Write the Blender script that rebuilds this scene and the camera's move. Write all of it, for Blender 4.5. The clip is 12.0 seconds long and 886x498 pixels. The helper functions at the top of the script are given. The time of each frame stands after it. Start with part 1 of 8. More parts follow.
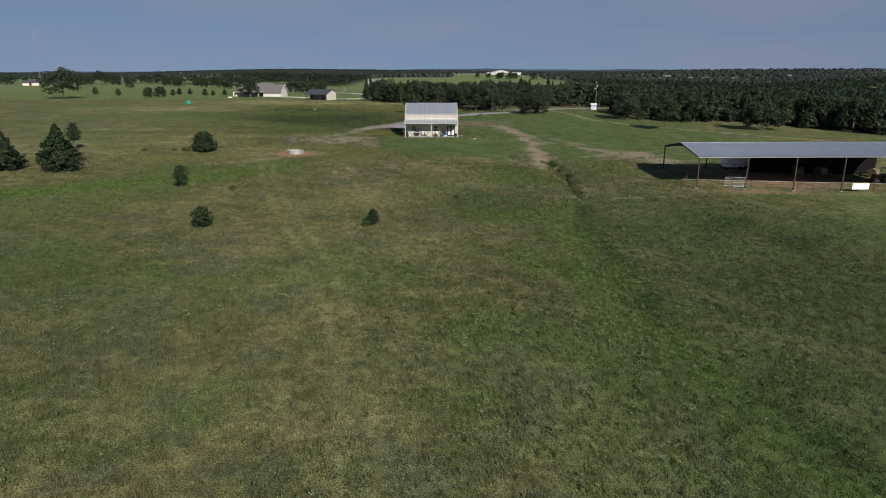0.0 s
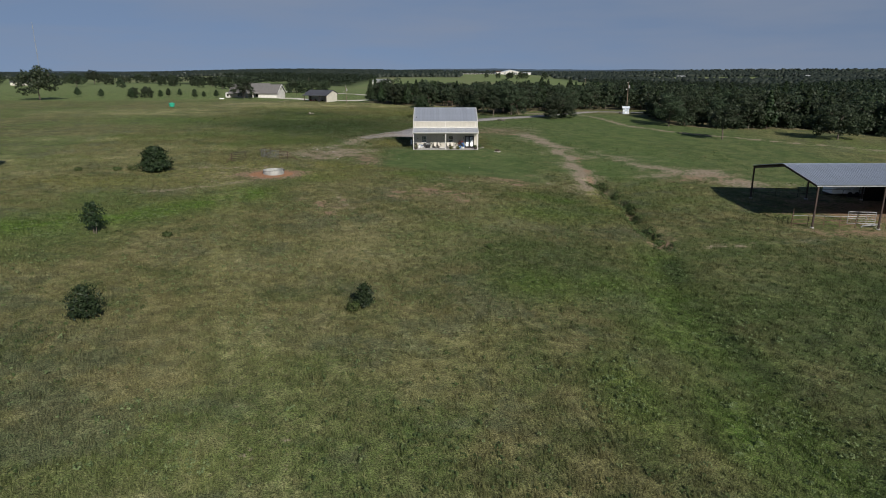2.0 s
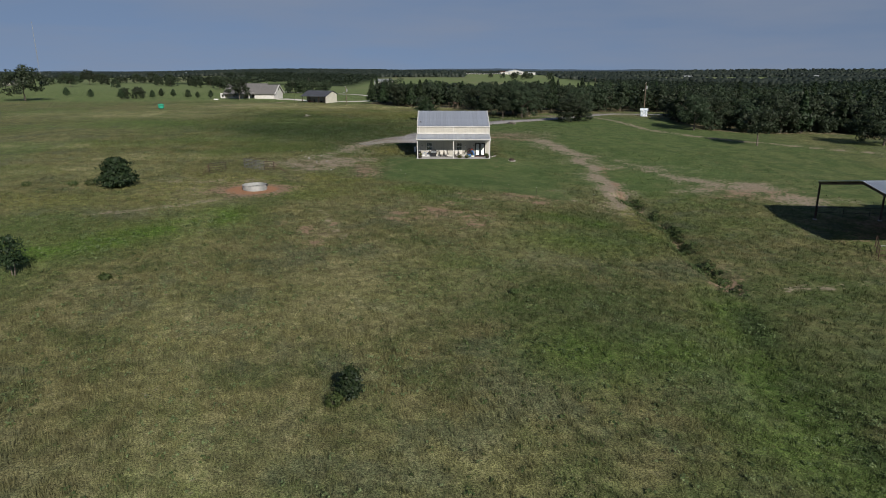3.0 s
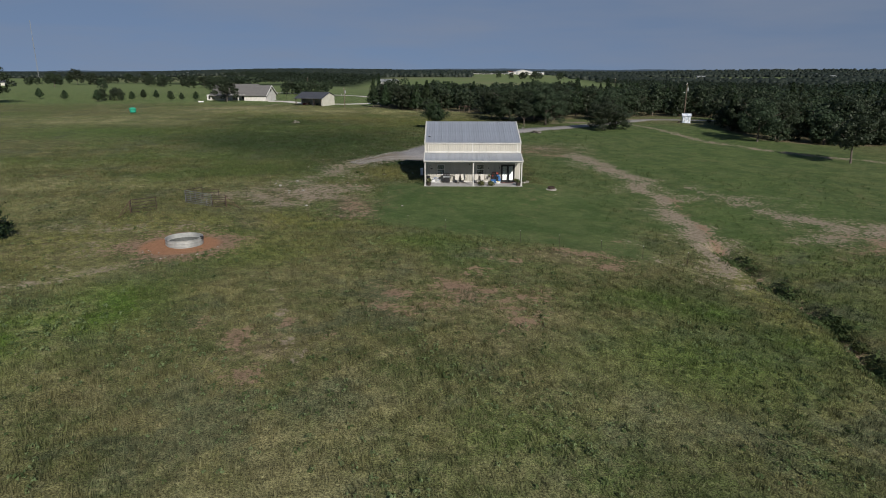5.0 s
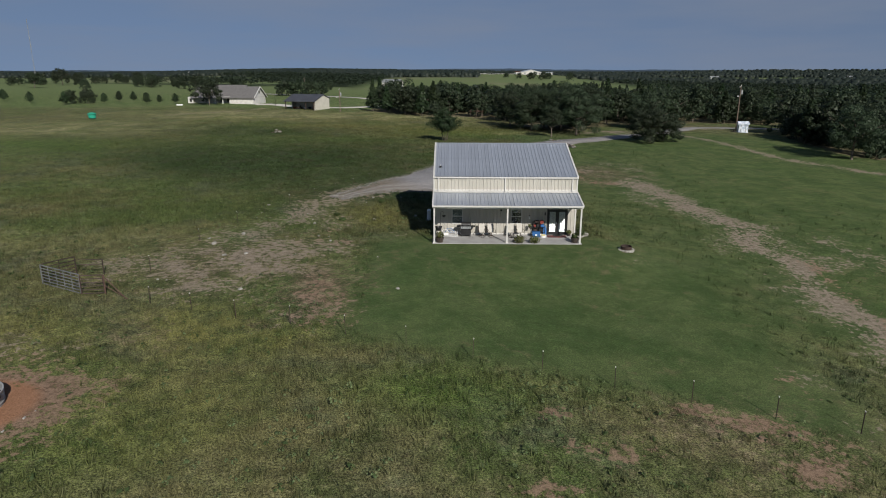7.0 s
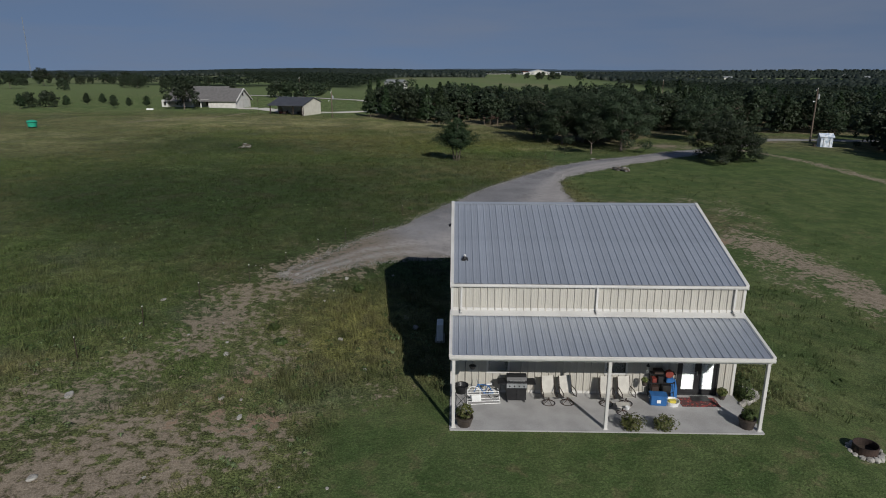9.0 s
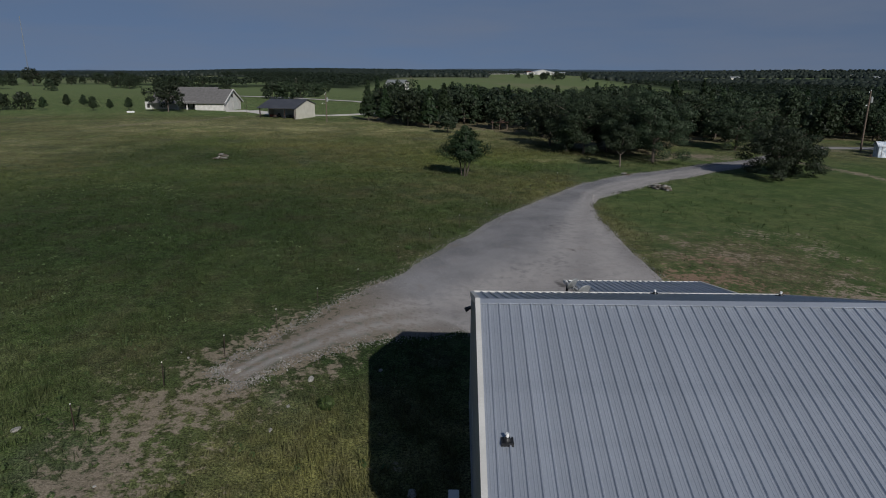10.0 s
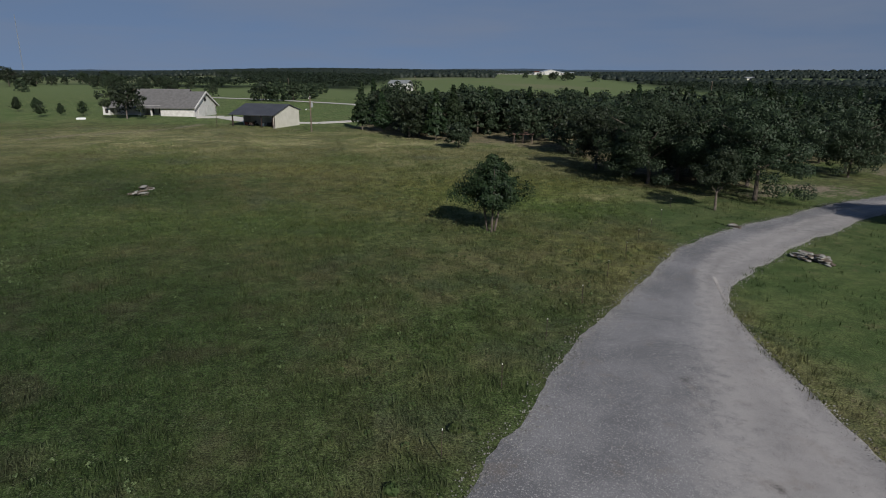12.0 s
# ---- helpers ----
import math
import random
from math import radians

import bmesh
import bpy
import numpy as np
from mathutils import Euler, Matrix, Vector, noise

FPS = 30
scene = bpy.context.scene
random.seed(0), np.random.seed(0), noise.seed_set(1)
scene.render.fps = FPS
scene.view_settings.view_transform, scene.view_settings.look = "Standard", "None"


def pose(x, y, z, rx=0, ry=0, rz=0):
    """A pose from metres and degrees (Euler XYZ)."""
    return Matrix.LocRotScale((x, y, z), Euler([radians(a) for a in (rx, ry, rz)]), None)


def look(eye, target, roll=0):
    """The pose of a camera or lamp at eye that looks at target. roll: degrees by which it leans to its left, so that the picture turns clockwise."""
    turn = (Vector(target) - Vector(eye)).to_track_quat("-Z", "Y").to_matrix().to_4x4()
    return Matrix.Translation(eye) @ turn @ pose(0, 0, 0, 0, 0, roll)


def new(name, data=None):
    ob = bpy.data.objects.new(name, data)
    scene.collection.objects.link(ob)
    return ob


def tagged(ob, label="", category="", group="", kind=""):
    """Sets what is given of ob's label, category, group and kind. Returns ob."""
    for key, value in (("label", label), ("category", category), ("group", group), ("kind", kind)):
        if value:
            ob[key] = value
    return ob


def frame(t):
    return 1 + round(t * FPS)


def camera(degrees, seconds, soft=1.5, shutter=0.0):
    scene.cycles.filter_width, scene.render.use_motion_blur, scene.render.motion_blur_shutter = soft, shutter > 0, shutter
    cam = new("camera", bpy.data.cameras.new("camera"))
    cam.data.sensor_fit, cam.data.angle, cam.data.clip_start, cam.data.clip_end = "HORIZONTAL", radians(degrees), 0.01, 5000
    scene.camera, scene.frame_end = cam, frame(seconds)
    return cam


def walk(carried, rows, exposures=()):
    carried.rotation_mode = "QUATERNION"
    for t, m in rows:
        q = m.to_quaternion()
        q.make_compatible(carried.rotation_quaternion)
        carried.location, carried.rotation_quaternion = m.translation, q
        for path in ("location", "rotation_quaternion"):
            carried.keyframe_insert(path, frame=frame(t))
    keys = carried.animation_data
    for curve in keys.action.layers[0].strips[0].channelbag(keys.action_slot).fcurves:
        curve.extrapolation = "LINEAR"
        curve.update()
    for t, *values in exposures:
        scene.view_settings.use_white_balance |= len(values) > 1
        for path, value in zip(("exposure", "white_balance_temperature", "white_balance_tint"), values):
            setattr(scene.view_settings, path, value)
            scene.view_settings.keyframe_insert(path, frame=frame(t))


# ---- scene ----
# ------------------------------------------------------------------ camera
cam = camera(69.59, 12.0, soft=1.0)
# seconds, eye x y z, yaw, pitch, roll: a drone gliding north, just over the house
ROWS = [
    (0.0, 6.016, -148.765, 14.633, -1.074, -15.645, -0.007),
    (0.5, 5.671, -141.719, 14.509, -0.913, -15.645, 0.004),
    (1.0, 5.333, -134.730, 14.397, -0.758, -15.645, 0.014),
    (1.5, 5.001, -127.784, 14.295, -0.610, -15.645, 0.024),
    (2.0, 4.674, -120.866, 14.202, -0.467, -15.645, 0.035),
    (2.5, 4.351, -113.967, 14.118, -0.330, -15.645, 0.045),
    (3.0, 4.032, -107.073, 14.042, -0.198, -15.645, 0.055),
    (4.0, 3.400, -93.270, 13.912, 0.053, -15.645, 0.076),
    (5.0, 2.771, -79.396, 13.807, 0.288, -15.645, 0.097),
    (5.5, 2.456, -72.418, 13.761, 0.400, -15.645, 0.107),
    (6.0, 2.138, -65.408, 13.720, 0.510, -15.645, 0.117),
    (6.5, 1.817, -58.363, 13.682, 0.617, -15.645, 0.128),
    (7.0, 1.493, -51.282, 13.647, 0.722, -15.645, 0.138),
    (8.0, 0.829, -37.017, 13.583, 0.927, -15.645, 0.159),
    (9.0, 0.138, -22.627, 13.522, 1.128, -15.645, 0.179),
    (9.5, -0.219, -15.396, 13.491, 1.228, -15.645, 0.190),
    (10.0, -0.585, -8.148, 13.459, 1.328, -15.645, 0.200),
    (10.5, -0.962, -0.892, 13.425, 1.428, -15.645, 0.210),
    (11.0, -1.350, 6.366, 13.388, 1.529, -15.645, 0.221),
    (11.5, -1.750, 13.613, 13.348, 1.632, -15.645, 0.231),
    (12.0, -2.162, 20.840, 13.305, 1.735, -15.645, 0.241),
]


def drone(x, y, z, yaw, pitch, roll):
    a, b = radians(yaw), radians(pitch)
    way = Vector((-math.sin(a) * math.cos(b), math.cos(a) * math.cos(b), math.sin(b)))
    return look((x, y, z), Vector((x, y, z)) + way, roll)


walk(cam, [(t, drone(*row)) for t, *row in ROWS], exposures=[(0.0, 0.28, 6550, 10), (2.5, 0.22, 6500, 10), (5.5, 0.07, 6400, 10), (7.0, 0.03, 6350, 10), (9.0, -0.30, 6180, 10), (9.5, -0.40, 6130, 10), (10.5, -0.46, 6080, 10), (11.2, -0.40, 6100, 10), (12.0, -0.14, 6180, 10)])

# ------------------------------------------------------------------ world, sun
SUN_AZ = math.atan2(0.405, -0.914)          # from north (+y) towards east (+x)
SUN_EL = radians(30.9)
world = bpy.data.worlds.new("sky")
scene.world = world
world.use_nodes = True
wt = world.node_tree
sky = wt.nodes.new("ShaderNodeTexSky")
sky.sky_type, sky.sun_disc = "NISHITA", False
sky.sun_elevation, sky.sun_rotation = SUN_EL, SUN_AZ
sky.altitude, sky.air_density, sky.dust_density, sky.ozone_density = 300, 1.0, 0.3, 3.0
wt.nodes["Background"].inputs["Strength"].default_value = 0.070
# hazy air: the band above the horizon keeps the blue of the sky a little higher up, with thin drifting cloud
tc = wt.nodes.new("ShaderNodeTexCoord")
lift = wt.nodes.new("ShaderNodeVectorMath")
lift.operation, lift.inputs[1].default_value = "ADD", (0, 0, 0.30)
wt.links.new(tc.outputs["Generated"], lift.inputs[0])
unit = wt.nodes.new("ShaderNodeVectorMath")
unit.operation = "NORMALIZE"
wt.links.new(lift.outputs[0], unit.inputs[0]), wt.links.new(unit.outputs[0], sky.inputs["Vector"])
squash = wt.nodes.new("ShaderNodeMapping")
squash.inputs["Scale"].default_value = (2.2, 2.2, 14.0)
wt.links.new(tc.outputs["Generated"], squash.inputs["Vector"])
cloud = wt.nodes.new("ShaderNodeTexNoise")
cloud.inputs["Scale"].default_value, cloud.inputs["Detail"].default_value = 1.6, 5
wt.links.new(squash.outputs[0], cloud.inputs["Vector"])
cr = wt.nodes.new("ShaderNodeMapRange")
cr.inputs[1].default_value, cr.inputs[2].default_value, cr.inputs[3].default_value, cr.inputs[4].default_value = 0.38, 0.70, 0.36, 0.72
wt.links.new(cloud.outputs["Fac"], cr.inputs[0])
cm = wt.nodes.new("ShaderNodeMix")
cm.data_type = "RGBA"
cm.inputs[7].default_value = (2.75, 3.20, 4.15, 1)
high = wt.nodes.new("ShaderNodeSeparateXYZ")
wt.links.new(tc.outputs["Generated"], high.inputs[0])
clear = wt.nodes.new("ShaderNodeMapRange")
clear.interpolation_type = "SMOOTHSTEP"
clear.inputs[1].default_value, clear.inputs[2].default_value, clear.inputs[3].default_value, clear.inputs[4].default_value = 0.20, 0.60, 1.0, 0.08
wt.links.new(high.outputs[2], clear.inputs[0])
haze = wt.nodes.new("ShaderNodeMath")
haze.operation = "MULTIPLY"
wt.links.new(cr.outputs[0], haze.inputs[0]), wt.links.new(clear.outputs[0], haze.inputs[1])
wt.links.new(haze.outputs[0], cm.inputs[0]), wt.links.new(sky.outputs["Color"], cm.inputs[6])
wt.links.new(cm.outputs[2], wt.nodes["Background"].inputs["Color"])

sun = new("sun", bpy.data.lights.new("sun", "SUN"))
sun.data.energy, sun.data.angle, sun.data.color = 4.75, radians(0.6), (1.0, 0.94, 0.85)
sun_way = Vector((0.405, -0.914, 0)).normalized() * math.cos(SUN_EL) + Vector((0, 0, math.sin(SUN_EL)))
sun.matrix_world = look((60, -60, 80), Vector((60, -60, 80)) - sun_way)


# ------------------------------------------------------------------ mesh helpers
class Shape:
    """Vertices and faces gathered for one mesh."""

    def __init__(self):
        self.v, self.f = [], []

    def add(self, verts, faces):
        n = len(self.v)
        self.v += [tuple(p) for p in verts]
        self.f += [tuple(i + n for i in q) for q in faces]
        return self

    def box(self, x0, x1, y0, y1, z0, z1, m=None, chamfer=0.0):
        if chamfer:
            c = chamfer
            prof = [(x0 + c, y0), (x1 - c, y0), (x1, y0 + c), (x1, y1 - c), (x1 - c, y1), (x0 + c, y1), (x0, y1 - c), (x0, y0 + c)]
            return self.prism(prof, z0, z1, m)
        p = [(x0, y0, z0), (x1, y0, z0), (x1, y1, z0), (x0, y1, z0), (x0, y0, z1), (x1, y0, z1), (x1, y1, z1), (x0, y1, z1)]
        if m:
            p = [m @ Vector(q) for q in p]
        return self.add(p, [(3, 2, 1, 0), (4, 5, 6, 7), (0, 1, 5, 4), (1, 2, 6, 5), (2, 3, 7, 6), (3, 0, 4, 7)])

    def prism(self, prof, z0, z1, m=None):
        n = len(prof)
        p = [(x, y, z0) for x, y in prof] + [(x, y, z1) for x, y in prof]
        if m:
            p = [m @ Vector(q) for q in p]
        return self.add(p, [tuple(range(n))[::-1], tuple(range(n, 2 * n))] + [(i, (i + 1) % n, n + (i + 1) % n, n + i) for i in range(n)])

    def tube(self, a, b, r0, r1=None, n=8, caps=True):
        a, b = Vector(a), Vector(b)
        r1 = r0 if r1 is None else r1
        d = (b - a).normalized()
        u = d.orthogonal().normalized()
        w = d.cross(u)
        ring = [u * math.cos(2 * math.pi * i / n) + w * math.sin(2 * math.pi * i / n) for i in range(n)]
        p = [a + q * r0 for q in ring] + [b + q * r1 for q in ring]
        f = [(i, (i + 1) % n, n + (i + 1) % n, n + i) for i in range(n)]
        if caps:
            f += [tuple(range(n))[::-1], tuple(range(n, 2 * n))]
        return self.add(p, f)

    def path(self, pts, r, n=6):
        for a, b in zip(pts, pts[1:]):
            self.tube(a, b, r, r, n)
        return self

    def lathe(self, prof, n=24, m=None):
        p = [(r * math.cos(2 * math.pi * i / n), r * math.sin(2 * math.pi * i / n), z) for r, z in prof for i in range(n)]
        if m:
            p = [m @ Vector(q) for q in p]
        return self.add(p, [(k * n + i, k * n + (i + 1) % n, (k + 1) * n + (i + 1) % n, (k + 1) * n + i) for k in range(len(prof) - 1) for i in range(n)])

    def rock(self, centre, size, rng):
        """An uneven stone."""
        bm = bmesh.new()
        bmesh.ops.create_icosphere(bm, subdivisions=2, radius=1)
        o = Vector((rng.uniform(0, 99), rng.uniform(0, 99), 0))
        turn = Matrix.Rotation(rng.uniform(0, 6.3), 3, "Z")
        p = []
        for vert in bm.verts:
            q = vert.co * (1 + 0.35 * noise.noise(vert.co * 1.7 + o))
            q.z = max(min(q.z, 0.62), -0.6)
            q = turn @ Vector((q.x * size[0], q.y * size[1], q.z * size[2]))
            p.append(q + Vector(centre))
        f = [tuple(w.index for w in face.verts) for face in bm.faces]
        bm.free()
        return self.add(p, f)

    def mesh(self, name, smooth=False):
        me = bpy.data.meshes.new(name)
        me.from_pydata(self.v, [], self.f)
        if smooth:
            me.shade_smooth()
        return me


class Site:
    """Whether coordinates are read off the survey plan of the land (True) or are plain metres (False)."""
    plan = False
    drawn = set()


def part(name, shape, material, parent=None, label="", smooth=False):
    top = parent
    while top is not None and top.parent is not None:
        top = top.parent
    if isinstance(shape, Shape) and (top.name in Site.drawn if top is not None else Site.plan):
        shape.v = [tuple(q) for q in to_world(np.array(shape.v, float))]
    me = shape if isinstance(shape, bpy.types.Mesh) else shape.mesh(name, smooth)
    if material and not me.materials:
        me.materials.append(material)
    ob = new(name, me)
    ob.parent = parent
    if label:
        ob["label"] = label
    return ob


def thing(name, label, category, m=None, group="", kind=""):
    ob = new(name)
    ob.empty_display_size = 0.2
    if m is not None:
        m = m.copy()
        if Site.plan:
            m.translation = Vector(to_world(np.array([m.translation]))[0])
        ob.matrix_world = m
    elif Site.plan:
        Site.drawn.add(ob.name)
    return tagged(ob, label, category, group, kind)


def soup(name, verts, faces, material, plan=False):
    """A mesh of very many loose faces from arrays."""
    if plan:
        verts = to_world(np.asarray(verts, float))
    me = bpy.data.meshes.new(name)
    k = faces.shape[1]
    me.vertices.add(len(verts)), me.loops.add(faces.size), me.polygons.add(len(faces))
    me.vertices.foreach_set("co", np.ascontiguousarray(verts, dtype=np.float32).ravel())
    me.loops.foreach_set("vertex_index", np.ascontiguousarray(faces, dtype=np.int32).ravel())
    me.polygons.foreach_set("loop_start", np.arange(0, faces.size, k, dtype=np.int32))
    me.update(calc_edges=True)
    me.materials.append(material)
    return me


# ------------------------------------------------------------------ materials
def nodes(name):
    m = bpy.data.materials.new(name)
    m.use_nodes = True
    t = m.node_tree
    return m, t, t.nodes["Principled BSDF"]


def add(t, kind, **inputs):
    n = t.nodes.new(kind)
    for k, v in inputs.items():
        k = k.replace("_", " ")
        if isinstance(v, bpy.types.NodeSocket):
            t.links.new(v, n.inputs[k])
        else:
            n.inputs[k].default_value = v
    return n


def mixed(t, a, b, fac):
    n = t.nodes.new("ShaderNodeMix")
    n.data_type = "RGBA"
    for k, v in ((0, fac), (6, a), (7, b)):
        if isinstance(v, bpy.types.NodeSocket):
            t.links.new(v, n.inputs[k])
        else:
            n.inputs[k].default_value = (*v, 1) if isinstance(v, tuple) and len(v) == 3 else v
    return n.outputs[2]


def maths(t, op, a, b=0.0, c=0.0, clamp=False):
    n = t.nodes.new("ShaderNodeMath")
    n.operation, n.use_clamp = op, clamp
    for k, v in enumerate((a, b, c)):
        if isinstance(v, bpy.types.NodeSocket):
            t.links.new(v, n.inputs[k])
        else:
            n.inputs[k].default_value = v
    return n.outputs[0]


def ramp(t, fac, lo, hi):
    n = t.nodes.new("ShaderNodeMapRange")
    n.interpolation_type = "SMOOTHSTEP"
    t.links.new(fac, n.inputs[0])
    n.inputs[1].default_value, n.inputs[2].default_value = lo, hi
    return n.outputs[0]


def noisy(t, co, scale, detail=4.0, rough=0.55):
    n = add(t, "ShaderNodeTexNoise", Vector=co, Scale=scale, Detail=detail, Roughness=rough)
    return n.outputs["Fac"]


def surface(name, a, b, rough=0.6, metal=0.0, scale=1.5, fine=18.0, bump=0.15, vary=0.0, island=0.0, spec=0.4):
    """A plain material: two tones in large and fine patches, relief, and a little change from piece to piece."""
    m, t, p = nodes(name)
    co = t.nodes.new("ShaderNodeNewGeometry").outputs["Position"] if not vary else t.nodes.new("ShaderNodeTexCoord").outputs["Object"]
    big, small = noisy(t, co, scale), noisy(t, co, fine, 3)
    fac = ramp(t, maths(t, "ADD", maths(t, "MULTIPLY", big, 0.65), maths(t, "MULTIPLY", small, 0.35)), 0.36, 0.64)
    col = mixed(t, a, b, fac)
    if vary or island:
        if vary:
            rnd = t.nodes.new("ShaderNodeObjectInfo").outputs["Random"]
        else:
            rnd = t.nodes.new("ShaderNodeNewGeometry").outputs["Random Per Island"]
        k = vary or island
        h = add(t, "ShaderNodeHueSaturation", Color=col, Value=maths(t, "MULTIPLY_ADD", rnd, 2 * k, 1 - k))
        col = h.outputs[0]
    t.links.new(col, p.inputs["Base Color"])
    t.links.new(maths(t, "MULTIPLY_ADD", small, 0.25, rough - 0.12), p.inputs["Roughness"])
    p.inputs["Metallic"].default_value = metal
    p.inputs["Specular IOR Level"].default_value = spec
    if bump:
        bn = add(t, "ShaderNodeBump", Height=small, Strength=bump, Distance=0.02)
        t.links.new(bn.outputs[0], p.inputs["Normal"])
    return m


def leafage(name, dark, light, tip, rough=0.55, patch=0.35):
    """Foliage: each leaf cluster has its own tone; some light passes through."""
    m, t, p = nodes(name)
    geo = t.nodes.new("ShaderNodeNewGeometry")
    rnd = geo.outputs["Random Per Island"]
    ob = t.nodes.new("ShaderNodeObjectInfo").outputs["Random"]
    big = noisy(t, geo.outputs["Position"], patch, 3)
    col = mixed(t, dark, light, rnd)
    col = mixed(t, col, tip, maths(t, "MULTIPLY", ramp(t, big, 0.45, 0.75), 0.5))
    col = add(t, "ShaderNodeHueSaturation", Color=col, Value=maths(t, "MULTIPLY_ADD", ob, 0.5, 0.75), Hue=maths(t, "MULTIPLY_ADD", ob, 0.03, 0.485)).outputs[0]
    t.links.new(col, p.inputs["Base Color"])
    p.inputs["Roughness"].default_value = rough
    p.inputs["Specular IOR Level"].default_value = 0.25
    tr = add(t, "ShaderNodeBsdfTranslucent", Color=col)
    mx = t.nodes.new("ShaderNodeMixShader")
    mx.inputs[0].default_value = 0.25
    t.links.new(p.outputs[0], mx.inputs[1]), t.links.new(tr.outputs[0], mx.inputs[2])
    t.links.new(mx.outputs[0], t.nodes["Material Output"].inputs[0])
    return m


ROOF = surface("galvalume_roof", (0.40, 0.43, 0.48), (0.47, 0.50, 0.55), 0.42, 0.55, 0.6, 14, 0.05, vary=0.06, spec=0.5)
BARN_ROOF = surface("barn_roof_steel", (0.38, 0.42, 0.48), (0.45, 0.49, 0.55), 0.42, 0.5, 0.4, 9, 0.05, vary=0.05)
WALL = surface("cream_wall_steel", (0.385, 0.368, 0.322), (0.44, 0.422, 0.372), 0.5, 0.0, 0.8, 12, 0.05, vary=0.04)
TRIM = surface("white_trim_steel", (0.50, 0.49, 0.46), (0.58, 0.57, 0.54), 0.45, 0.0, 0.9, 20, 0.04)
CONCRETE = surface("porch_concrete", (0.295, 0.288, 0.280), (0.385, 0.378, 0.370), 0.85, 0.0, 0.9, 25, 0.2)
BLACK = surface("black_paint", (0.012, 0.012, 0.013), (0.025, 0.025, 0.026), 0.4, 0.0, 3, 30, 0.08)
DARK_STEEL = surface("dark_rusty_steel", (0.035, 0.026, 0.022), (0.075, 0.05, 0.04), 0.6, 0.3, 1.2, 20, 0.15)
RUST = surface("rusted_pipe", (0.075, 0.045, 0.035), (0.13, 0.075, 0.055), 0.75, 0.1, 2, 30, 0.2)
GALV = surface("galvanised_steel", (0.42, 0.44, 0.45), (0.56, 0.58, 0.59), 0.38, 0.7, 2, 25, 0.08)
TANK_STEEL = surface("dull_tank_steel", (0.27, 0.28, 0.27), (0.42, 0.42, 0.40), 0.6, 0.25, 1.5, 18, 0.1)
DULL_PIPE = surface("dull_grey_pipe", (0.10, 0.105, 0.105), (0.19, 0.195, 0.195), 0.65, 0.2, 2, 30, 0.1)
GREY_PIPE = surface("weathered_grey_pipe", (0.22, 0.23, 0.23), (0.34, 0.35, 0.35), 0.55, 0.3, 2, 30, 0.1)
STONE = surface("pale_sandstone", (0.16, 0.148, 0.13), (0.36, 0.345, 0.31), 0.85, 0.0, 2, 16, 0.5, island=0.25)
DARK_STONE = surface("weathered_brown_stone", (0.075, 0.058, 0.044), (0.17, 0.14, 0.11), 0.9, 0.0, 2, 16, 0.5, island=0.25)
BARK = surface("grey_brown_bark", (0.07, 0.055, 0.045), (0.15, 0.125, 0.10), 0.9, 0.0, 3, 22, 0.6)
WOOD_POLE = surface("weathered_pole_wood", (0.10, 0.075, 0.055), (0.17, 0.13, 0.10), 0.85, 0.0, 2, 22, 0.3)
SLING = surface("tan_sling_fabric", (0.42, 0.40, 0.36), (0.50, 0.48, 0.43), 0.8, 0.0, 4, 60, 0.1)
BLUE = surface("blue_plastic", (0.025, 0.10, 0.27), (0.035, 0.13, 0.33), 0.4, 0.0, 4, 40, 0.04)
WHITE_PLASTIC = surface("white_plastic", (0.72, 0.72, 0.70), (0.80, 0.80, 0.78), 0.4, 0.0, 4, 40, 0.04)
RED = surface("red_plastic", (0.15, 0.030, 0.022), (0.21, 0.045, 0.032), 0.45, 0.0, 4, 40, 0.05)
YELLOW = surface("yellow_plastic", (0.55, 0.45, 0.06), (0.62, 0.52, 0.10), 0.45, 0.0, 4, 40, 0.05)
GREEN_PLASTIC = surface("green_plastic", (0.02, 0.26, 0.16), (0.03, 0.33, 0.21), 0.45, 0.0, 4, 40, 0.05)
SOIL = surface("potting_soil", (0.03, 0.022, 0.016), (0.06, 0.045, 0.03), 0.95, 0.0, 6, 60, 0.4)
TERRACOTTA_DARK = surface("dark_glazed_pot", (0.03, 0.025, 0.022), (0.07, 0.055, 0.045), 0.45, 0.0, 4, 30, 0.1)
SHINGLE = surface("brown_grey_shingles", (0.105, 0.100, 0.097), (0.150, 0.144, 0.140), 0.9, 0.0, 1.5, 12, 0.4)
PALE_BRICK = surface("pale_painted_brick", (0.46, 0.44, 0.41), (0.60, 0.58, 0.55), 0.85, 0.0, 1.2, 6, 0.3)
SHED_WALL = surface("tan_shed_steel", (0.50, 0.48, 0.41), (0.57, 0.55, 0.48), 0.55, 0.0, 0.8, 8, 0.08)
DARK_ROOF = surface("dark_grey_roof_steel", (0.06, 0.062, 0.07), (0.085, 0.088, 0.098), 0.5, 0.2, 0.6, 8, 0.06)
INTERIOR = surface("dim_interior", (0.10, 0.09, 0.08), (0.13, 0.12, 0.11), 0.9)
# near-black that puts the barn's inner shade into the colour
BARN_SHADE = surface("tarred_boards", (0.006, 0.006, 0.006), (0.012, 0.011, 0.010), 0.9, 0.0, 2, 20, 0.1, spec=0.1)
TARP = surface("wrinkled_white_wrap", (0.30, 0.38, 0.48), (0.80, 0.82, 0.84), 0.5, 0.0, 1.8, 5, 0.6)
HAY = surface("brown_hay", (0.10, 0.075, 0.045), (0.17, 0.13, 0.08), 0.95, 0.0, 2, 25, 0.6)
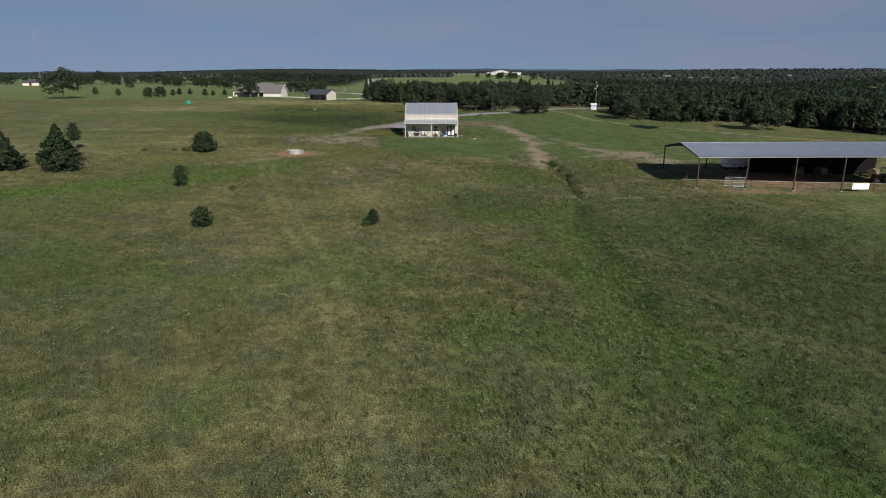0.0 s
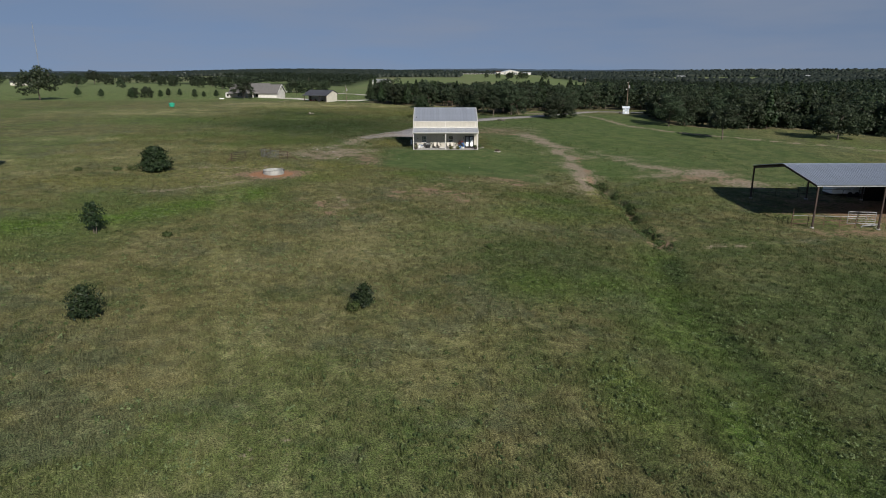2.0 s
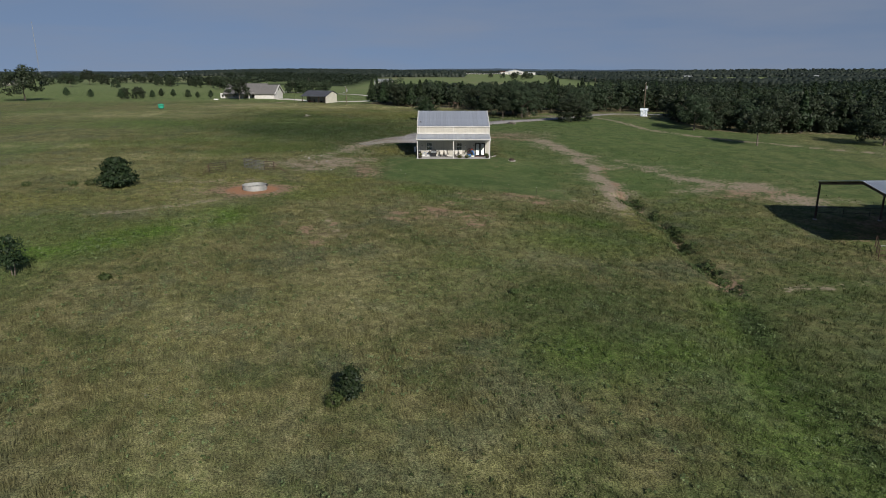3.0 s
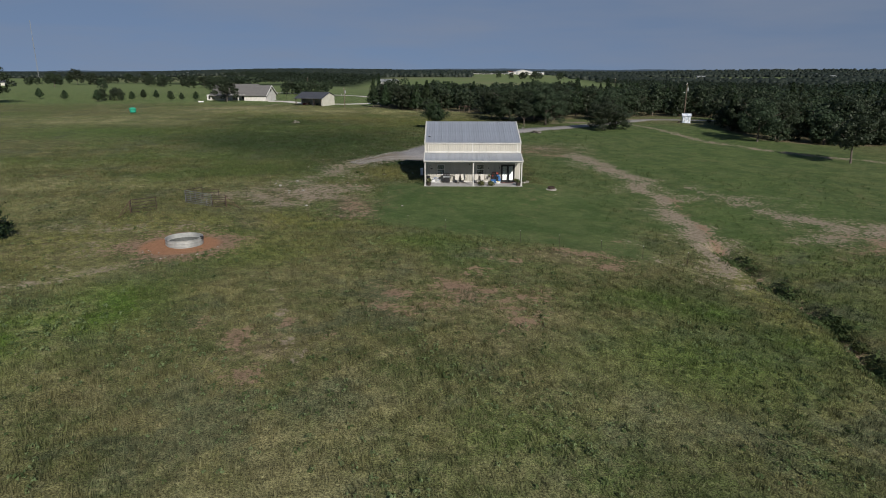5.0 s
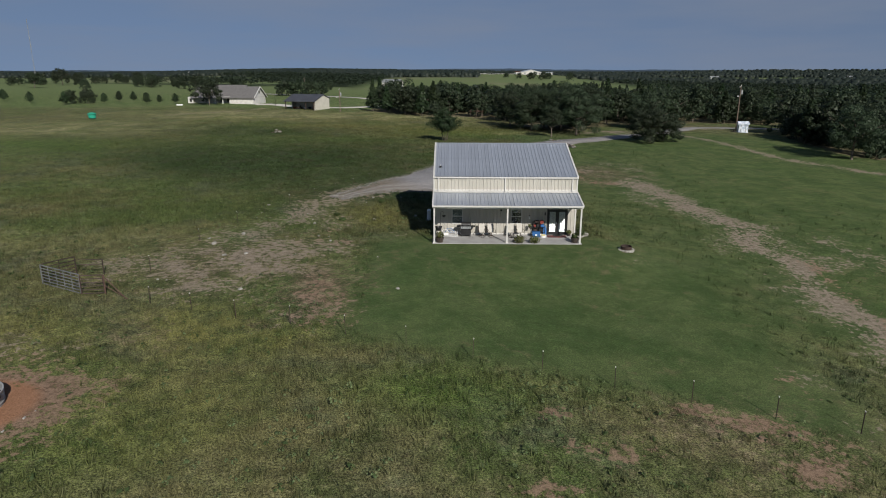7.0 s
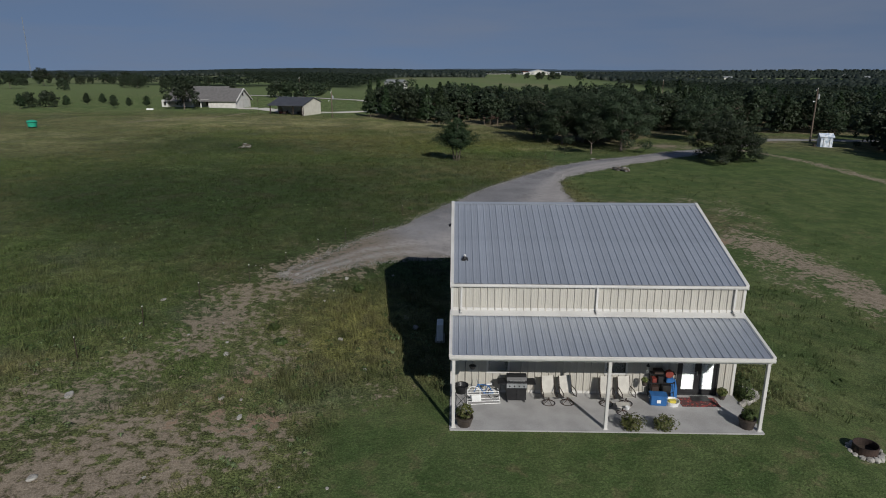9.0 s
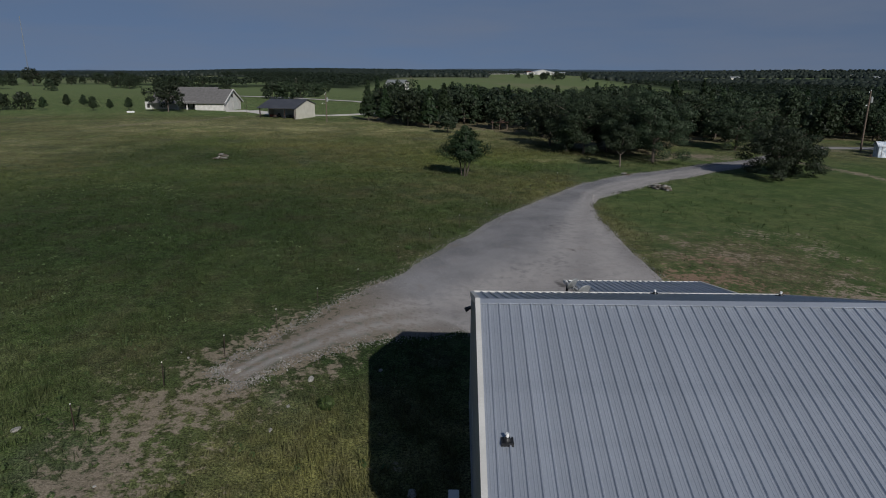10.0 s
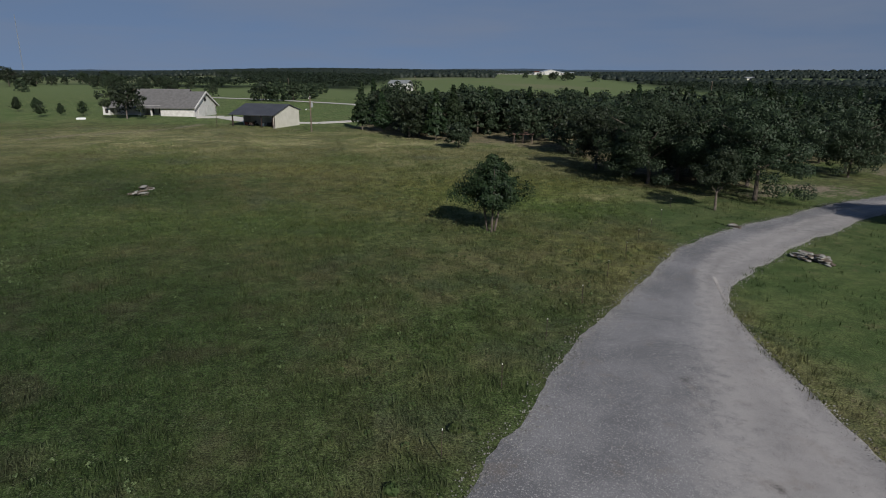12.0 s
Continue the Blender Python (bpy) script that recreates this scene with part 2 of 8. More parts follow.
CONCRETE_PALE = surface("pale_concrete_drive", (0.48, 0.45, 0.41), (0.58, 0.55, 0.50), 0.9, 0.0, 0.3, 6, 0.2)

OAK_LEAF = leafage("oak_leaves", (0.015, 0.026, 0.012), (0.044, 0.062, 0.032), (0.058, 0.074, 0.043), patch=0.7)
CEDAR_LEAF = leafage("cedar_needles", (0.010, 0.022, 0.009), (0.031, 0.050, 0.019), (0.042, 0.062, 0.025))
FAR_LEAF = leafage("far_leaves", (0.011, 0.019, 0.010), (0.032, 0.045, 0.024), (0.041, 0.055, 0.032), patch=0.12)
# far foliage, paler and bluer: distance haze mixed into the leaf colour
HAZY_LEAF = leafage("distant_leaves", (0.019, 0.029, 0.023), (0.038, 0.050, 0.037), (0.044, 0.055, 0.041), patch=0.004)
SHRUB_LEAF = leafage("shrub_leaves", (0.03, 0.05, 0.015), (0.08, 0.11, 0.035), (0.10, 0.12, 0.05), patch=2.0)
FLOWER_LEAF = leafage("flowering_plant", (0.05, 0.08, 0.02), (0.14, 0.15, 0.05), (0.30, 0.26, 0.14), patch=6.0)
FORB = leafage("meadow_forbs", (0.040, 0.062, 0.020), (0.090, 0.118, 0.042), (0.060, 0.084, 0.030), 0.7, patch=0.3)
WEED = leafage("silver_weed_leaves", (0.062, 0.090, 0.034), (0.185, 0.220, 0.100), (0.120, 0.155, 0.065), 0.7, patch=0.3)

# glass
GLASS, gt, gp = nodes("window_glass")
gp.inputs["Base Color"].default_value = (0.88, 0.92, 0.92, 1)
gp.inputs["Roughness"].default_value = 0.03
gp.inputs["Transmission Weight"].default_value = 0.9
# standing water
WATER, wt2, wp = nodes("tank_water")
wp.inputs["Base Color"].default_value = (0.012, 0.016, 0.014, 1)
wp.inputs["Roughness"].default_value = 0.06
wco = wt2.nodes.new("ShaderNodeNewGeometry").outputs["Position"]
wb = add(wt2, "ShaderNodeBump", Height=noisy(wt2, wco, 5.0), Strength=0.08, Distance=0.02)
wt2.links.new(wb.outputs[0], wp.inputs["Normal"])
# woven rug: red ground with dark and pale figures
RUG, rt, rp = nodes("red_woven_rug")
rco = rt.nodes.new("ShaderNodeNewGeometry").outputs["Position"]
vor = add(rt, "ShaderNodeTexVoronoi", Vector=rco, Scale=9.0)
rc = mixed(rt, (0.30, 0.035, 0.03), (0.07, 0.03, 0.03), ramp(rt, vor.outputs["Distance"], 0.25, 0.5))
rc = mixed(rt, rc, (0.40, 0.25, 0.16), ramp(rt, noisy(rt, rco, 16.0), 0.60, 0.70))
rt.links.new(rc, rp.inputs["Base Color"])
rp.inputs["Roughness"].default_value = 0.95

# ------------------------------------------------------------------ ground
def sstep(x, a, b):
    q = np.clip((np.asarray(x, float) - a) / (b - a), 0, 1)
    return q * q * (3 - 2 * q)


def near_line(x, y, pts):
    """Distance to a line of points."""
    d = np.full(np.shape(x), 1e9)
    for (ax, ay), (bx, by) in zip(pts, pts[1:]):
        q = np.clip(((x - ax) * (bx - ax) + (y - ay) * (by - ay)) / ((bx - ax) ** 2 + (by - ay) ** 2), 0, 1)
        d = np.minimum(d, np.hypot(x - ax - q * (bx - ax), y - ay - q * (by - ay)))
    return d


DITCH = [(28.6, -15.5), (29.3, -19.3), (29.2, -23.5), (29.5, -26), (29.2, -29.5), (28.0, -33.3), (27.6, -37), (28.2, -41)]
SWALE = [(25.5, -44), (22.5, -55), (23.4, -65), (21.4, -74), (23.5, -82), (27, -96)]


COEF = [-0.5, -1.85, 2.53, 2.02, -0.14, -0.53, 0.13, -0.43, -0.2, -0.84]


def ground_z(x, y):
    """Height of the land: a gentle rise behind the house, a fall towards the south-east, a gully, level yard, far low hills."""
    x, y = np.asarray(x, float), np.asarray(y, float)
    u, v = np.tanh(x / 70), np.tanh((y + 10) / 60)
    z = sum(c * q for c, q in zip(COEF, (1, u, v, u * v, u * u, v * v, u * v * v, u * u * v, v ** 3, u ** 3)))
    z = z - 0.7 * np.exp(-((x - 29) / 10) ** 2 - ((y + 18) / 22) ** 2)
    near = (np.abs(x - 27) < 12) & (y < -10) & (y > -105)
    if near.any():
        xs, ys = x[near] if x.ndim else x, y[near] if y.ndim else y
        cut_ = 1.0 * np.exp(-(near_line(xs, ys, DITCH) / 0.7) ** 2) * (1 + 0.35 * np.sin(ys * 1.9)) + 0.55 * np.exp(-(near_line(xs, ys, SWALE) / 2.4) ** 2)
        if x.ndim:
            z[near] = z[near] - cut_
        else:
            z = z - cut_
    pad = sstep(x, -7, -0.8) * (1 - sstep(x, 13.2, 19)) * sstep(y, -8, -0.6) * (1 - sstep(y, 18, 26))
    z = z * (1 - pad) + 0.06 * pad
    z = z + 0.9 * np.exp(-((x + 75) / 42) ** 2 - ((y - 128) / 32) ** 2) + 0.8 * np.exp(-((x - 62) / 22) ** 2 - ((y - 61) / 18) ** 2)
    z = z + 0.07 * np.sin(x * 0.23 + 1.3 * np.sin(y * 0.11)) * np.sin(y * 0.19 + 0.7) * (1 - pad)
    r = np.hypot(x, y)
    bearing = np.degrees(np.arctan2(x, np.maximum(y * 1.415, 1)))
    west = -.35 + .85 * sstep(bearing, -27, -14) + .5 * sstep(bearing, -7, 3)
    knoll = 3.5 * np.exp(-((x - 150) / 85) ** 2 - ((y - 810) / 70) ** 2)
    hill = knoll + west * 8.5 * sstep(r, 330, 820) * sstep(y, 150, 420) + west * sstep(r, 700, 2800) * (6 + 7 * np.sin(x * 0.0021 + 0.6) * np.sin(y * 0.0016 + 1.1) + 5 * np.sin(x * 0.0053 + y * 0.002))
    return z + hill


def to_world(p):
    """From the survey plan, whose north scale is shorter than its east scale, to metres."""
    x, y, z = p[:, 0], p[:, 1], p[:, 2]
    g = ground_z(x, y)
    xc, yc = np.clip(x, -220, 320), np.clip(y, -120, 280)
    return np.stack([1.0021 * x - 0.0185 * y + 0.0146 * g - 0.077 + 3.8e-5 * yc * yc + 2.79e-4 * xc * yc,
                     1.4153 * y - 0.310 * g + 0.565 + 6.1e-5 * yc * yc - 2.19e-4 * xc * yc,
                     1.0465 * z - 0.249 - 0.0029 * yc - 1.8e-5 * yc * yc - 8.1e-5 * xc * yc], -1)


def gz(x, y):
    """Height of the ground at a spot of the plan, or at a spot in metres."""
    if Site.plan:
        return float(ground_z(x, y))
    q = np.array([[x, y / 1.4153, 0.0]])
    for _ in range(12):
        w = to_world(q)[0]
        q = q + np.array([[x - w[0], (y - w[1]) / 1.42, 0.0]])
    q[0, 2] = ground_z(q[0, 0], q[0, 1])
    return float(to_world(q)[0, 2])


def blob(x, y, cx, cy, rx, ry, turn=0.0):
    c, s = math.cos(radians(turn)), math.sin(radians(turn))
    px, py = (x - cx) * c + (y - cy) * s, -(x - cx) * s + (y - cy) * c
    return np.clip(1.25 - np.hypot(px / rx, py / ry), 0, 1)


WOOD = [(-25, 115), (-18, 107), (-8, 99), (3, 96), (14, 93), (17, 84), (19, 75), (25, 68), (32, 67), (36, 75), (44, 82), (50, 82), (60, 90), (76, 93), (112, 93), (112, 86), (86, 84), (74, 66), (68, 50), (70, 40), (85, 36), (102, 38), (117, 24), (126, 14), (150, -4), (200, -40), (420, -140), (1500, -300), (1500, 900), (330, 430), (190, 255), (105, 172), (45, 143), (8, 130), (-22, 128)]


def inside(x, y, poly):
    c_ = np.zeros(np.shape(x), bool)
    for (ax, ay), (bx_, by_) in zip(poly, poly[1:] + poly[:1]):
        hit = ((ay > y) != (by_ > y)) & (x < (bx_ - ax) * (y - ay) / (by_ - ay + 1e-9) + ax)
        c_ ^= hit
    return c_


WASH = [(24.5, 21), (26.5, 17.5), (28.2, 13), (28.5, 8.3), (29.2, 1.8), (29.2, -1.8), (28.7, -6), (28.3, -9), (27.3, -13), (26.8, -16.5), (26.8, -20.5)]
TRAIL = [(47, 66), (53, 52), (56, 39), (62, 31), (70, 24.5), (88, 15), (105, 5.5), (140, -12)]
TWO_TRACK = [(-22, -30), (-19, -39), (-14, -50), (-10.5, -57), (-5.5, -66), (-1.6, -77), (0.5, -86), (2, -100)]
TANK_PATH = [(-40, -33), (-25.2, -26), (-23.3, -24.4), (-20.8, -22.5)]
COW_PATH = [(-13.5, -23.5), (-11, -25.4), (-8.9, -28.2), (-7.9, -30.8), (-6.6, -33.0), (-5.5, -36)]
STRIP = [(-2, 22), (-6, 17), (-9, 12.8), (-12, 8.8), (-14.4, 2.8), (-17, -1.2), (-21, -5)]
BARN_WASH = [(35.5, 2.5), (38.3, -2), (40.6, -6.5), (43, -10.2), (47, -13.5), (53, -17.5)]
HOUSE_PATH = [(-75, 92), (-63.8, 101), (-61.6, 103.4), (-59, 107.7), (-56.5, 114)]
BARN_PATH = [(32, -41.5), (40, -40.4), (52, -38.6), (66, -37.5), (86, -37.2)]

# worn places: centre, half widths, strength
YARD_BARE = ((-9.5, -1.5, 5, 3.5, .72), (-13.2, -3.5, 6.5, 5, .80), (-17.5, -6, 5, 3.5, .70), (-12.5, -0.8, 3, 2, .80), (-14.5, -8, 6, 3, .62), (-7, -11, 3.5, 3, .46), (-10, 4.5, 4, 4, .58), (-2.6, 2, 2, 1.4, .50), (-3, 8.5, 1.2, 2, .40), (-23, -16, 5, 2.5, .50), (-30, -17, 9, 3, .44), (-25, -20, 8, 4, .46), (-26, -24, 6, 2, .40))
EAST_BARE = ((38.5, -1.2, 6, 2.2, .66), (41.5, -8, 5, 4, .78), (40.5, -14, 5, 2.6, .72), (48, -13, 7, 4.5, .92), (51.5, -17.5, 6, 3.5, .92), (19, 27, 7, 5, .42), (25.4, 31.5, 4.5, 2.4, .60), (28.3, 28.2, 3, 3, .50), (26, 21.6, 3.5, 3.5, .58), (23.6, 16.5, 3, 3, .58), (24.4, 12.6, 2.5, 2, .52), (19.6, -15.6, 2.0, .8, .60), (21, -19, 4, .7, .45), (15.7, -2.2, 2.2, 1.6, .25))
FAR_BARE = ((60, 77, 12, 5, .9), (38, 66.5, 8, 4.5, .85), (31, 63.5, 5, 2, .6), (0, 99, 22, 6, .33), (-25, 110, 18, 5, .36), (-48, 96, 30, 6, .28), (-66, 118, 12, 2, .62), (-52, 113.5, 8, 2, .50), (-4, 82, 12, 4, .3))
MEADOW_RED = ((3.2, -25.3, 2.2, 1.0, .84), (2.2, -24.3, 1.4, .7, .74), (5.6, -25.9, .9, .5, .76), (4.9, -23.2, 1.4, .6, .66), (5.0, -22.3, 1.6, .5, .66), (6.1, -18.7, .8, .45, .84), (6.6, -20.6, 2.2, .8, .58), (-1.2, -26.8, 1.6, .9, .78), (-3.0, -27.7, .6, .5, .72), (-1.8, -28.3, 1.6, .45, .88), (-.3, -28.8, .9, .4, .82), (.6, -27.7, 1.1, .5, .72), (6.3, -27.4, .8, .7, .88), (8.0, -27.0, 1.6, .6, .78), (6.9, -28.6, .8, .7, .74), (7.4, -29.8, 1.3, .9, .82), (5.9, -30.9, 1.4, .6, .78), (8.9, -28.8, .8, .8, .62))
PATH_RED = ((3.5, -26.5, 8, 4.0, .34), (-10.2, -32.3, .9, 1.7, .86), (-8.6, -35.4, 1.2, .9, .72), (-7.5, -30.6, .6, 1.2, .62), (-13, -31, 2, 1, .50), (-4.7, -31.6, .9, .3, .62), (-2.6, -25.2, 1.0, .5, .62))
EDGE_RED = ((15.6, -18.9, 2.6, .9, .86), (16.2, -21.1, 1.8, 1.0, .84), (17.6, -20.0, 1.8, .8, .70), (13.0, -18.1, 1.8, .5, .66), (8.6, -20.6, 2.4, .9, .54), (18.9, -15.4, .8, .4, .84), (19.0, -16.6, 1.2, .22, .80), (-7.0, -8.8, 3.0, 3.4, .50), (-6.2, -12, 2.2, 1.6, .48), (-9, 0.5, 3, 3, .38))
BACK_RED = ((15.2, 23.4, 2.6, 2.0, .80), (18.2, 22.7, 3.0, 2.2, .57), (18.2, 26, 2.6, 1.5, .57), (21, 21, 3, 2, .49), (14.5, 18, 3, 2, .42), (28.3, -40.5, 2.4, 1.6, .73), (48, -15, 9, 3.5, .52), (66, -29, 20, 8, .92), (58, -37, 16, 1.8, .60))
LUSH = ((12.2, -51, 5, 3.5, .9), (18, -50.5, 5, 3, .9), (14.8, -64, 3, 4.5, .8), (20.5, -58, 4, 4, .9), (19.6, -66, 3, 5, 1), (19.6, -73, 3, 5, .9), (18, -33, 9, 4, .7), (17.3, -26.2, 4, 1.8, 1), (21, -27.4, 3.5, 2, 1), (25, -30.6, 4, 2.6, .8), (34, -6, 4, 12, .6), (44, 20, 20, 26, .5), (22, 40, 10, 8, .5), (55, 45, 14, 14, .5), (4, 62, 16, 8, .9), (-16, 50, 18, 5, .5), (-62, 42, 34, 9, .6), (-14, -20.5, 5, 3, .7), (1, -17.5, 6, 2.0, .6))
LUSH_BAND = [(-60, -53), (-43, -45.5), (-36, -41), (-29, -38), (-24, -34), (-19.4, -29.5)]
OLIVE = ((-24, -14.5, 9, 4, .8), (-13, -19, 7, 4, .6), (-30, -24, 8, 3, .6), (-13, -13.4, 5, 3.0, 1), (-8.5, -13.6, 4, 2, .8), (-5, 6.5, 3.2, 4, 1), (-15.5, -12, 4, 2.5, .8), (-30, -19.5, 10, 3, .8), (26.8, -23, 1.6, 4.5, 1), (26.5, -28, 1.6, 3, .7), (-42, -26, 12, 3, .7), (2, 66, 20, 7, .9), (-20, 72, 24, 4, .7), (10, 46, 6, 6, .6), (-6, 58, 10, 6, .6))


def ridge(d, w):
    return np.exp(-(d / w) ** 2)


def most(x, y, spots):
    f = np.zeros(np.shape(x))
    for cx, cy, rx, ry, k in spots:
        f = np.maximum(f, k * blob(x, y, cx, cy, rx, ry))
    return f


def soil_fields(x, y):
    """How far the sod is worn to pale soil, to red soil; how dry, how lush, how closely mown."""
    wander = 0.9 * np.sin(y * 0.55 + 1.7 * np.sin(y * 0.21)) + 0.6 * np.sin(x * 0.9 + y * 0.3)
    pale = 0.58 * ridge(near_line(x + wander * 1.1, y, WASH), 3.4 + 0.9 * np.sin(y * 0.31 + 1)) + 0.30 * ridge(near_line(x + wander * 0.9, y, WASH), 1.5)
    pale = np.maximum(pale, 0.72 * ridge(near_line(x + wander * .5, y, BARN_WASH), 1.3 + 2.6 * sstep(x, 38, 46)))
    pale = np.maximum(pale, 0.50 * ridge(near_line(x + wander, y, BARN_WASH), 2.5 + 4.5 * sstep(x, 38, 46)))
    pale = np.maximum(pale, 0.95 * ridge(near_line(x, y, TRAIL), 1.2))
    pale = np.maximum(pale, 0.27 * ridge(near_line(x, y, TWO_TRACK) - 0.9, 0.42))
    pale = np.maximum(pale, 0.66 * ridge(near_line(x, y, TANK_PATH), 0.8) * sstep(x, -44, -30))
    pale = np.maximum(pale, 0.62 * ridge(near_line(x, y, COW_PATH), 0.32))
    pale = np.maximum(pale, 0.55 * ridge(near_line(x, y + wander * .3, BARN_PATH), 0.5))
    pale = np.maximum(pale, 0.80 * ridge(near_line(x, y, HOUSE_PATH), 1.5))
    pale = np.maximum(pale, (0.63 + 0.14 * sstep(y, 6, 13)) * ridge(near_line(x + wander * .8, y, STRIP), 3.5))
    for spots in (YARD_BARE, EAST_BARE, FAR_BARE):
        pale = np.maximum(pale, most(x + wander * .5, y + wander * .3, spots))
    red = 1.3 * blob(x, y, -20.2, -19.6, 5.8, 3.7, 10)
    for spots in (MEADOW_RED, PATH_RED, EDGE_RED, BACK_RED):
        red = np.maximum(red, most(x + wander * .2, y + wander * .1, spots))
    red = np.maximum(red, 0.72 * ridge(near_line(x - 1.7 + wander * 0.3, y, WASH), 0.5) * (1 - sstep(y, -4, 4)))
    red = np.maximum(red, 0.45 * ridge(near_line(x, y, DITCH), 0.5))
    lush = np.maximum(most(x, y, LUSH), 1.1 * ridge(near_line(x, y, LUSH_BAND), 3.2))
    lush = np.maximum(lush, 0.9 * ridge(near_line(x, y, SWALE) + 0.5 * wander, 2.6))
    mown = np.clip(sstep(x, -6.5, -3.5) * (1 - sstep(x, 19, 24)) * sstep(y, -15.5 - 0.26 * x, -13.5 - 0.26 * x) * (1 - sstep(y, 0, 3)), 0, 1)
    mown = np.maximum(mown, sstep(x, 13, 17) * (1 - sstep(x, 75, 95)) * sstep(y + .15 * np.maximum(x - 18, 0), -16, -9) * (1 - sstep(y, 55, 70)) * 0.85)
    dry = np.clip(0.42 * blob(x, y, 0, -42, 34, 26) + 0.5 * blob(x, y, -45, 95, 60, 12) + 0.45 * blob(x, y, 8, 82, 26, 10) + 0.4 * blob(x, y, -60, -15, 40, 14), 0, 1)
    return pale, red, lush, mown, dry


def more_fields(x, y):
    """The darker, taller pasture behind the house, cloud shadow included in its darkness, and weedy south-east; strips
    of straw; brown litter and dead grass.
    """
    # dark pasture: greener grass plus cloud shadow painted into the field
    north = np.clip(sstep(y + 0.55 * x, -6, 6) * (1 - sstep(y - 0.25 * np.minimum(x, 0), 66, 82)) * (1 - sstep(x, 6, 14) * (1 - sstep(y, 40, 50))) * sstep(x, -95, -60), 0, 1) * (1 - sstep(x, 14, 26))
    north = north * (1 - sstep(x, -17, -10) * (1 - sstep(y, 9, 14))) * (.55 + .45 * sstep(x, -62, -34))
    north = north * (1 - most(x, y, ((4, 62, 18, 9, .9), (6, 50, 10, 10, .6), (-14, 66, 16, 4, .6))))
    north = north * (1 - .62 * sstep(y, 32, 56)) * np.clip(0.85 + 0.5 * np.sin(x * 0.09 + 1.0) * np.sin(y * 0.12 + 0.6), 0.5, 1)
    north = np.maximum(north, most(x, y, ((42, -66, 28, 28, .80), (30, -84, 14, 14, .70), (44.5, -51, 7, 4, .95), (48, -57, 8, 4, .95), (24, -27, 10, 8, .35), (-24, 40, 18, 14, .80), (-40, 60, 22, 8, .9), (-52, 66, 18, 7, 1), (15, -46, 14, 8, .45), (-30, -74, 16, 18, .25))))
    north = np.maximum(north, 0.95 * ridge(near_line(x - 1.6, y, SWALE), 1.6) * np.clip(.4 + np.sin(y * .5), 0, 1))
    straw = np.maximum(1.15 * blob(x, y, -30, 96, 60, 15, 6), 0.8 * blob(x, y, 6, 80, 18, 7))
    straw = np.maximum(straw, 0.48 * ridge(near_line(x, y, TWO_TRACK) - 0.85, 0.6))
    straw = np.maximum(straw, 0.8 * blob(x, y, -85, 62, 40, 14, 5))
    for cx, cy, rx, ry in ((2, 73, 16, 4), (-6, 78, 26, 3), (14, 62, 8, 3), (-20, 84, 24, 4), (-55, -14, 26, 4), (-44, -3, 22, 3), (-70, -24, 20, 4), (-60, 6, 20, 3), (-4, -46, 9, 5), (6, -38, 10, 4), (-8, -70, 7, 8), (-24, -26, 6, 2), (4, -60, 7, 5)):
        straw = np.maximum(straw, (0.75 if cy > -30 and abs(cx) > 20 or cy > 50 else 0.34) * blob(x, y, cx, cy, rx, ry, 8))
    brown = np.maximum(0.85 * inside(x, y, WOOD), most(x, y, ((-7.5, -8, 5, 6, .85), (-15, -5, 10, 6, .74), (-17, -13, 6, 3, .45), (-12, 6, 3, 5, .4), (4, -24.5, 11, 6, .25), (14.5, -20, 8, 3.5, .55), (21, 25, 11, 9, .78), (29, -10, 4, 22, .40), (36, -2, 8, 3.5, .45), (46, -14, 16, 8, .5), (-20, -19, 10, 7, .5), (-30, -21, 10, 4, .4), (28.5, -39, 4, 4, .6), (-9, -33, 5, 3, .5), (38, 68, 10, 6, .6), (24, 66, 10, 6, .5), (12, 82, 8, 8, .45), (54, -37, 16, 4, .5))))
    farm = sstep(y - 0.10 * x, 112, 128) * (1 - inside(x, y, WOOD))
    olive = most(x, y, OLIVE)
    return north, straw, brown, farm, olive, wooded(x, y)


def wooded(x, y):
    """Where trees stand beyond the near farms: 1 in the tree belts, 0 on open fields."""
    r = np.hypot(x, y)
    belt = np.sin(x * .0062 + 1.7 * np.sin(y * .0021)) + np.sin(y * .0105 + 1.2 * np.sin(x * .0034) + .8) + .9 * sstep(r, 700, 1500) + .9 * sstep(x, 40, 260) - .5 * (1 - sstep(r, 330, 600)) * (x < 60)
    open_ = (sstep(x, -90, -50) * (1 - sstep(x, 170, 230)) * sstep(y, 120, 150) * (1 - sstep(y, 600, 680) * (1 - sstep(x, 30, 60))) * (1 - sstep(y, 840, 880)))
    belt = belt + 1.3 * (1 - sstep(x, -70, -30)) * sstep(y, 262, 300) * (1 - .6 * sstep(y, 520, 640))
    open_ = np.maximum(open_, (1 - sstep(x, -40, -20)) * (1 - sstep(y, 255, 275)) * sstep(x, -300, -260))
    open_ = np.maximum(open_, 1.5 * blob(x, y, -95, 300, 46, 34))
    open_ = np.maximum(open_, blob(x, y, 470, 760, 120, 46, 10) * 1.4)
    return np.clip(sstep(belt, .30, .55) - open_, 0, 1) * sstep(r, 180, 230)


def graded(lo, hi, step, far):
    a = list(np.arange(lo, hi + step / 2, step))
    s = step
    up, down = [a[-1]], [a[0]]
    while up[-1] < far:
        s *= 1.085
        up.append(up[-1] + s), down.append(down[-1] - s)
    return np.array(down[:0:-1] + a + up[1:])


gxs, gys = graded(-46, 50, 0.75, 4700), graded(-88, 62, 0.62, 3400)
GX, GY = np.meshgrid(gxs, gys)
GZ = ground_z(GX, GY)
nx, ny = len(gxs), len(gys)
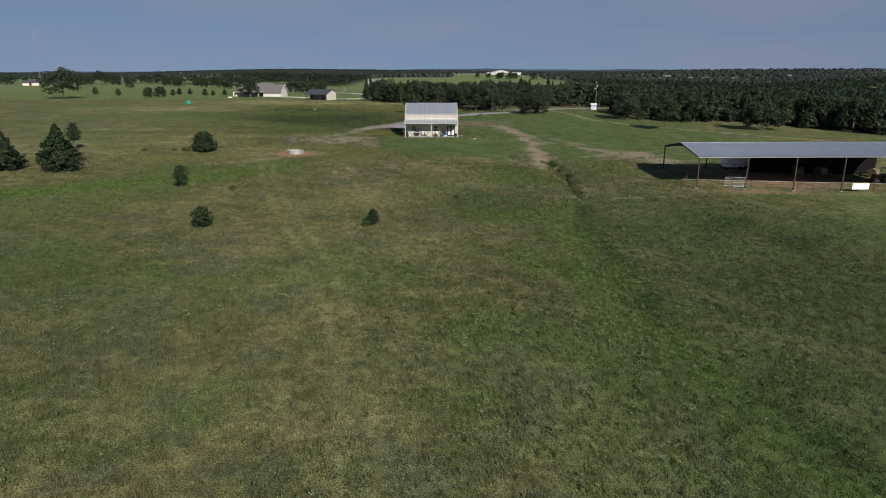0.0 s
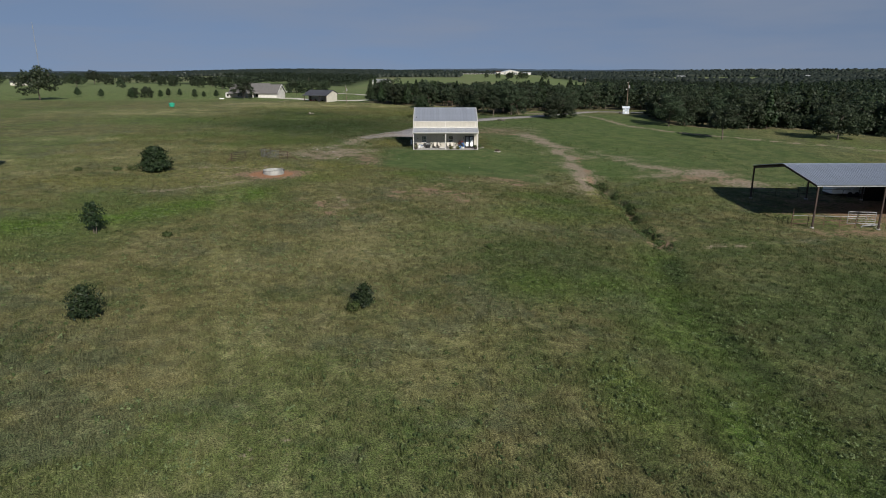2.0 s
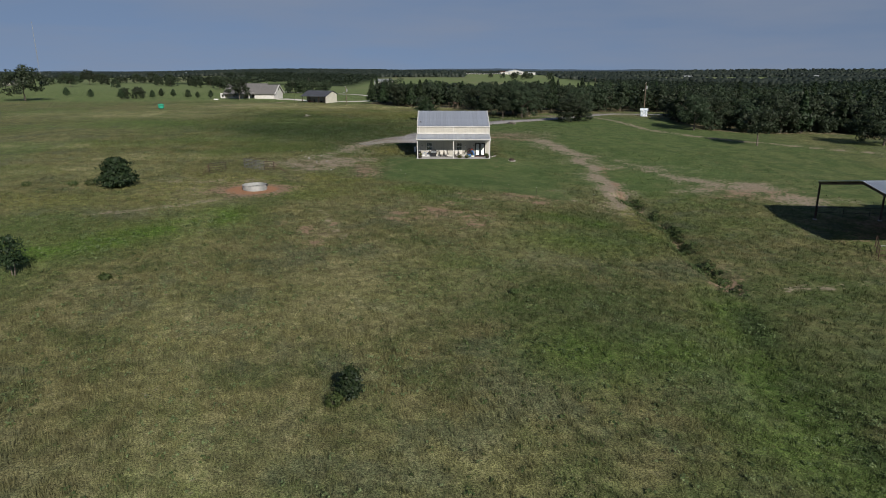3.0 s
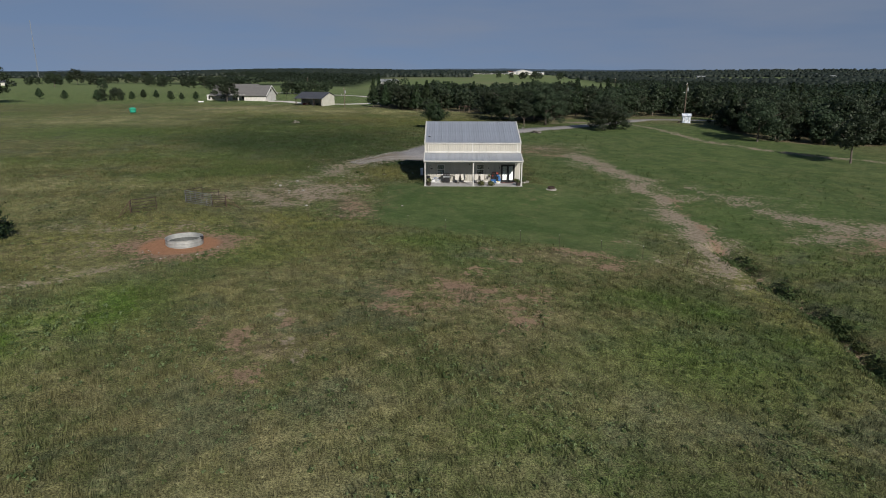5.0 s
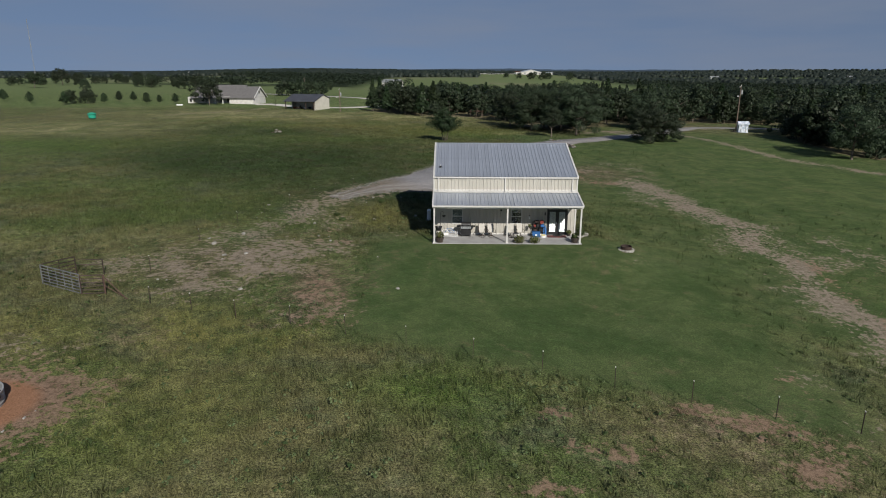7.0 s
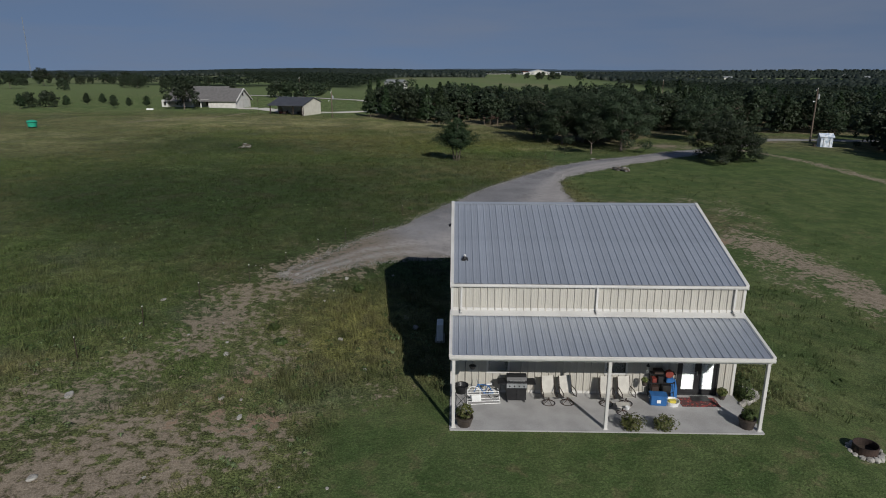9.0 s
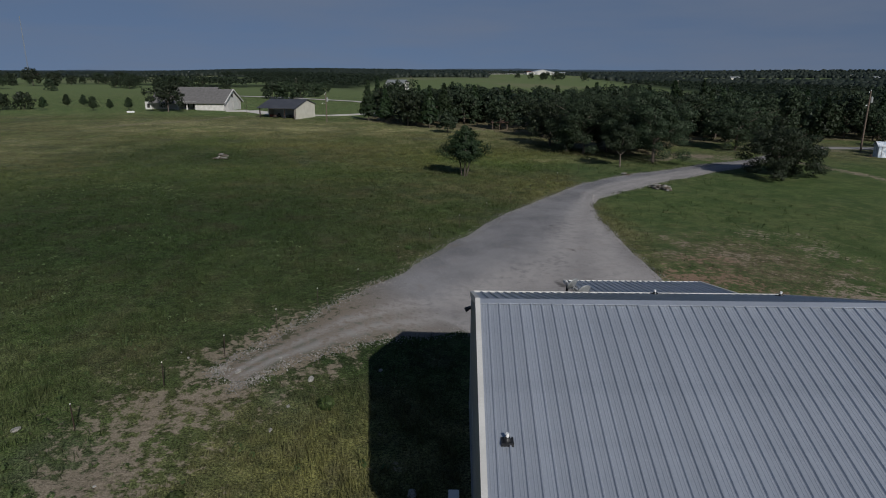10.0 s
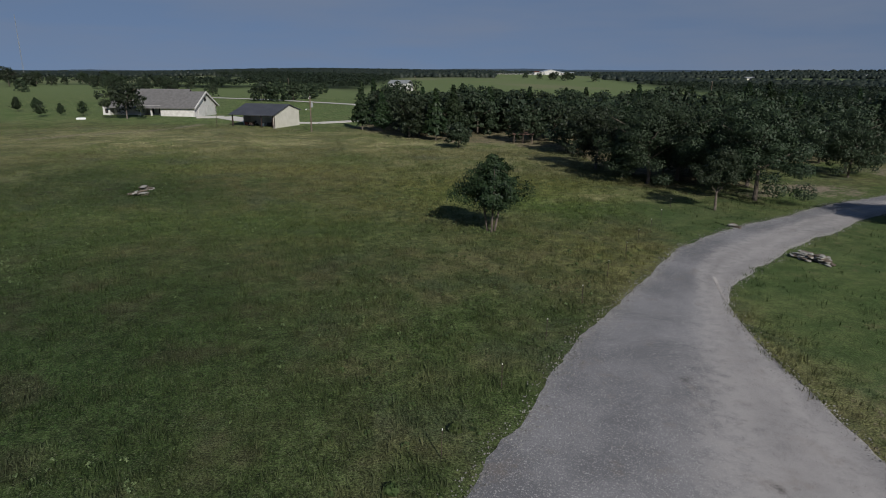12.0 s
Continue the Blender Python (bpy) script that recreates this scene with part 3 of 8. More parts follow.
ii = (np.arange(ny - 1)[:, None] * nx + np.arange(nx - 1)[None, :]).ravel()
quads = np.stack([ii, ii + 1, ii + nx + 1, ii + nx], -1)

SWARD_SOIL, SWARD_MORE = ("pale", "red", "lush", "mown", "dry"), ("north", "straw", "brown", "farm", "olive", "wooded")


def field_of(t, name):
    a = t.nodes.new("ShaderNodeAttribute")
    a.attribute_name = name
    return a.outputs["Fac"]


def sward(t, co):
    """The colour of the grass cover: kinds of grass in patches from a metre to a hundred metres, cloud shadow painted
    into the dark pasture.
    """
    f = lambda name: field_of(t, name)
    n_big, n_patch, n_mid = noisy(t, co, 0.035, 5), noisy(t, co, 0.10, 6, 0.68), noisy(t, co, 0.33, 5, 0.6)
    n_clump, n_fine = noisy(t, co, 0.95, 5, 0.62), noisy(t, co, 2.6, 5, 0.65)
    col = mixed(t, (0.072, 0.086, 0.031), (0.142, 0.134, 0.058), ramp(t, n_mid, 0.36, 0.64))
    col = mixed(t, col, (0.068, 0.102, 0.028), maths(t, "MULTIPLY", ramp(t, n_big, 0.46, 0.60), 0.8))
    col = mixed(t, col, (0.205, 0.182, 0.096), maths(t, "MULTIPLY", ramp(t, n_patch, 0.50, 0.63), maths(t, "MULTIPLY_ADD", f("dry"), 0.70, 0.18)))
    col = mixed(t, col, (0.078, 0.092, 0.050), maths(t, "MULTIPLY", ramp(t, noisy(t, co, 0.16, 5, 0.65), 0.52, 0.64), 0.7))
    col = mixed(t, col, (0.190, 0.172, 0.088), maths(t, "MULTIPLY", ramp(t, n_fine, 0.46, 0.66), maths(t, "MULTIPLY_ADD", f("dry"), 0.60, 0.22)))
    col = mixed(t, col, mixed(t, (0.050, 0.096, 0.014), (0.094, 0.140, 0.030), ramp(t, n_fine, 0.35, 0.65)), maths(t, "MULTIPLY", f("lush"), ramp(t, n_mid, 0.22, 0.55)))
    # dark pasture green, with the cloud shadow mixed into its tone
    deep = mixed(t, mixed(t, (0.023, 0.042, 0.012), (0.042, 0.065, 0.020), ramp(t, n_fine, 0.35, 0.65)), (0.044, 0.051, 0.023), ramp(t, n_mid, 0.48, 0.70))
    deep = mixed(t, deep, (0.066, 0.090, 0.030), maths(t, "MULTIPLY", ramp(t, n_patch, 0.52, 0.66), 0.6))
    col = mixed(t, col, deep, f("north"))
    col = mixed(t, col, (0.148, 0.145, 0.048), maths(t, "MULTIPLY", f("olive"), ramp(t, n_clump, 0.30, 0.60)))
    turf = mixed(t, (0.051, 0.085, 0.027), (0.080, 0.113, 0.040), ramp(t, n_mid, 0.36, 0.62))
    turf = mixed(t, turf, (0.108, 0.108, 0.052), maths(t, "MULTIPLY", ramp(t, n_clump, 0.52, 0.68), ramp(t, n_patch, 0.46, 0.60)))
    col = mixed(t, col, turf, maths(t, "MULTIPLY", f("mown"), 0.88))
    col = mixed(t, col, mixed(t, (0.300, 0.275, 0.140), (0.165, 0.180, 0.066), ramp(t, n_mid, 0.4, 0.6)), maths(t, "MULTIPLY", f("straw"), maths(t, "MULTIPLY", ramp(t, n_fine, 0.20, 0.55), maths(t, "MULTIPLY_ADD", ramp(t, n_patch, 0.42, 0.58), 0.8, 0.2))))
    ragged = maths(t, "ADD", maths(t, "MULTIPLY", n_fine, 0.6), maths(t, "MULTIPLY", n_mid, 0.4))
    dead = mixed(t, (0.095, 0.076, 0.046), (0.180, 0.142, 0.092), ramp(t, n_clump, 0.4, 0.6))
    col = mixed(t, col, dead, maths(t, "MULTIPLY", ramp(t, maths(t, "ADD", f("brown"), maths(t, "MULTIPLY_ADD", ragged, 3.2, -2.1)), -0.2, 0.5), 0.85))
    col = mixed(t, col, mixed(t, (0.085, 0.130, 0.042), (0.135, 0.165, 0.062), ramp(t, n_mid, 0.38, 0.62)), maths(t, "MULTIPLY", f("farm"), 0.9))
    tone = maths(t, "MULTIPLY_ADD", ramp(t, n_clump, 0.34, 0.66), 0.36, 0.86)
    tone = maths(t, "MULTIPLY_ADD", maths(t, "ADD", tone, -1.0), maths(t, "MULTIPLY_ADD", f("mown"), -0.65, 1.0), 1.0)
    return add(t, "ShaderNodeHueSaturation", Color=col, Value=tone).outputs[0], ragged, n_fine


GROUND, t, p = nodes("meadow_ground")
co = t.nodes.new("ShaderNodeNewGeometry").outputs["Position"]
col, ragged, n_fine = sward(t, co)
n_dot, n_grit = noisy(t, co, 11.0, 3, 0.7), noisy(t, co, 26.0, 2, 0.7)
tuft = add(t, "ShaderNodeTexVoronoi", Vector=co, Scale=2.3, Randomness=1.0)
tuft_tone = t.nodes.new("ShaderNodeSeparateColor")
t.links.new(tuft.outputs["Color"], tuft_tone.inputs[0])
# tufts, blades and gaps between them
tone = maths(t, "MULTIPLY_ADD", ramp(t, n_dot, 0.34, 0.66), 1.16, 0.34)
tone = maths(t, "MULTIPLY", tone, maths(t, "MULTIPLY_ADD", ramp(t, n_grit, 0.32, 0.68), 0.70, 0.65))
tone = maths(t, "MULTIPLY", tone, maths(t, "MULTIPLY_ADD", tuft_tone.outputs[0], 0.44, 0.79))
tone = maths(t, "MULTIPLY_ADD", maths(t, "ADD", tone, -1.0), maths(t, "MULTIPLY_ADD", field_of(t, "mown"), -0.55, 1.0), 1.0)
col = add(t, "ShaderNodeHueSaturation", Color=col, Value=tone).outputs[0]
col = mixed(t, col, (0.23, 0.235, 0.150), maths(t, "MULTIPLY", ramp(t, noisy(t, co, 17.0, 3, 0.7), 0.57, 0.68), maths(t, "MULTIPLY_ADD", field_of(t, "mown"), -0.45, 0.65)))
for name, c1, c2 in (("pale", (0.125, 0.102, 0.072), (0.290, 0.240, 0.182)), ("red", (0.110, 0.072, 0.048), (0.275, 0.188, 0.130))):
    soil = mixed(t, c1, c2, ramp(t, maths(t, "ADD", maths(t, "MULTIPLY", n_dot, 0.5), maths(t, "MULTIPLY", n_fine, 0.5)), 0.36, 0.60))
    if name == "red":
        soil = mixed(t, soil, (0.300, 0.150, 0.082), maths(t, "MULTIPLY", ramp(t, field_of(t, name), 0.84, 1.0), 0.75))
    soil = add(t, "ShaderNodeHueSaturation", Color=soil, Value=maths(t, "MULTIPLY_ADD", ramp(t, n_grit, 0.3, 0.7), 0.5, 0.75)).outputs[0]
    m_ = ramp(t, maths(t, "ADD", field_of(t, name), maths(t, "MULTIPLY_ADD", ragged, 4.6, -2.77 if name == "red" else -2.87)), -0.08, 0.26)
    col = mixed(t, col, soil, maths(t, "MULTIPLY", m_, maths(t, "MULTIPLY", ramp(t, field_of(t, name), 0.06, 0.20), maths(t, "MULTIPLY_ADD", ramp(t, field_of(t, name), 0.5, 0.9), 0.18, 0.82))))
# woods and fields beyond a kilometre or so
dist = t.nodes.new("ShaderNodeVectorMath")
dist.operation = "LENGTH"
t.links.new(co, dist.inputs[0])
far_m = ramp(t, dist.outputs["Value"], 260, 420)
far_c = mixed(t, mixed(t, (0.125, 0.160, 0.066), (0.155, 0.165, 0.085), ramp(t, noisy(t, co, 0.0042, 4), 0.48, 0.60)), (0.026, 0.038, 0.020), field_of(t, "wooded"))
col = mixed(t, col, far_c, far_m)
t.links.new(col, p.inputs["Base Color"])
p.inputs["Roughness"].default_value = 0.95
p.inputs["Specular IOR Level"].default_value = 0.1
bn = add(t, "ShaderNodeBump", Height=maths(t, "ADD", n_dot, n_fine), Strength=0.7, Distance=0.08)
t.links.new(bn.outputs[0], p.inputs["Normal"])

me = soup("ground", np.stack([GX, GY, GZ], -1).reshape(-1, 3), quads, GROUND, True)
for name, val in zip(SWARD_SOIL, soil_fields(GX.ravel(), GY.ravel())):
    me.attributes.new(name, "FLOAT", "POINT").data.foreach_set("value", np.ascontiguousarray(val, dtype=np.float32))
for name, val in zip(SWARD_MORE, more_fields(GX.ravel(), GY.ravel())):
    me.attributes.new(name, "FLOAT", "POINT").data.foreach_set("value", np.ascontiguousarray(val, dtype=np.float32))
me.shade_smooth()
tagged(new("ground", me), "rolling green and straw meadow with worn bare soil patches", "ground", kind="structure")

# standing blades: the colours of the sward, blade by blade lighter or darker
BLADES, t, p = nodes("grass_blades")
geo = t.nodes.new("ShaderNodeNewGeometry")
col, _, _ = sward(t, geo.outputs["Position"])
rnd = geo.outputs["Random Per Island"]
col = mixed(t, col, (0.235, 0.215, 0.125), maths(t, "MULTIPLY", ramp(t, rnd, 0.74, 1.0), maths(t, "MULTIPLY_ADD", field_of(t, "dry"), 0.50, 0.10)))
col = add(t, "ShaderNodeHueSaturation", Color=col, Value=maths(t, "MULTIPLY_ADD", maths(t, "FRACT", maths(t, "MULTIPLY", rnd, 7.31)), 0.60, 0.72)).outputs[0]
t.links.new(col, p.inputs["Base Color"])
p.inputs["Roughness"].default_value, p.inputs["Specular IOR Level"].default_value = 0.7, 0.2
tr = add(t, "ShaderNodeBsdfTranslucent", Color=col)
mx = t.nodes.new("ShaderNodeMixShader")
mx.inputs[0].default_value = 0.25
t.links.new(p.outputs[0], mx.inputs[1]), t.links.new(tr.outputs[0], mx.inputs[2])
t.links.new(mx.outputs[0], t.nodes["Material Output"].inputs[0])

# gravel drive: a bent strip that widens into a yard behind the house
DRIVE_L = [(-11.2, 12.4), (-10.0, 14.4), (-8.5, 17.2), (-6.8, 19.8), (-4.7, 22.6), (-2.1, 26.6), (-0.8, 28.8), (1.6, 31.8), (4.8, 35.9), (9.1, 41.8), (14.9, 48.4), (24.0, 53.9), (36.5, 60.7), (44.0, 64.2), (52, 70.5), (62, 80.0), (92, 86.5), (130, 90)]
DRIVE_R = [(-9.6, 11.4), (-8.2, 12.6), (-5.6, 14.2), (-2.6, 15.8), (0.4, 16.6), (2.0, 14.6), (13.4, 14.6), (13.7, 21.5), (13.2, 27.5), (12.9, 31.0), (12.6, 34.8), (13.4, 38.6), (15.2, 41.3), (18.0, 44.2), (24.2, 48.6), (33.4, 54.6), (43.6, 59.8), (54, 67.0), (64, 77.0), (92, 82.5), (130, 86)]


def resample(pts, n):
    p_ = np.array(pts, float)
    s_ = np.r_[0, np.cumsum(np.hypot(*np.diff(p_, axis=0).T))]
    q = np.linspace(0, 1, n) ** 1.0 * s_[-1]
    return np.stack([np.interp(q, s_, p_[:, 0]), np.interp(q, s_, p_[:, 1])], -1)


rngd = np.random.default_rng(5)
NL, NA = 340, 24
dl, dr = resample(DRIVE_L, NL), resample(DRIVE_R, NL)
wob = np.convolve(rngd.normal(0, 1, NL + 12), np.ones(13) / 13, "valid") * 0.55
wob2 = np.convolve(rngd.normal(0, 1, NL + 12), np.ones(13) / 13, "valid") * 0.55
dl = dl + np.stack([-wob * 1.0, wob * 1.0], -1)
dr = dr + np.stack([wob2 * 1.0, -wob2 * 1.0], -1)
k_ = np.linspace(0, 1, NA)[None, :, None]
dxy = dl[:, None] * (1 - k_) + dr[:, None] * k_
edge = np.minimum(k_[..., 0], 1 - k_[..., 0]) * np.hypot(*(dl - dr).T)[:, None]
dz = ground_z(dxy[..., 0], dxy[..., 1]) + 0.045 * sstep(edge, 0.0, 0.5) - 0.02
ii = (np.arange(NL - 1)[:, None] * NA + np.arange(NA - 1)[None, :]).ravel()
GRAVEL, t, p = nodes("grey_limestone_gravel")
co = t.nodes.new("ShaderNodeNewGeometry").outputs["Position"]
stones = add(t, "ShaderNodeTexVoronoi", Vector=co, Scale=26.0)
n1, n2, n3 = noisy(t, co, 0.22, 5, 0.6), noisy(t, co, 0.8, 6, 0.7), noisy(t, co, 42.0, 2, 0.7)
n4 = noisy(t, co, 1.7, 6, 0.72)
col = mixed(t, mixed(t, (0.150, 0.148, 0.156), (0.235, 0.222, 0.218), field_of(t, "packed")), mixed(t, (0.225, 0.220, 0.226), (0.310, 0.290, 0.280), field_of(t, "packed")), ramp(t, n1, 0.36, 0.62))
col = mixed(t, col, (0.43, 0.42, 0.40), maths(t, "MULTIPLY", ramp(t, stones.outputs["Color"], 0.62, 0.95), maths(t, "MULTIPLY_ADD", field_of(t, "packed"), -0.5, 0.85)))
col = mixed(t, col, (0.19, 0.155, 0.125), maths(t, "MULTIPLY", ramp(t, n2, 0.54, 0.74), 0.45))
col = mixed(t, col, mixed(t, (0.145, 0.118, 0.088), (0.255, 0.215, 0.168), n3), ramp(t, field_of(t, "sod"), 0.25, 0.62))
col = mixed(t, col, (0.060, 0.068, 0.030), maths(t, "MULTIPLY", ramp(t, maths(t, "ADD", field_of(t, "sod"), maths(t, "MULTIPLY_ADD", n4, 3.2, -2.14)), 0.10, 0.34), 0.85))
col = mixed(t, col, (0.07, 0.066, 0.062), maths(t, "MULTIPLY", ramp(t, n3, 0.50, 0.68), 0.70))
col = mixed(t, col, (0.360, 0.338, 0.322), maths(t, "MULTIPLY", field_of(t, "wheel"), maths(t, "MULTIPLY", ramp(t, n4, 0.30, 0.60), 0.75)))
col = mixed(t, col, mixed(t, (0.185, 0.175, 0.160), (0.47, 0.455, 0.425), ramp(t, stones.outputs["Color"], 0.35, 0.75)), maths(t, "MULTIPLY", field_of(t, "fringe"), ramp(t, n4, 0.36, 0.56)))
col = mixed(t, col, (0.035, 0.032, 0.030), maths(t, "MULTIPLY", ramp(t, maths(t, "ADD", field_of(t, "stain"), maths(t, "MULTIPLY_ADD", n4, 1.6, -0.95)), 0.05, 0.5), 0.8))
t.links.new(col, p.inputs["Base Color"])
p.inputs["Roughness"].default_value = 0.95
p.inputs["Specular IOR Level"].default_value = 0.15
bn = add(t, "ShaderNodeBump", Height=maths(t, "ADD", stones.outputs["Distance"], n3), Strength=0.28, Distance=0.02)
t.links.new(bn.outputs[0], p.inputs["Normal"])
me = soup("gravel_drive", np.concatenate([dxy, dz[..., None]], -1).reshape(-1, 3), np.stack([ii, ii + NA, ii + NA + 1, ii + 1], -1), GRAVEL, True)
along = np.linspace(0, 1, NL)[:, None] + 0 * edge
sod = np.maximum(0.40 * (1 - sstep(edge, 0.0, 0.9)), 0.74 * (1 - sstep(along, 0.01, 0.12)))
sod = np.maximum(sod, 0.36 * blob(dxy[..., 0], dxy[..., 1], -4.8, 15.6, 1.5, 3.0, -40))
wheel = np.maximum(ridge(k_[..., 0] - 0.42, 0.10), ridge(k_[..., 0] - 0.68, 0.12)) + 0 * edge
fringe = 0.85 * (1 - sstep(edge, 0.25, 1.0)) * sstep(along, 0.10, 0.16)
packed = sstep(k_[..., 0], 0.30, 0.52) + 0 * edge
stain = most(dxy[..., 0], dxy[..., 1], ((6.7, 22.2, .35, .8, .75), (7.1, 21.4, .5, .5, .6), (8.8, 27.4, .5, .25, .7), (8.1, 32.6, .8, .35, .45), (8.6, 41, 1.4, .6, .25)))
me.attributes.new("fringe", "FLOAT", "POINT").data.foreach_set("value", np.ascontiguousarray(fringe.ravel(), dtype=np.float32))
me.attributes.new("packed", "FLOAT", "POINT").data.foreach_set("value", np.ascontiguousarray(packed.ravel(), dtype=np.float32))
me.attributes.new("stain", "FLOAT", "POINT").data.foreach_set("value", np.ascontiguousarray(stain.ravel(), dtype=np.float32))
me.attributes.new("wheel", "FLOAT", "POINT").data.foreach_set("value", np.ascontiguousarray(wheel.ravel(), dtype=np.float32))
me.attributes.new("sod", "FLOAT", "POINT").data.foreach_set("value", np.ascontiguousarray(sod.ravel(), dtype=np.float32))
me.shade_smooth()
tagged(new("gravel_drive", me), "curving pale grey gravel drive with worn wheel marks", "driveway", kind="structure")

rngs = np.random.default_rng(41)
i_ = (rngs.random(15000) ** 1.7 * (NL * .62)).astype(int)
side = rngs.random(15000)
kk = np.where(side < .30, np.abs(rngs.normal(0, .035, 15000)), np.where(side < .6, 1 - np.abs(rngs.normal(0, .035, 15000)), rngs.random(15000)))
sx, sy = (dl[i_] * (1 - kk[:, None]) + dr[i_] * kk[:, None]).T + rngs.normal(0, .22, (2, 15000))
sr = rngs.uniform(.018, .05, 15000) * np.where(side < .6, 1.1, .5)
tips = np.array(((1, 0, 0), (-.4, .85, 0), (-.5, -.8, .1), (.15, .1, .9), (.1, 0, -.6)))
turn = rngs.uniform(0, 6.3, 15000)
vx = np.cos(turn)[:, None] * tips[None, :, 0] - np.sin(turn)[:, None] * tips[None, :, 1]
vy = np.sin(turn)[:, None] * tips[None, :, 0] + np.cos(turn)[:, None] * tips[None, :, 1]
sv = np.stack([sx[:, None] + vx * sr[:, None], sy[:, None] + vy * sr[:, None] * .72, (ground_z(sx, sy) + .03)[:, None] + tips[None, :, 2] * sr[:, None]], -1)
sf = np.array(((0, 1, 3), (1, 2, 3), (2, 0, 3), (1, 0, 4), (2, 1, 4), (0, 2, 4)))[None] + (np.arange(15000) * 5)[:, None, None]
PEBBLE = surface("pale_loose_gravel", (0.15, 0.142, 0.133), (0.30, 0.285, 0.262), 0.9, 0.0, 1.0, 20, 0.0, island=0.45)
tagged(new("loose_gravel", soup("loose_gravel", sv.reshape(-1, 3), sf.reshape(-1, 3), PEBBLE, True)), "pale loose gravel along the drive's edges", "gravel", kind="stuff")

# ------------------------------------------------------------------ the house
SLAB = -0.13                      # porch floor
WX0, WX1 = 0.0, 12.3              # outer ends
FY, BY = 2.80, 15.75              # front and back wall
EAVE, RIDGE_Z, RIDGE_Y = 4.97, 7.05, 9.275
RIB = 0.3048
rng = random.Random(11)
sheet_cache = {}


def sheet(length, material, width=RIB):
    """One ribbed steel sheet: x across, y along, z out; the sheets of a length share a mesh."""
    key = (round(length, 3), material.name, round(width, 3))
    if key not in sheet_cache:
        w, h, t_ = width, 0.046, 0.006
        prof = [(0, 0), (w * .28, 0), (w * .31, .007), (w * .35, .007), (w * .38, 0), (w * .55, 0), (w * .58, .007), (w * .62, .007), (w * .65, 0), (w - .075, 0), (w - .05, h), (w - .02, h), (w, 0)]
        n = len(prof)
        s = Shape()
        s.add([(x, 0, z) for x, z in prof] + [(x, length, z) for x, z in prof] + [(0, 0, -t_), (w, 0, -t_), (0, length, -t_), (w, length, -t_)],
              [(i, i + 1, n + i + 1, n + i) for i in range(n - 1)] + [(2 * n, 2 * n + 2, 2 * n + 3, 2 * n + 1), (0, 2 * n, 2 * n + 1, n - 1), (n, 2 * n - 1, 2 * n + 3, 2 * n + 2)])
        me = s.mesh("sheet")
        me.materials.append(material)
        sheet_cache[key] = me
    return sheet_cache[key]


def lay(name, parent, length, material, origin, across, along, width=RIB):
    """Places one sheet: its lower left corner, and the ways across and along."""
    ob = new(name, sheet(length, material, width))
    a, b = Vector(across).normalized(), Vector(along).normalized()
    m = Matrix((a, b, a.cross(b))).transposed().to_4x4()
    m.translation = origin
    ob.parent = parent
    ob.matrix_local = m
    return ob


house = thing("house", "cream metal house with grey ribbed steel roof and covered porch", "house")
part("slab", Shape().box(-0.03, 12.33, -0.30, 16.4, -0.5, SLAB, chamfer=0.03), CONCRETE, house, "pale concrete porch slab")

# walls: boxes round the openings
WIN_L, WIN_R, DOOR = (1.60, 2.50, 0.85, 2.10), (6.72, 7.62, 0.85, 2.10), (9.86, 11.58, SLAB, 2.04)


def pierced(s, x0, x1, z0, z1, holes, y0, y1):
    """A wall along x with openings through it."""
    xs = sorted({x0, x1, *[h[0] for h in holes], *[h[1] for h in holes]})
    for a, b in zip(xs, xs[1:]):
        inside = [h for h in holes if h[0] <= a and h[1] >= b]
        lo = z0
        for h in inside:
            if h[2] > lo:
                s.box(a, b, y0, y1, lo, h[2])
            lo = h[3]
        s.box(a, b, y0, y1, lo, z1)


wall_front = part("wall", (lambda s: (pierced(s, 0.06, 12.24, SLAB, 4.95, [WIN_L, WIN_R, DOOR], FY + 0.01, FY + 0.16), s)[1])(Shape()), WALL, house)
SIDE_WIN = [(5.6, 6.4, 0.7, 1.9), (12.0, 12.8, 0.7, 1.9)]
turn_side = Matrix(((0, 1, 0, 0), (1, 0, 0, 0), (0, 0, 1, 0), (0, 0, 0, 1)))


def side_wall(x0, x1, holes):
    s = Shape()
    q = Shape()
    pierced(q, FY + 0.16, BY - 0.16, SLAB, 4.89, holes, x0, x1)
    s.add([(y, x, z) for x, y, z in q.v], [f[::-1] for f in q.f])
    s.add([(x0, FY, 4.89), (x0, BY, 4.89), (x0, RIDGE_Y, RIDGE_Z - 0.06), (x1, FY, 4.89), (x1, BY, 4.89), (x1, RIDGE_Y, RIDGE_Z - 0.06)], [(0, 2, 1), (3, 4, 5), (0, 1, 4, 3), (1, 2, 5, 4), (2, 0, 3, 5)])
    return s


wall_west = part("wall", side_wall(0.06, 0.2, SIDE_WIN), WALL, house)
wall_east = part("wall", side_wall(12.10, 12.24, []), WALL, house)
wall_back = part("wall", Shape().box(0.06, 12.24, BY - 0.16, BY - 0.01, SLAB, 4.95), WALL, house)
part("inner_floor", Shape().box(0.2, 12.1, FY + 0.16, BY - 0.16, SLAB - 0.02, SLAB + 0.01), INTERIOR, house)
part("inner_partition", Shape().box(0.2, 12.1, 6.2, 6.3, SLAB, 4.7), INTERIOR, house)

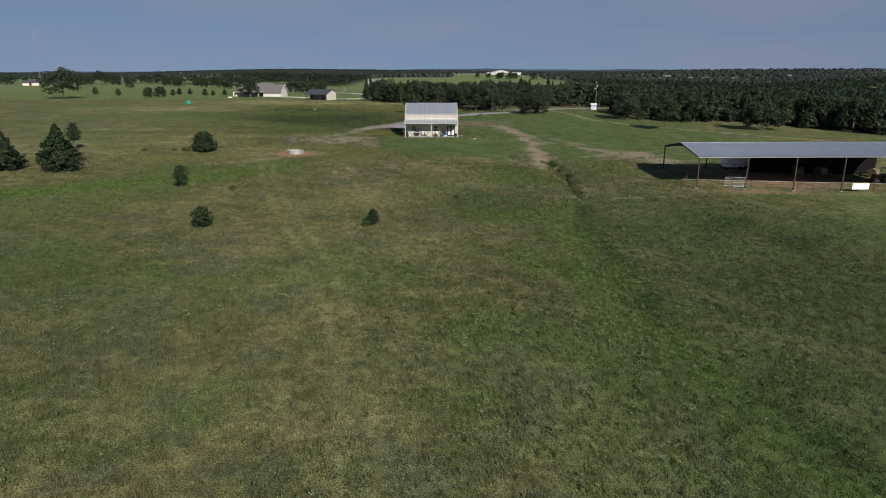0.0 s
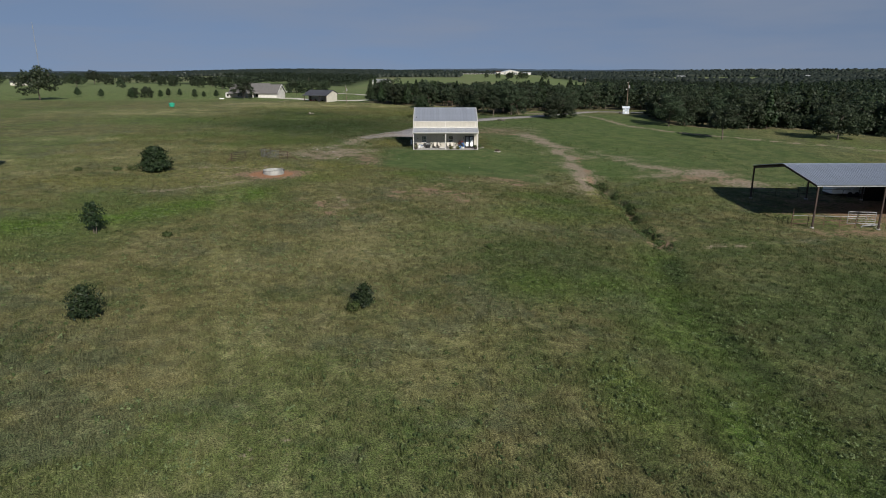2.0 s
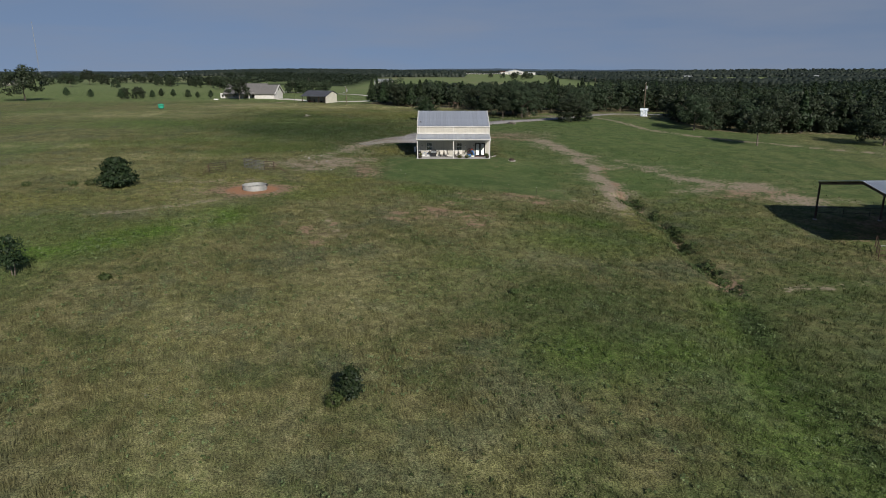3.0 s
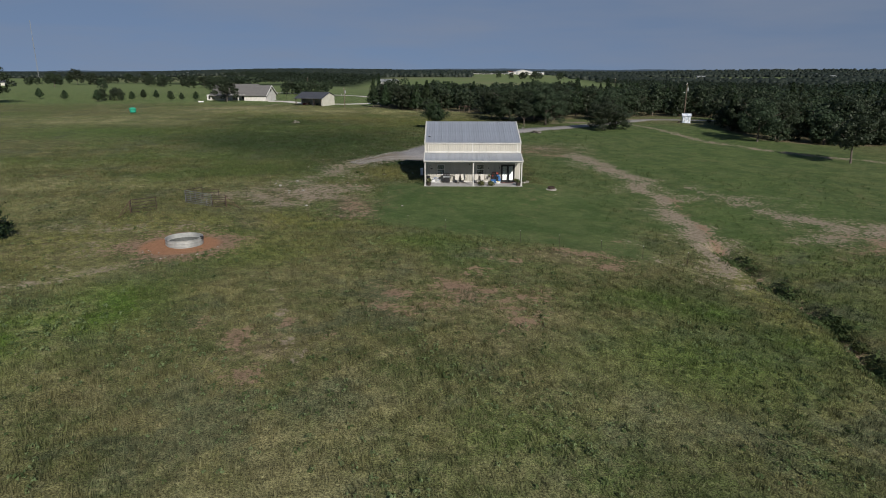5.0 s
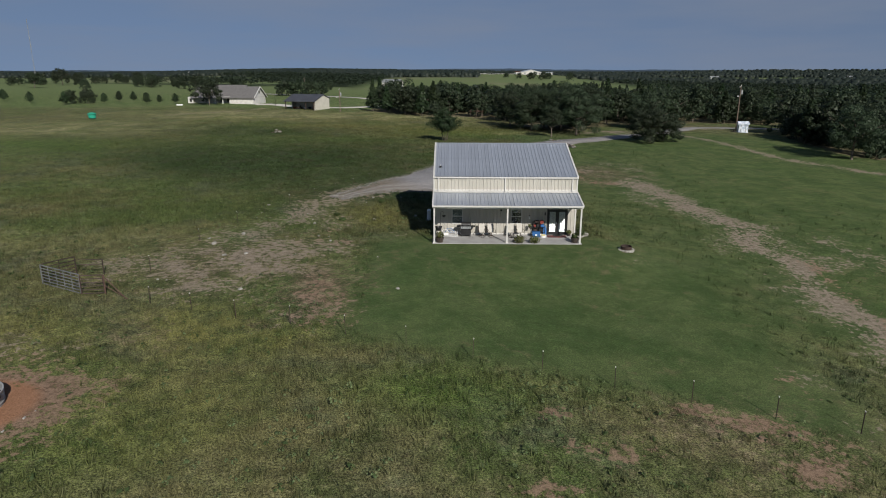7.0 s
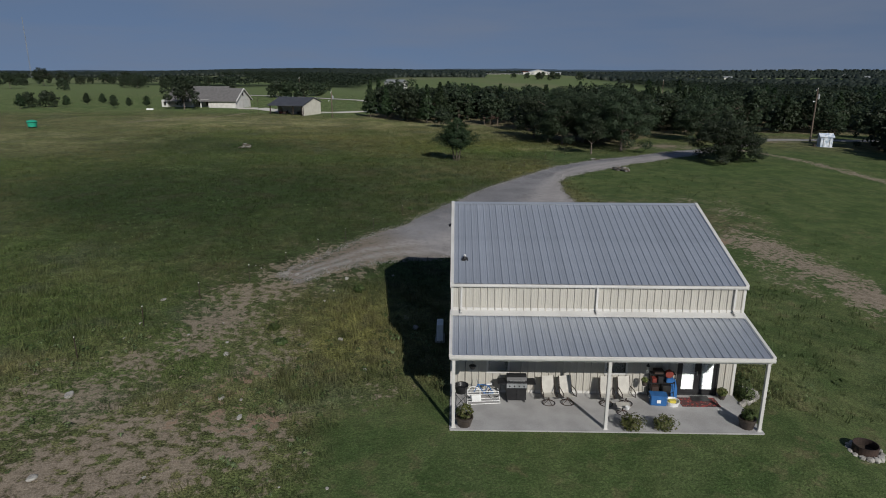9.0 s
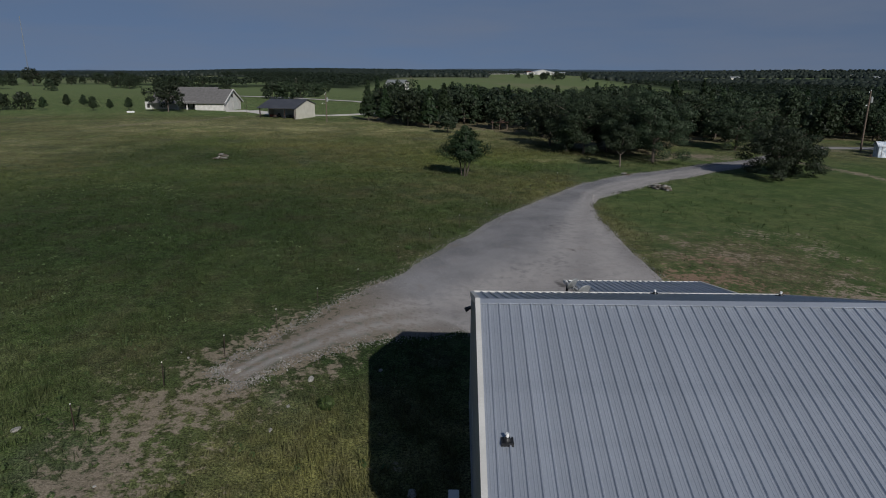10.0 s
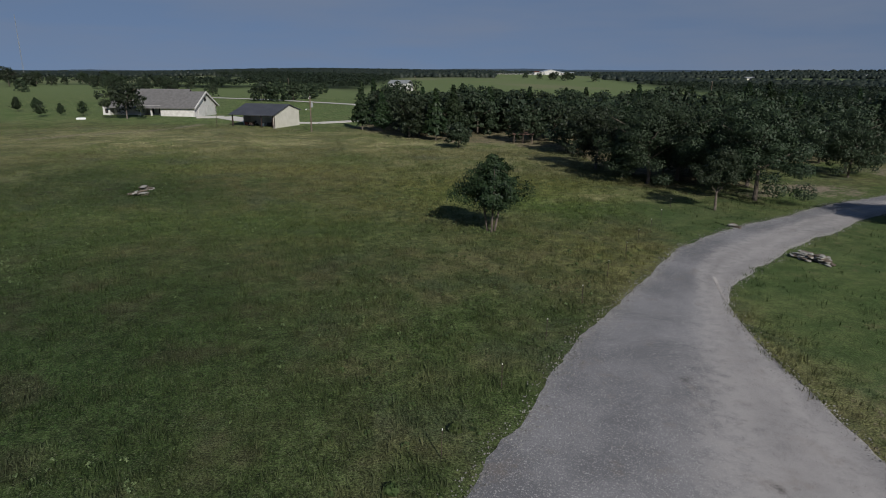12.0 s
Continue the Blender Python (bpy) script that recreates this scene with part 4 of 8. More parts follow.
for k in range(40):
    a, b = 0.06 + k * 0.3045, 0.06 + (k + 1) * 0.3045
    spans = [(SLAB + 0.02, 4.89)]
    for h in (WIN_L, WIN_R, DOOR):
        if b > h[0] - 0.02 and a < h[1] + 0.02:
            spans = [(h[3] + 0.06, 4.89)] + ([(SLAB + 0.02, h[2] - 0.06)] if h[2] > 0.2 else [])
    for lo, hi in spans:
        lay("wall_panel", wall_front, hi - lo, WALL, (a, FY - 0.004, lo), (1, 0, 0), (0, 0, 1), 0.3045)
for wall, x, across, y_from in ((wall_west, 0.052, (0, -1, 0), BY), (wall_east, 12.248, (0, 1, 0), FY)):
    n = int((BY - FY) / RIB)
    for k in range(n):
        mid = y_from + (k + 0.5) * RIB * across[1]
        top = 4.90 + (RIDGE_Z - 5.02) * (1 - abs(mid - RIDGE_Y) / 6.5)
        lo = SLAB + 0.02
        if wall is wall_west and any(h[0] - 0.2 < mid < h[1] + 0.2 for h in SIDE_WIN):
            lo = 2.0
        lay("wall_panel", wall, round(top - lo, 1), WALL, (x, y_from + k * RIB * across[1], lo), across, (0, 0, 1))

# main roof: a deck, then the ribbed sheets
deck = Matrix(((0, 0, 1, 0), (1, 0, 0, 0), (0, 1, 0, 0), (0, 0, 0, 1)))
roof = part("roof", Shape().prism([(FY - 0.12, EAVE - 0.05), (RIDGE_Y, RIDGE_Z - 0.05), (BY + 0.12, EAVE - 0.05), (BY + 0.12, EAVE - 0.13), (RIDGE_Y, RIDGE_Z - 0.13), (FY - 0.12, EAVE - 0.13)], 0.02, 12.28, deck), TRIM, house)
slope = Vector((0, RIDGE_Y - FY + 0.14, RIDGE_Z - EAVE + 0.02))
for k in range(40):
    lay("roof_panel", roof, slope.length - 0.02, ROOF, (0.06 + k * 0.3045, FY - 0.14, EAVE - 0.02), (1, 0, 0), slope, 0.3045)
    back = Vector((0, -slope.y, slope.z))
    lay("roof_panel", roof, slope.length - 0.02, ROOF, (12.24 - k * 0.3045, BY + 0.14, EAVE - 0.02), (-1, 0, 0), back, 0.3045)
for x0, x1 in ((-0.05, 0.09), (12.21, 12.35)):
    for sy, y0 in ((1, FY - 0.16), (-1, BY + 0.16)):
        a = Vector((0, y0, EAVE - 0.03))
        d = Vector((0, RIDGE_Y - y0, RIDGE_Z + 0.02 - a.z))
        s = Shape().box(x0, x1, 0, 1, -0.02, 0.055, Matrix.Translation(a) @ Matrix(((1, 0, 0, 0), (0, d.y, 0, 0), (0, d.z, 1, 0), (0, 0, 0, 1))))
        xo = (x0, x0 + 0.03) if x0 < 1 else (x1 - 0.03, x1)
        s.box(*xo, 0, 1, -0.17, -0.02, Matrix.Translation(a) @ Matrix(((1, 0, 0, 0), (0, d.y, 0, 0), (0, d.z, 1, 0), (0, 0, 0, 1))))
        part("rake_trim", s, TRIM, house)
s = Shape()
for sy in (1, -1):
    a = Vector((0, RIDGE_Y, RIDGE_Z + 0.05))
    b = a + Vector((0, -sy * 0.2, -0.2 * (RIDGE_Z - EAVE) / 6.5))
    s.add([(0, *a.yz), (12.3, *a.yz), (12.3, *b.yz), (0, *b.yz), (0, a.y, a.z - .02), (12.3, a.y, a.z - .02), (12.3, b.y, b.z - .02), (0, b.y, b.z - .02)], [(0, 1, 2, 3), (4, 7, 6, 5), (3, 2, 6, 7), (0, 3, 7, 4), (1, 5, 6, 2)])
part("ridge_cap", s, ROOF, house)


def gutter(x0, x1, y, z, face):
    s = Shape()
    prof = [(0, 0), (0.13, 0), (0.15, 0.06), (0.15, 0.13), (0.135, 0.13), (0.135, 0.065), (0.12, 0.015), (0.012, 0.015), (0.012, 0.13), (0, 0.13)]
    s.prism([(y + face * a, z + b) for a, b in prof], x0, x1, deck)
    return s


part("gutter", gutter(-0.02, 12.32, FY - 0.02, EAVE - 0.17, -1), TRIM, house)
part("gutter", gutter(-0.02, 12.32, BY + 0.02, EAVE - 0.17, 1), TRIM, house)
part("eave_closure", Shape().box(0.1, 12.2, BY + 0.145, BY + 0.165, EAVE - 0.05, EAVE + 0.045), TRIM, house, "white closure strip at the rib ends")
for x in (0.42, 6.12, 11.86):
    s = Shape()
    s.box(x - 0.045, x + 0.045, FY - 0.12, FY - 0.03, 3.78, EAVE - 0.14, chamfer=0.012)
    s.box(x - 0.045, x + 0.045, 0, 0.28, 0, 0.08, Matrix.Translation((0, FY - 0.1, 3.84)) @ Matrix.Rotation(radians(-165), 4, "X"))
    part("downspout", s, TRIM, house)
for x in (0.03, 12.27):
    for y in (FY, BY):
        part("corner_trim", Shape().box(x - 0.05, x + 0.05, y - 0.045, y + 0.045, SLAB, 4.92), TRIM, house)
part("base_trim", Shape().box(0.08, 9.9, FY - 0.03, FY - 0.008, SLAB + 0.005, SLAB + 0.12), TRIM, house)

# porch roof, beam, posts
PZ0, PZ1, PYF = 3.03, 3.66, -0.20        # height at the front edge and wall; front edge
pslope = Vector((0, FY + 0.02 - PYF, PZ1 - PZ0))
porch_roof = part("porch_roof", Shape().add([(0.0, PYF, PZ0 - 0.02), (12.3, PYF, PZ0 - 0.02), (12.3, FY, PZ1 - 0.02), (0.0, FY, PZ1 - 0.02), (0.0, PYF, PZ0 - 0.07), (12.3, PYF, PZ0 - 0.07), (12.3, FY, PZ1 - 0.07), (0.0, FY, PZ1 - 0.07)], [(0, 1, 2, 3), (7, 6, 5, 4), (0, 4, 5, 1), (1, 5, 6, 2), (3, 2, 6, 7), (0, 3, 7, 4)]), TRIM, house)
for k in range(40):
    lay("roof_panel", porch_roof, pslope.length, ROOF, (0.06 + k * 0.3045, PYF - 0.02, PZ0), (1, 0, 0), pslope, 0.3045)
s = Shape().box(-0.04, 12.34, 0, 0.42, 0.03, 0.055, Matrix.Translation((0, FY, PZ1 + 0.02)) @ Matrix.Rotation(math.atan2(-(PZ1 - PZ0), -pslope.y), 4, "X") @ Matrix.Scale(-1, 4, (0, 0, 1)))
s.box(-0.02, 12.32, FY - 0.03, FY - 0.008, PZ1 - 0.02, PZ1 + 0.18)
part("wall_flashing", s, TRIM, house)
part("porch_gutter", gutter(-0.04, 12.3, PYF - 0.01, PZ0 - 0.13, -1), TRIM, house)
part("porch_beam", Shape().box(0.02, 12.28, -0.15, -0.03, PZ0 - 0.26, PZ0 - 0.075), TRIM, house)
for x in (0.0, 12.3):
    s = Shape()
    s.box(x - 0.06, x + 0.06, 0, 1, -0.09, 0.055, Matrix.Translation((0, PYF - 0.02, PZ0)) @ Matrix(((1, 0, 0, 0), (0, pslope.y, 0, 0), (0, pslope.z, 1, 0), (0, 0, 0, 1))))
    part("rake_trim", s, TRIM, house)
    part("porch_side_beam", Shape().box(x - 0.05 if x < 1 else x - 0.07, x + 0.07 if x < 1 else x + 0.05, -0.02, FY - 0.05, PZ0 - 0.26, PZ0 - 0.1), TRIM, house)
for x in (0.12, 6.14, 12.18):
    post = part("porch_post", Shape().box(x - 0.065, x + 0.065, -0.155, -0.025, SLAB, PZ0 - 0.26, chamfer=0.012), TRIM, house)
    part("base_plate", Shape().box(x - 0.1, x + 0.1, -0.19, 0.01, SLAB, SLAB + 0.025), TRIM, post)

# carport roof behind
CZ0, CZ1, CX0, CX1, CY = 2.62, 4.42, 5.16, 12.36, 24.45
cs = Vector((0, -(CY - BY), CZ1 - CZ0))
carport = part("carport_roof", Shape().add([(CX0, CY, CZ0 - 0.02), (CX1, CY, CZ0 - 0.02), (CX1, BY, CZ1 - 0.02), (CX0, BY, CZ1 - 0.02), (CX0, CY, CZ0 - 0.07), (CX1, CY, CZ0 - 0.07), (CX1, BY, CZ1 - 0.07), (CX0, BY, CZ1 - 0.07)], [(3, 2, 1, 0), (4, 5, 6, 7), (1, 5, 4, 0), (2, 6, 5, 1), (7, 6, 2, 3), (4, 7, 3, 0)]), TRIM, house)
for k in range(23):
    lay("roof_panel", carport, cs.length, ROOF, (CX1 - k * 0.3048, CY + 0.02, CZ0), (-1, 0, 0), cs)
for x in (CX0, CX1):
    s = Shape()
    s.box(x - 0.06, x + 0.06, 0, 1, -0.1, 0.055, Matrix.Translation((0, CY + 0.03, CZ0)) @ Matrix(((1, 0, 0, 0), (0, cs.y, 0, 0), (0, cs.z, 1, 0), (0, 0, 0, 1))))
    part("rake_trim", s, TRIM, house)
part("eave_trim", Shape().box(CX0 - 0.05, CX1 + 0.05, CY + 0.02, CY + 0.05, CZ0 - 0.1, CZ0 + 0.045), TRIM, house)
for x in (CX0 + 0.15, CX1 - 0.15):
    part("carport_post", Shape().box(x - 0.06, x + 0.06, CY - 0.22, CY - 0.1, SLAB, CZ0 - 0.06, chamfer=0.01), BLACK, house, "dark steel carport post")

# windows and the double door
def window(x0, x1, z0, z1, y, shade):
    w = part("window", Shape().box(x0, x1, y + 0.11, y + 0.13, z0, z1), shade, house)
    s = Shape()
    for a, b, c, d in ((x0 - .05, x0 + .03, z0 - .05, z1 + .05), (x1 - .03, x1 + .05, z0 - .05, z1 + .05), (x0 + .03, x1 - .03, z0 - .05, z0 + .03), (x0 + .03, x1 - .03, z1 - .03, z1 + .05), (x0 + .03, x1 - .03, (z0 + z1) / 2 - .03, (z0 + z1) / 2 + .03)):
        s.box(a, b, y - 0.045, y + 0.05, c, d)
    part("window_frame", s, TRIM, w)
    for a, b, dy in ((z0 + .03, (z0 + z1) / 2 - .03, 0.02), ((z0 + z1) / 2 + .03, z1 - .03, 0.0)):
        g = part("pane", Shape().box(x0 + .03, x1 - .03, y + dy, y + dy + 0.006, a, b), GLASS, w)
        g.visible_shadow = False


BLIND = surface("white_blind", (0.62, 0.63, 0.62), (0.70, 0.71, 0.70), 0.6, 0, 2, 30, 0.1)
DIM_GREEN = surface("dim_curtain", (0.10, 0.13, 0.13), (0.15, 0.18, 0.18), 0.8, 0, 2, 30, 0.1)
DIM_DARK = surface("dark_curtain", (0.02, 0.018, 0.017), (0.04, 0.035, 0.03), 0.8, 0, 2, 30, 0.1)
window(*WIN_L, FY, DIM_GREEN)
window(*WIN_R, FY, DIM_DARK)
for y0, y1, z0, z1 in SIDE_WIN:
    w = part("window", Shape().box(0.16, 0.18, y0, y1, z0, z1), DIM_DARK, house)
    s = Shape()
    for a, b, c, d in ((y0 - .04, y0 + .03, z0 - .04, z1 + .04), (y1 - .03, y1 + .04, z0 - .04, z1 + .04), (y0 + .03, y1 - .03, z0 - .04, z0 + .03), (y0 + .03, y1 - .03, z1 - .03, z1 + .04), (y0 + .03, y1 - .03, (z0 + z1) / 2 - .02, (z0 + z1) / 2 + .02)):
        s.box(0.02, 0.1, a, b, c, d)
    part("window_frame", s, TRIM, w)
    part("pane", Shape().box(0.09, 0.096, y0 + .03, y1 - .03, z0 + .03, z1 - .03), GLASS, w).visible_shadow = False
door = part("double_door", Shape().box(DOOR[0] - .03, DOOR[0] + .06, FY - .03, FY + .1, SLAB, DOOR[3]).box(DOOR[1] - .06, DOOR[1] + .03, FY - .03, FY + .1, SLAB, DOOR[3]).box(DOOR[0] - .03, DOOR[1] + .03, FY - .03, FY + .1, DOOR[3], DOOR[3] + .08).box(DOOR[0], DOOR[1], FY - .06, FY + .1, SLAB, SLAB + .025), BLACK, house, "black glazed double door with white blinds")
mid = (DOOR[0] + DOOR[1]) / 2
for a, b in ((DOOR[0] + .06, mid - .005), (mid + .005, DOOR[1] - .06)):
    leaf = part("door_leaf", Shape().box(a, a + .13, FY, FY + .045, SLAB + .03, DOOR[3] - .01).box(b - .13, b, FY, FY + .045, SLAB + .03, DOOR[3] - .01).box(a + .13, b - .13, FY, FY + .045, SLAB + .03, SLAB + .25).box(a + .13, b - .13, FY, FY + .045, DOOR[3] - .15, DOOR[3] - .01), BLACK, door)
    part("blind", Shape().box(a + .13, b - .13, FY + .03, FY + .04, SLAB + .25, DOOR[3] - .15), BLIND, door)
    part("pane", Shape().box(a + .13, b - .13, FY + .008, FY + .014, SLAB + .25, DOOR[3] - .15), GLASS, door).visible_shadow = False
part("handle", Shape().box(mid - .05, mid - .02, FY - .06, FY - .01, 0.82, 1.0).box(mid - .16, mid - .03, FY - .055, FY - .035, 0.92, 0.945), GALV, door)

# fittings on the house
for x, y in ((0.57, 4.4), (7.0, 15.1), (11.4, 14.4)):
    z = EAVE + (RIDGE_Z - EAVE) * (1 - abs(y - RIDGE_Y) / 6.6)
    vent = part("vent_pipe", Shape().tube((x, y, z - 0.05), (x, y, z + 0.2), 0.04, 0.04, 12), WHITE_PLASTIC, house, "white plastic roof vent")
    part("boot", Shape().lathe([(0.11, -0.02), (0.09, 0.03), (0.06, 0.08), (0.05, 0.1)], 14, Matrix.Translation((x, y, z + 0.02))).box(x - .14, x + .14, y - .14, y + .14, z - .06, z + .03), BLACK, vent, "black rubber boot")
light = part("floodlight", Shape().box(-0.14, -0.02, BY - .4, BY - .24, 4.42, 4.5).tube((-0.1, BY - .36, 4.44), (-0.24, BY - .4, 4.36), 0.05, 0.07, 10).tube((-0.1, BY - .26, 4.44), (-0.24, BY - .2, 4.36), 0.05, 0.07, 10), BLACK, house, "black twin floodlight")
part("porch_lamp", Shape().box(9.6, 9.7, FY - .1, FY - .02, 1.6, 1.85, chamfer=.02), BLACK, house)
hp = thing("heat_pump_unit", "white upright heat pump unit standing by the west wall", "heat pump", pose(-0.62, 8.7, gz(-0.62, 8.7)))
part("case", Shape().box(-0.17, 0.17, -0.45, 0.45, 0.08, 0.95, chamfer=.03), WHITE_PLASTIC, hp)
part("fan_grille", Shape().tube((-0.18, 0.0, 0.55), (-0.172, 0.0, 0.55), 0.3, 0.3, 20), GREY_PIPE, hp)
part("pad", Shape().box(-0.25, 0.25, -0.52, 0.52, -0.1, 0.08), CONCRETE, hp)

for cx, cy, cz, yaw in ((5.04, 20.9, 3.10, 40), (5.04, 18.3, 3.66, 25)):
    dish = thing("satellite_dish", "grey oval satellite dish on a mast at the carport roof", "satellite dish", pose(cx, cy, cz), "satellite dishes")
    part("mast", Shape().path([(0.08, 0, -0.1), (-0.04, 0, 0.05), (-0.05, 0, 0.42)], 0.022, 8), GREY_PIPE, dish)
    m = pose(-0.05, 0, 0.5, 62, 0, yaw + 180)
    part("reflector", Shape().lathe([(0.0, 0.0), (0.1, 0.006), (0.2, 0.028), (0.3, 0.066), (0.34, 0.09), (0.345, 0.084), (0.3, 0.055), (0.2, 0.016), (0.1, -0.008), (0.0, -0.014)], 24, m), GREY_PIPE, dish, smooth=True)
    e = m @ Vector((0, -0.2, 0.42))
    part("arm", Shape().path([m @ Vector((0, -0.32, 0.02)), m @ Vector((0, -0.36, 0.25)), e], 0.014, 6), GREY_PIPE, dish)
    part("feed_horn", Shape().tube(e, m @ Vector((0, -0.14, 0.34)), 0.035, 0.045, 10), WHITE_PLASTIC, dish)


# ------------------------------------------------------------------ porch things
def patio_chair(m, label):
    c = thing("patio_chair", label, "chair", m, "patio chairs")
    ring = [(0.27 * math.cos(i * math.pi / 9), 0.27 * math.sin(i * math.pi / 9), 0.03) for i in range(19)]
    part("base_ring", Shape().path(ring, 0.016, 6), DARK_STEEL, c)
    for i in range(4):
        a = i * math.pi / 2 + 0.4
        part("base_spoke", Shape().path([(0.26 * math.cos(a), 0.26 * math.sin(a), 0.03), (0.1 * math.cos(a), 0.1 * math.sin(a), 0.12), (0, 0, 0.2)], 0.013, 6), DARK_STEEL, c)
    part("pedestal", Shape().tube((0, 0, 0.16), (0, 0, 0.36), 0.035, 0.03, 10), DARK_STEEL, c)
    part("seat", Shape().add(*curved([(-0.26, 0.44), (-0.2, 0.41), (0.0, 0.38), (0.2, 0.37), (0.26, 0.4)], 0.25)), SLING, c)
    part("backrest", Shape().add(*curved([(0.24, 0.40), (0.31, 0.62), (0.39, 0.86), (0.45, 1.02), (0.48, 1.06)], 0.25)), SLING, c)
    for sx in (-0.275, 0.275):
        part("side_frame", Shape().path([(sx, -0.28, 0.43), (sx, 0.0, 0.37), (sx, 0.26, 0.39), (sx, 0.40, 0.86), (sx, 0.49, 1.07)], 0.016, 6), DARK_STEEL, c)
        part("armrest", Shape().path([(sx, -0.24, 0.42), (sx * 1.08, -0.26, 0.6), (sx * 1.08, 0.0, 0.64), (sx, 0.32, 0.66)], 0.018, 6), DARK_STEEL, c)
    return c


def curved(prof, w, t_=0.012):
    """A bent sheet of cloth: profile in y, z."""
    v, f = [], []
    n = len(prof)
    for dz in (0, -t_):
        for x in (-w, w):
            v += [(x, y, z + dz) for y, z in prof]
    for i in range(n - 1):
        f += [(i, n + i, n + i + 1, i + 1), (2 * n + i, 2 * n + i + 1, 3 * n + i + 1, 3 * n + i), (i, i + 1, 2 * n + i + 1, 2 * n + i), (n + i, 3 * n + i, 3 * n + i + 1, n + i + 1)]
    f += [(0, 2 * n, 3 * n, n), (n - 1, 2 * n - 1, 4 * n - 1, 3 * n - 1)]
    return v, f


patio_chair(pose(4.18, 1.86, SLAB, 0, 0, 4), "tan sling swivel patio chair against the porch wall")
patio_chair(pose(4.98, 1.90, SLAB, 0, 0, 12), "tan sling swivel patio chair against the porch wall")
patio_chair(pose(6.62, 1.86, SLAB, 0, 0, -6), "tan sling swivel patio chair behind the porch post")
patio_chair(pose(7.46, 1.90, SLAB, 0, 0, 8), "tan sling swivel patio chair with a folded cloth")

ott = thing("ottoman", "low tan sling footstool on a round steel base", "stool", pose(7.12, 1.12, SLAB))
part("seat", Shape().box(-0.27, 0.27, -0.22, 0.22, 0.36, 0.40, chamfer=0.04), SLING, ott)
part("pedestal", Shape().tube((0, 0, 0.1), (0, 0, 0.36), 0.03), DARK_STEEL, ott)
part("base_ring", Shape().path([(0.22 * math.cos(i * math.pi / 8), 0.22 * math.sin(i * math.pi / 8), 0.03) for i in range(17)], 0.015, 6), DARK_STEEL, ott)
for i in range(4):
    a = i * math.pi / 2 + 0.3
    part("base_spoke", Shape().path([(0.21 * math.cos(a), 0.21 * math.sin(a), 0.03), (0, 0, 0.14)], 0.012, 6), DARK_STEEL, ott)
tagged(part("small_planter", Shape().lathe([(0, 0), (0.07, 0), (0.09, 0.12), (0.08, 0.12), (0, 0.1)], 12, pose(7.2, 0.75, SLAB + 0.402)), WHITE_PLASTIC), "small white pot standing on the footstool", "pot")

g = thing("grill", "black gas grill with side shelves and steel control panel", "grill", pose(2.80, 2.16, SLAB))
part("cabinet", Shape().box(-0.42, 0.42, -0.27, 0.27, 0.12, 0.84, chamfer=0.015), BLACK, g)
part("cabinet_door", Shape().box(-0.40, -0.005, -0.292, -0.272, 0.16, 0.70).box(0.005, 0.40, -0.292, -0.272, 0.16, 0.70), BLACK, g)
part("control_panel", Shape().box(-0.43, 0.43, -0.34, -0.274, 0.72, 0.9), GALV, g, "brushed steel control panel")
for i in range(4):
    part("knob", Shape().tube((-0.3 + i * 0.2, -0.345, 0.81), (-0.3 + i * 0.2, -0.385, 0.81), 0.032, 0.028, 12), BLACK, g)
part("lid", Shape().prism([(-0.28, 0.86), (-0.27, 1.02), (-0.2, 1.15), (-0.06, 1.21), (0.1, 1.2), (0.24, 1.1), (0.28, 0.86)], -0.42, 0.42, deck), BLACK, g)
part("lid_handle", Shape().path([(-0.3, -0.27, 1.03), (-0.3, -0.34, 1.05), (0.3, -0.34, 1.05), (0.3, -0.27, 1.03)], 0.014), GALV, g)
for a, b in ((-0.80, -0.44), (0.44, 0.80)):
    part("side_shelf", Shape().box(a, b, -0.26, 0.26, 0.84, 0.89, chamfer=0.02), BLACK, g)
for x in (-0.36, 0.36):
    for y in (-0.22, 0.22):
        part("castor", Shape().tube((x - 0.02, y, 0.05), (x + 0.02, y, 0.05), 0.05, 0.05, 12).tube((x, y, 0.05), (x, y, 0.13), 0.012), BLACK, g)

b = thing("bicycle_frames", "white and blue child bicycle leaning on a folded lawn frame", "bicycle", pose(1.42, 2.2, SLAB))
for cx, cz, r in ((-0.42, 0.3, 0.27), (0.42, 0.27, 0.24)):
    wheel = part("wheel", Shape().path([(cx + r * math.cos(i * math.pi / 12), 0.02 * math.sin(i), cz + r * math.sin(i * math.pi / 12)) for i in range(25)], 0.022, 6), WHITE_PLASTIC if cx < 0 else BLACK, b)
    part("spokes", Shape().path([(cx, 0, cz), (cx + r, 0, cz)], .005, 4).path([(cx, 0, cz), (cx - r * .5, 0, cz + r * .86)], .005, 4).path([(cx, 0, cz), (cx - r * .5, 0, cz - r * .86)], .005, 4), GALV, wheel)
part("frame", Shape().path([(-0.42, 0, 0.3), (-0.25, 0, 0.68), (0.2, 0, 0.62), (0.42, 0, 0.27), (0.02, 0, 0.26), (-0.25, 0, 0.68)], 0.022, 8).path([(0.02, 0, 0.26), (0.2, 0, 0.62)], 0.02, 8), BLUE, b, "blue bicycle frame")
part("handlebar", Shape().path([(-0.3, -0.25, 0.84), (-0.26, 0, 0.76), (-0.3, 0.25, 0.84)], 0.016, 6).path([(-0.25, 0, 0.66), (-0.26, 0, 0.77)], 0.016, 6), GALV, b)
part("saddle", Shape().box(0.1, 0.34, -0.07, 0.07, 0.68, 0.73, chamfer=0.04), WHITE_PLASTIC, b)
